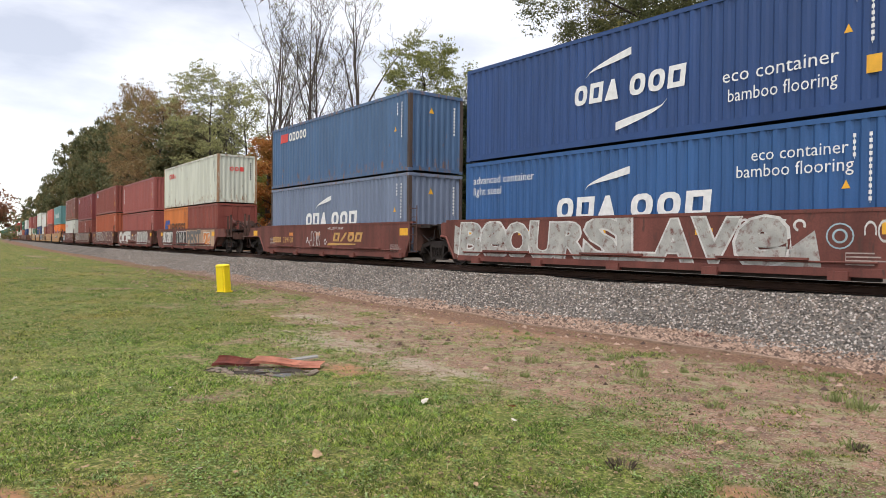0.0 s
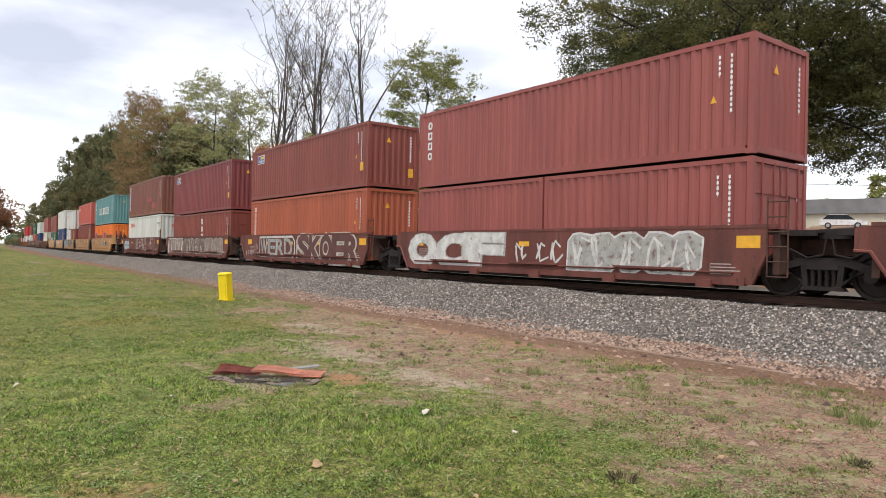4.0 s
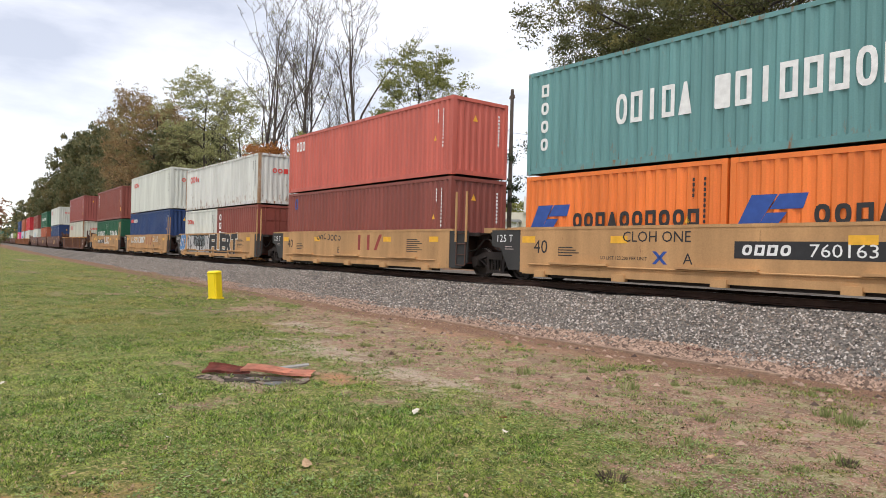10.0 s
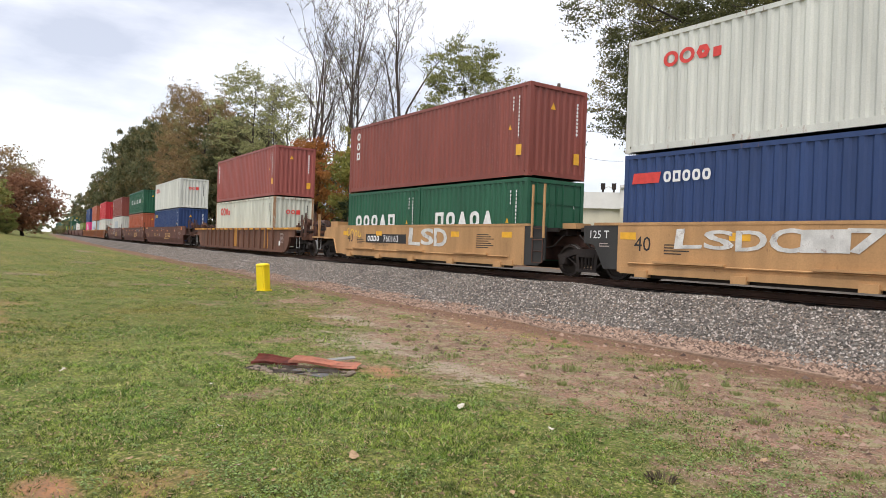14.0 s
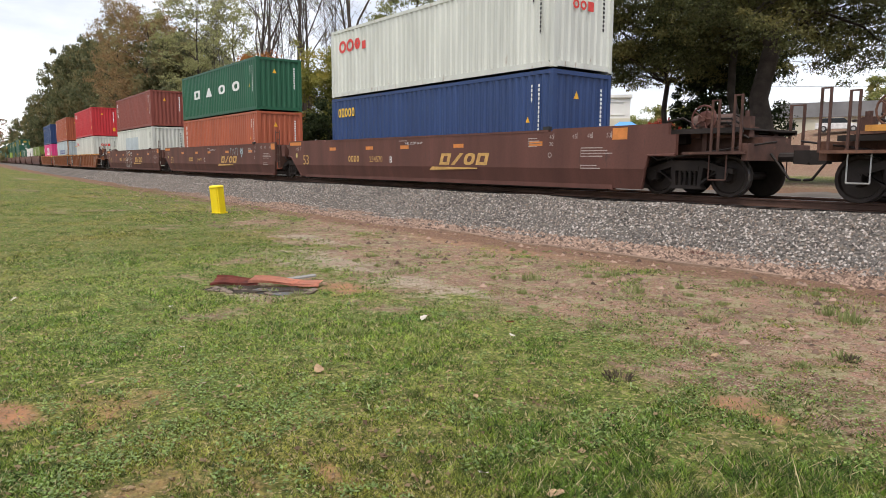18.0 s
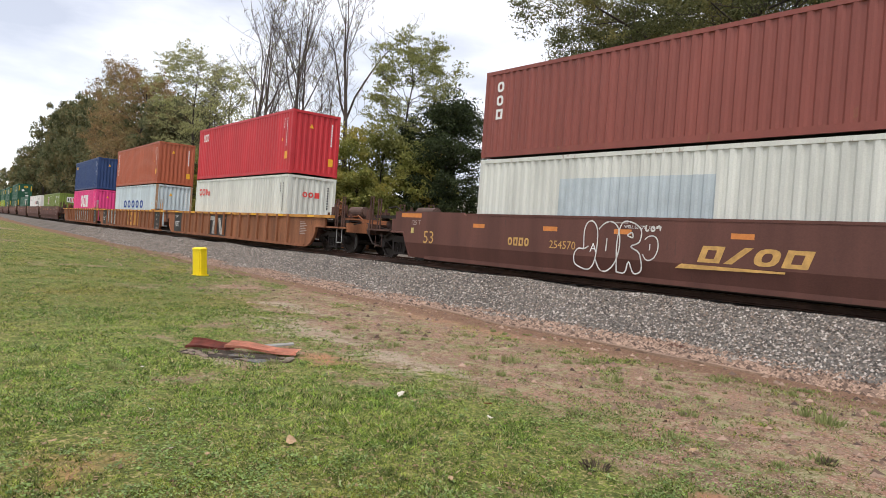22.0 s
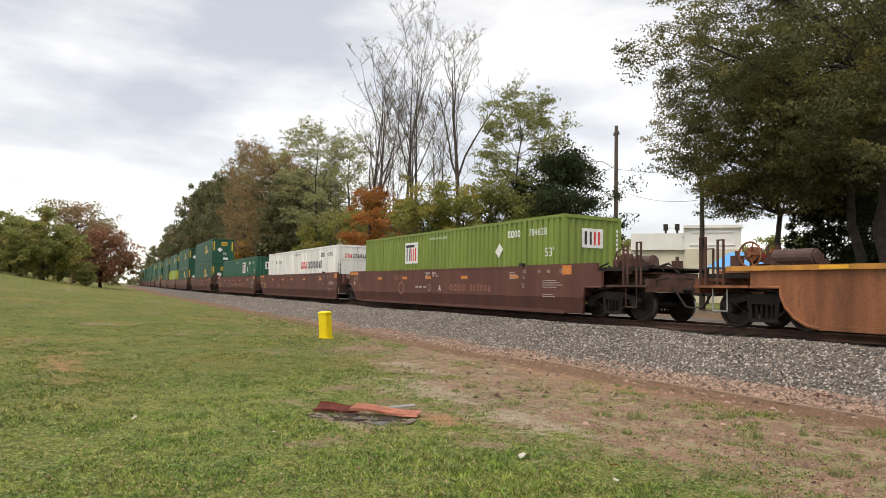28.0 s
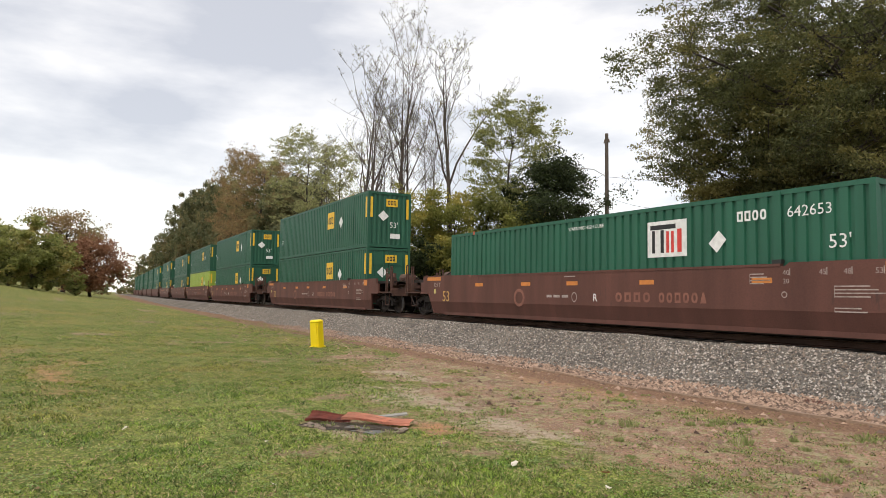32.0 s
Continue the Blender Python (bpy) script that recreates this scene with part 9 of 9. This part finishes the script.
def lawn_blades():
    """Short grass: single blades, thick on the lawn, thin and ragged on bare soil."""
    rng, d, x, y = scatter(1350000, 1.5, 62.0, 12)
    bare, clay = on_grid("bare", x, y), on_grid("clay", x, y)
    tuft = 0.6 * patches(x, y, 0.34, 1) + 0.4 * patches(x, y, 0.11, 2)
    lush = patches(x, y, 1.7, 3)
    soilweed = np.clip((0.6 * patches(x, y, 0.5, 6) + 0.4 * patches(x, y, 0.17, 7) - 0.44) * 3.2, 0.0, 0.85)
    keep = np.maximum(np.clip(1.05 - 1.1 * bare, 0.02, 1), soilweed) * np.where(clay > 0.35, 0.25, 1.0)
    keep *= np.clip((tuft - 0.28) * 2.8, 0.06, 1.0)
    keep = np.where(y > 9.35 + 0.007 * np.clip(-6.5 - x, 0, 99) ** 2 + 0.03 * np.clip(-6.5 - x, 0, 99), 0.015, keep)
    keep = keep * np.clip((60.0 - d) / 32.0, 0.0, 1.0)
    ok = (rng.random(len(x)) < keep) & (y < 11.5)
    x, y, d, tuft, lush, bare = x[ok], y[ok], d[ok], tuft[ok], lush[ok], bare[ok]
    k = len(x)
    z = on_grid("z", x, y)
    h = (0.008 + 0.022 * rng.random(k)) * (0.5 + 1.1 * tuft) * (0.55 + 1.0 * lush) * (1 - 0.3 * bare)
    h = h * (1.0 + 1.4 * np.exp(-((x + 1.7) ** 2 + (y - 2.7) ** 2) / 0.9))
    h = np.where(rng.random(k) < 0.012, h * 2.0, h)
    w = 0.0018 + 0.0026 * rng.random(k) ** 2 + d * 0.00042
    a = rng.random(k) * 6.2832
    lean = rng.normal(0, 0.95, (k, 2)) * h[:, None]
    v = np.empty((k, 3, 3))
    v[:, 0] = np.stack([x - np.cos(a) * w, y - np.sin(a) * w, z - 0.004], 1)
    v[:, 1] = np.stack([x + np.cos(a) * w, y + np.sin(a) * w, z - 0.004], 1)
    v[:, 2] = np.stack([x + lean[:, 0], y + lean[:, 1], z + h], 1)
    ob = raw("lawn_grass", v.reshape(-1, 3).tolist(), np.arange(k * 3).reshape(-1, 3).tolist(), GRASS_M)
    tagged(ob, "short mown grass with thin, dark and straw-coloured spots", "grass", kind="stuff")


lawn_blades()


def clover():
    """Low broad-leaved weeds in dark green clumps among the grass."""
    rng, d, x, y = scatter(330000, 1.5, 30.0, 33)
    n1 = 0.45 * patches(x, y, 0.8, 8) + 0.40 * patches(x, y, 0.17, 9) + 0.15 * patches(x, y, 0.07, 10)
    ok = (n1 + rng.normal(0, 0.05, len(x)) > 0.585) & (y < 9.1) & (on_grid("clay", x, y) < 0.3) & (on_grid("bare", x, y) < 0.7 + 0.3 * rng.random(len(x)))
    x, y, d = x[ok], y[ok], d[ok]
    k = len(x)
    z = on_grid("z", x, y) + 0.010 + 0.040 * rng.random(k) * patches(x, y, 0.17, 9)
    r = (0.005 + 0.008 * rng.random(k)) + d * 0.0003
    t = rng.random(k) * 6.2832
    v = np.empty((k, 4, 3))
    for j, f in enumerate((1.0, 0.6, 1.0, 0.6)):
        q = t + 1.5708 * j
        v[:, j] = np.stack([x + np.cos(q) * r * f, y + np.sin(q) * r * f, z + rng.normal(0, 0.35, k) * r], 1)
    ob = raw("clover", v.reshape(-1, 3).tolist(), np.arange(k * 4).reshape(-1, 4).tolist(), leaf_mat("clover_leaves", (0.080, 0.145, 0.030), (0.280, 0.390, 0.100), None, 0.3, 0.4))
    tagged(ob, "low dark green clover and broad-leaved weeds in the lawn", "weeds", kind="stuff")


clover()


def rosettes():
    """Broad-leaved weeds: small rosettes of arching leaves sprinkled through the turf."""
    rng = np.random.default_rng(71)
    _, d, x, y = scatter(9000, 1.6, 21.0, 72)
    n1 = 0.6 * patches(x, y, 1.3, 13) + 0.4 * patches(x, y, 0.4, 14)
    ok = (n1 + 0.10 * np.exp(-((x + 7.5) ** 2 + (y - 3.5) ** 2) / 12.0) > 0.56) & (y < 7.2) & (on_grid("clay", x, y) < 0.3) & (rng.random(len(x)) < np.clip((d - 3.5) / 8.0, 0.05, 0.75))
    x, y = x[ok], y[ok]
    z = on_grid("z", x, y)
    v, f = [], []
    for px, py, pz in zip(x, y, z):
        r = rng.uniform(0.025, 0.055)
        for j in range(int(rng.integers(7, 13))):
            a, q = rng.random() * 6.283, r * rng.uniform(0.6, 1.1)
            c, t, up, w = math.cos(a), math.sin(a), q * rng.uniform(0.25, 0.8), q * rng.uniform(0.10, 0.20)
            ox, oy = px + rng.normal(0, r * 0.35), py + rng.normal(0, r * 0.35)
            k = len(v)
            v += [(ox, oy, pz + 0.004), (ox + c * q * 0.55 - t * w, oy + t * q * 0.55 + c * w, pz + up), (ox + c * q, oy + t * q, pz + up * 0.75), (ox + c * q * 0.55 + t * w, oy + t * q * 0.55 - c * w, pz + up * 0.95)]
            f.append((k, k + 1, k + 2, k + 3))
    ob = raw("broadleaf_weeds", v, f, leaf_mat("broad_weed_leaves", (0.085, 0.150, 0.032), (0.270, 0.370, 0.105), None, 0.3, 0.42))
    tagged(ob, "small fresh green rosettes of broad-leaved weeds in the lawn", "weeds", kind="stuff")


rosettes()


def weed(x, y, r, h, seed, label, m):
    rng = random.Random(seed)
    root = new("weed_tuft")
    tagged(root, label, "weed", "weeds in the soil")
    z = ground_z(x, y)
    root.location = (x, y, z)
    v, f = [], []
    for i in range(64):
        a, q = rng.uniform(0, 6.28), rng.uniform(0, 1) ** 0.5
        bx, by = math.cos(a) * r * 0.8 * q, math.sin(a) * r * 0.8 * q
        e = a + rng.uniform(-1.2, 1.2)
        tx, ty, tz = bx + math.cos(e) * r * rng.uniform(0.05, 0.4), by + math.sin(e) * r * rng.uniform(0.05, 0.4), 0.75 * h * rng.uniform(0.15, 1) * (1.1 - 0.6 * q)
        w = rng.uniform(0.003, 0.007)
        k = len(v)
        v += [(bx - math.sin(e) * w, by + math.cos(e) * w, -0.01), (bx + math.sin(e) * w, by - math.cos(e) * w, -0.01), ((bx + tx) / 2 + math.sin(e) * w, (by + ty) / 2 - math.cos(e) * w, tz * 0.7), (tx, ty, tz), ((bx + tx) / 2 - math.sin(e) * w, (by + ty) / 2 + math.cos(e) * w, tz * 0.7)]
        f.append((k, k + 1, k + 2, k + 3, k + 4))
    me = bpy.data.meshes.new("foliage")
    me.from_pydata(v, [], f)
    link("foliage", me, m, root)


WEED_M = leaf_mat("weed_leaves", (0.200, 0.245, 0.090), (0.400, 0.430, 0.190))
DRY_M = leaf_mat("dry_stalks", (0.090, 0.070, 0.055), (0.200, 0.160, 0.110))
for i, (x, y, r, h) in enumerate([(-6.46, 6.71, 0.16, 0.22), (-5.05, 7.02, 0.17, 0.20), (-4.44, 8.5, 0.2, 0.16), (-2.7, 7.38, 0.16, 0.24), (-3.01, 7.57, 0.12, 0.18), (-5.32, 3.22, 0.16, 0.12), (-5.8, 3.48, 0.12, 0.10), (-8.12, 1.32, 0.18, 0.12), (-4.63, 2.46, 0.2, 0.08), (-5.28, 4.85, 0.12, 0.12), (-6.71, 6.36, 0.15, 0.14), (-7.6, 2.0, 0.14, 0.12), (-3.6, 6.3, 0.12, 0.12), (-9.7, 6.2, 0.16, 0.14), (-11.4, 4.4, 0.18, 0.16), (-4.1, 5.3, 0.2, 0.10), (-2.2, 5.9, 0.14, 0.13), (-7.9, 5.8, 0.15, 0.12), (-10.2, 1.0, 0.2, 0.12), (-3.2, 5.4, 0.15, 0.1), (-6.0, 7.9, 0.12, 0.14), (-8.4, 7.7, 0.12, 0.13)]):
    weed(x, y, r, h, i, "small green weed tuft in the worn soil", WEED_M)
for i, (x, y) in enumerate(((-8.18, 3.22), (-7.78, 3.50), (-8.58, 3.15), (-7.33, 3.65))):
    weed(x, y, 0.13, 0.12, 60 + i, "small green weed growing over the scrap metal", WEED_M)
for i in range(24):
    q = random.Random(i + 500)
    x, y = q.uniform(-9.5, -2.2), q.uniform(5.2, 9.2)
    weed(x, y, q.uniform(0.05, 0.10), q.uniform(0.05, 0.13), 100 + i, "thin upright weed sprig in the worn soil", WEED_M)
weed(-3.03, 4.06, 0.13, 0.10, 91, "dry dark brown dead weed in the grass", DRY_M)
weed(-2.15, 5.9, 0.1, 0.10, 92, "dry dark brown dead weed in the soil", DRY_M)
weed(-6.74, 11.3, 0.22, 0.12, 93, "dry reddish dead weed on the ballast shoulder", mat("red_dry_stalk", (0.13, 0.05, 0.04), 0.9, 0, 0.3, 5, 40, 0.2))


def fallen_leaf(x, y, r, seed, m, label):
    rng = random.Random(seed)
    root = new("fallen_leaf")
    tagged(root, label, "leaf", "fallen leaves")
    root.matrix_basis = pose(x, y, ground_z(x, y) + 0.035, rng.uniform(-25, 25), rng.uniform(-25, 25), rng.uniform(0, 360))
    n = 10
    r = r * 0.78
    pts = [(math.cos(6.283 * i / n) * r * rng.uniform(0.6, 1.1), math.sin(6.283 * i / n) * r * 0.7 * rng.uniform(0.6, 1.1), r * rng.uniform(-0.1, 0.25)) for i in range(n)]
    me = bpy.data.meshes.new("blade")
    me.from_pydata([(0, 0, 0)] + pts, [], [(0, i + 1, (i + 1) % n + 1) for i in range(n)])
    link("blade", me, m, root)


PALE_DEAD = mat("pale_dead_leaf", (0.52, 0.48, 0.42), 0.8, 0, 0.2, 8, 60, 0.1)
TAN_DEAD = mat("tan_dead_leaf", (0.36, 0.24, 0.14), 0.8, 0, 0.25, 8, 60, 0.1)
RED_DEAD = mat("reddish_scrap", (0.55, 0.20, 0.13), 0.8, 0, 0.25, 8, 60, 0.1)
for i, (x, y, r, m) in enumerate([(-5.75, 1.79, 0.055, PALE_DEAD), (-5.35, 4.02, 0.07, PALE_DEAD), (-4.45, 2.37, 0.07, TAN_DEAD), (-4.69, 1.61, 0.05, PALE_DEAD), (-8.87, 0.97, 0.06, PALE_DEAD), (-6.68, 1.4, 0.06, TAN_DEAD), (-4.68, 4.56, 0.07, RED_DEAD), (-4.33, 4.25, 0.05, PALE_DEAD), (-5.05, 5.84, 0.05, PALE_DEAD), (-7.48, 2.23, 0.05, PALE_DEAD), (-11.54, 3.61, 0.07, PALE_DEAD), (-5.21, 0.99, 0.05, TAN_DEAD), (-4.46, 1.76, 0.04, TAN_DEAD), (-2.87, 5.11, 0.05, TAN_DEAD), (-2.1, 2.35, 0.055, TAN_DEAD), (-2.45, 2.2, 0.05, PALE_DEAD), (-3.3, 2.9, 0.045, TAN_DEAD), (-9.6, -0.6, 0.06, PALE_DEAD), (-7.0, 0.1, 0.05, PALE_DEAD)]):
    fallen_leaf(x, y, r, i, m, "crumpled pale fallen leaf on the grass" if m is PALE_DEAD else "crumpled tan fallen leaf on the grass")


def litter():
    """Tiny dead leaves, chips and pebbles strewn over the lawn and soil."""
    rng = np.random.default_rng(5)
    v, f = [], []
    for i in range(34000):
        az = radians(rng.normal(-38, 45))
        d = 1.6 + 19 * rng.random() ** 1.5
        x, y = -d * math.cos(az), -d * math.sin(az)
        if y > 11 or (bareness(x, y) < 0.4 and rng.random() < 0.35):
            continue
        z = ground_z(x, y) + 0.012
        r = 0.006 + 0.013 * rng.random() ** 2.5
        k = len(v)
        a = rng.random() * 6.28
        for j in range(4):
            q = a + 1.5708 * j
            s = r * (1.4 if j % 2 else 0.8)
            v.append((x + math.cos(q) * s, y + math.sin(q) * s, z + rng.normal(0, 0.006)))
        f.append((k, k + 1, k + 2, k + 3))
    m = leaf_mat("litter", (0.12, 0.075, 0.045), (0.46, 0.33, 0.20))
    ob = raw("ground_litter", v, f, m)
    tagged(ob, "tiny dead leaves and chips strewn over the ground", "litter", kind="stuff")


litter()


# ---- ties, last of the large numbers ----
def make_ties():
    root = new("track_ties")
    tagged(root, "dark creosoted timber ties in the ballast", "ties", kind="structure")
    me = done(box(bmesh.new(), -0.115, 0.115, -1.3, 1.3, -0.16, 0.0), "tie")
    for i in range(260):
        x, y, rz = track(-4 + 0.53 * i)
        o = link("tie", me, TIE, root)
        o.matrix_basis = pose(x, y, RAIL_Z - 0.165 + 0.004 * ((i * 37) % 5 - 2), 0, 0, rz + ((i * 53) % 7 - 3) * 0.3)


make_ties()


# ---- what moves: every car and container rides along the track, the wheels roll ----
def motions():
    times = [0.0, 0.1] + [float(t) for t in range(1, 32)] + [31.9, 32.0]
    for ob, u, z in RIDES:
        rows = []
        for t in times:
            x, y, rz = track(u - travelled(t))
            rows.append((t, pose(x, y, RAIL_Z + z, 0, 0, rz)))
        walk(ob, rows)
    for w, at, u in SPINS:
        rows, r = [], 0.457
        inside = [k / 30 for k in range(0, 961) if -8 < u - travelled(k / 30) < 62]
        first = math.degrees(travelled(inside[0]) / r) if inside else 0.0
        last = math.degrees(travelled(inside[-1]) / r) if inside else 0.0
        if not inside or inside[0] > 0:
            rows.append((0.0, pose(*at, 0, first, 0)))
        for t in inside:
            rows.append((t, Matrix.Translation(at) @ Matrix.Rotation(travelled(t) / r, 4, "Y")))
        if not inside or inside[-1] < 32.0:
            rows.append((32.0, Matrix.Translation(at) @ Matrix.Rotation(radians(last), 4, "Y")))
        walk(w, rows)


motions()
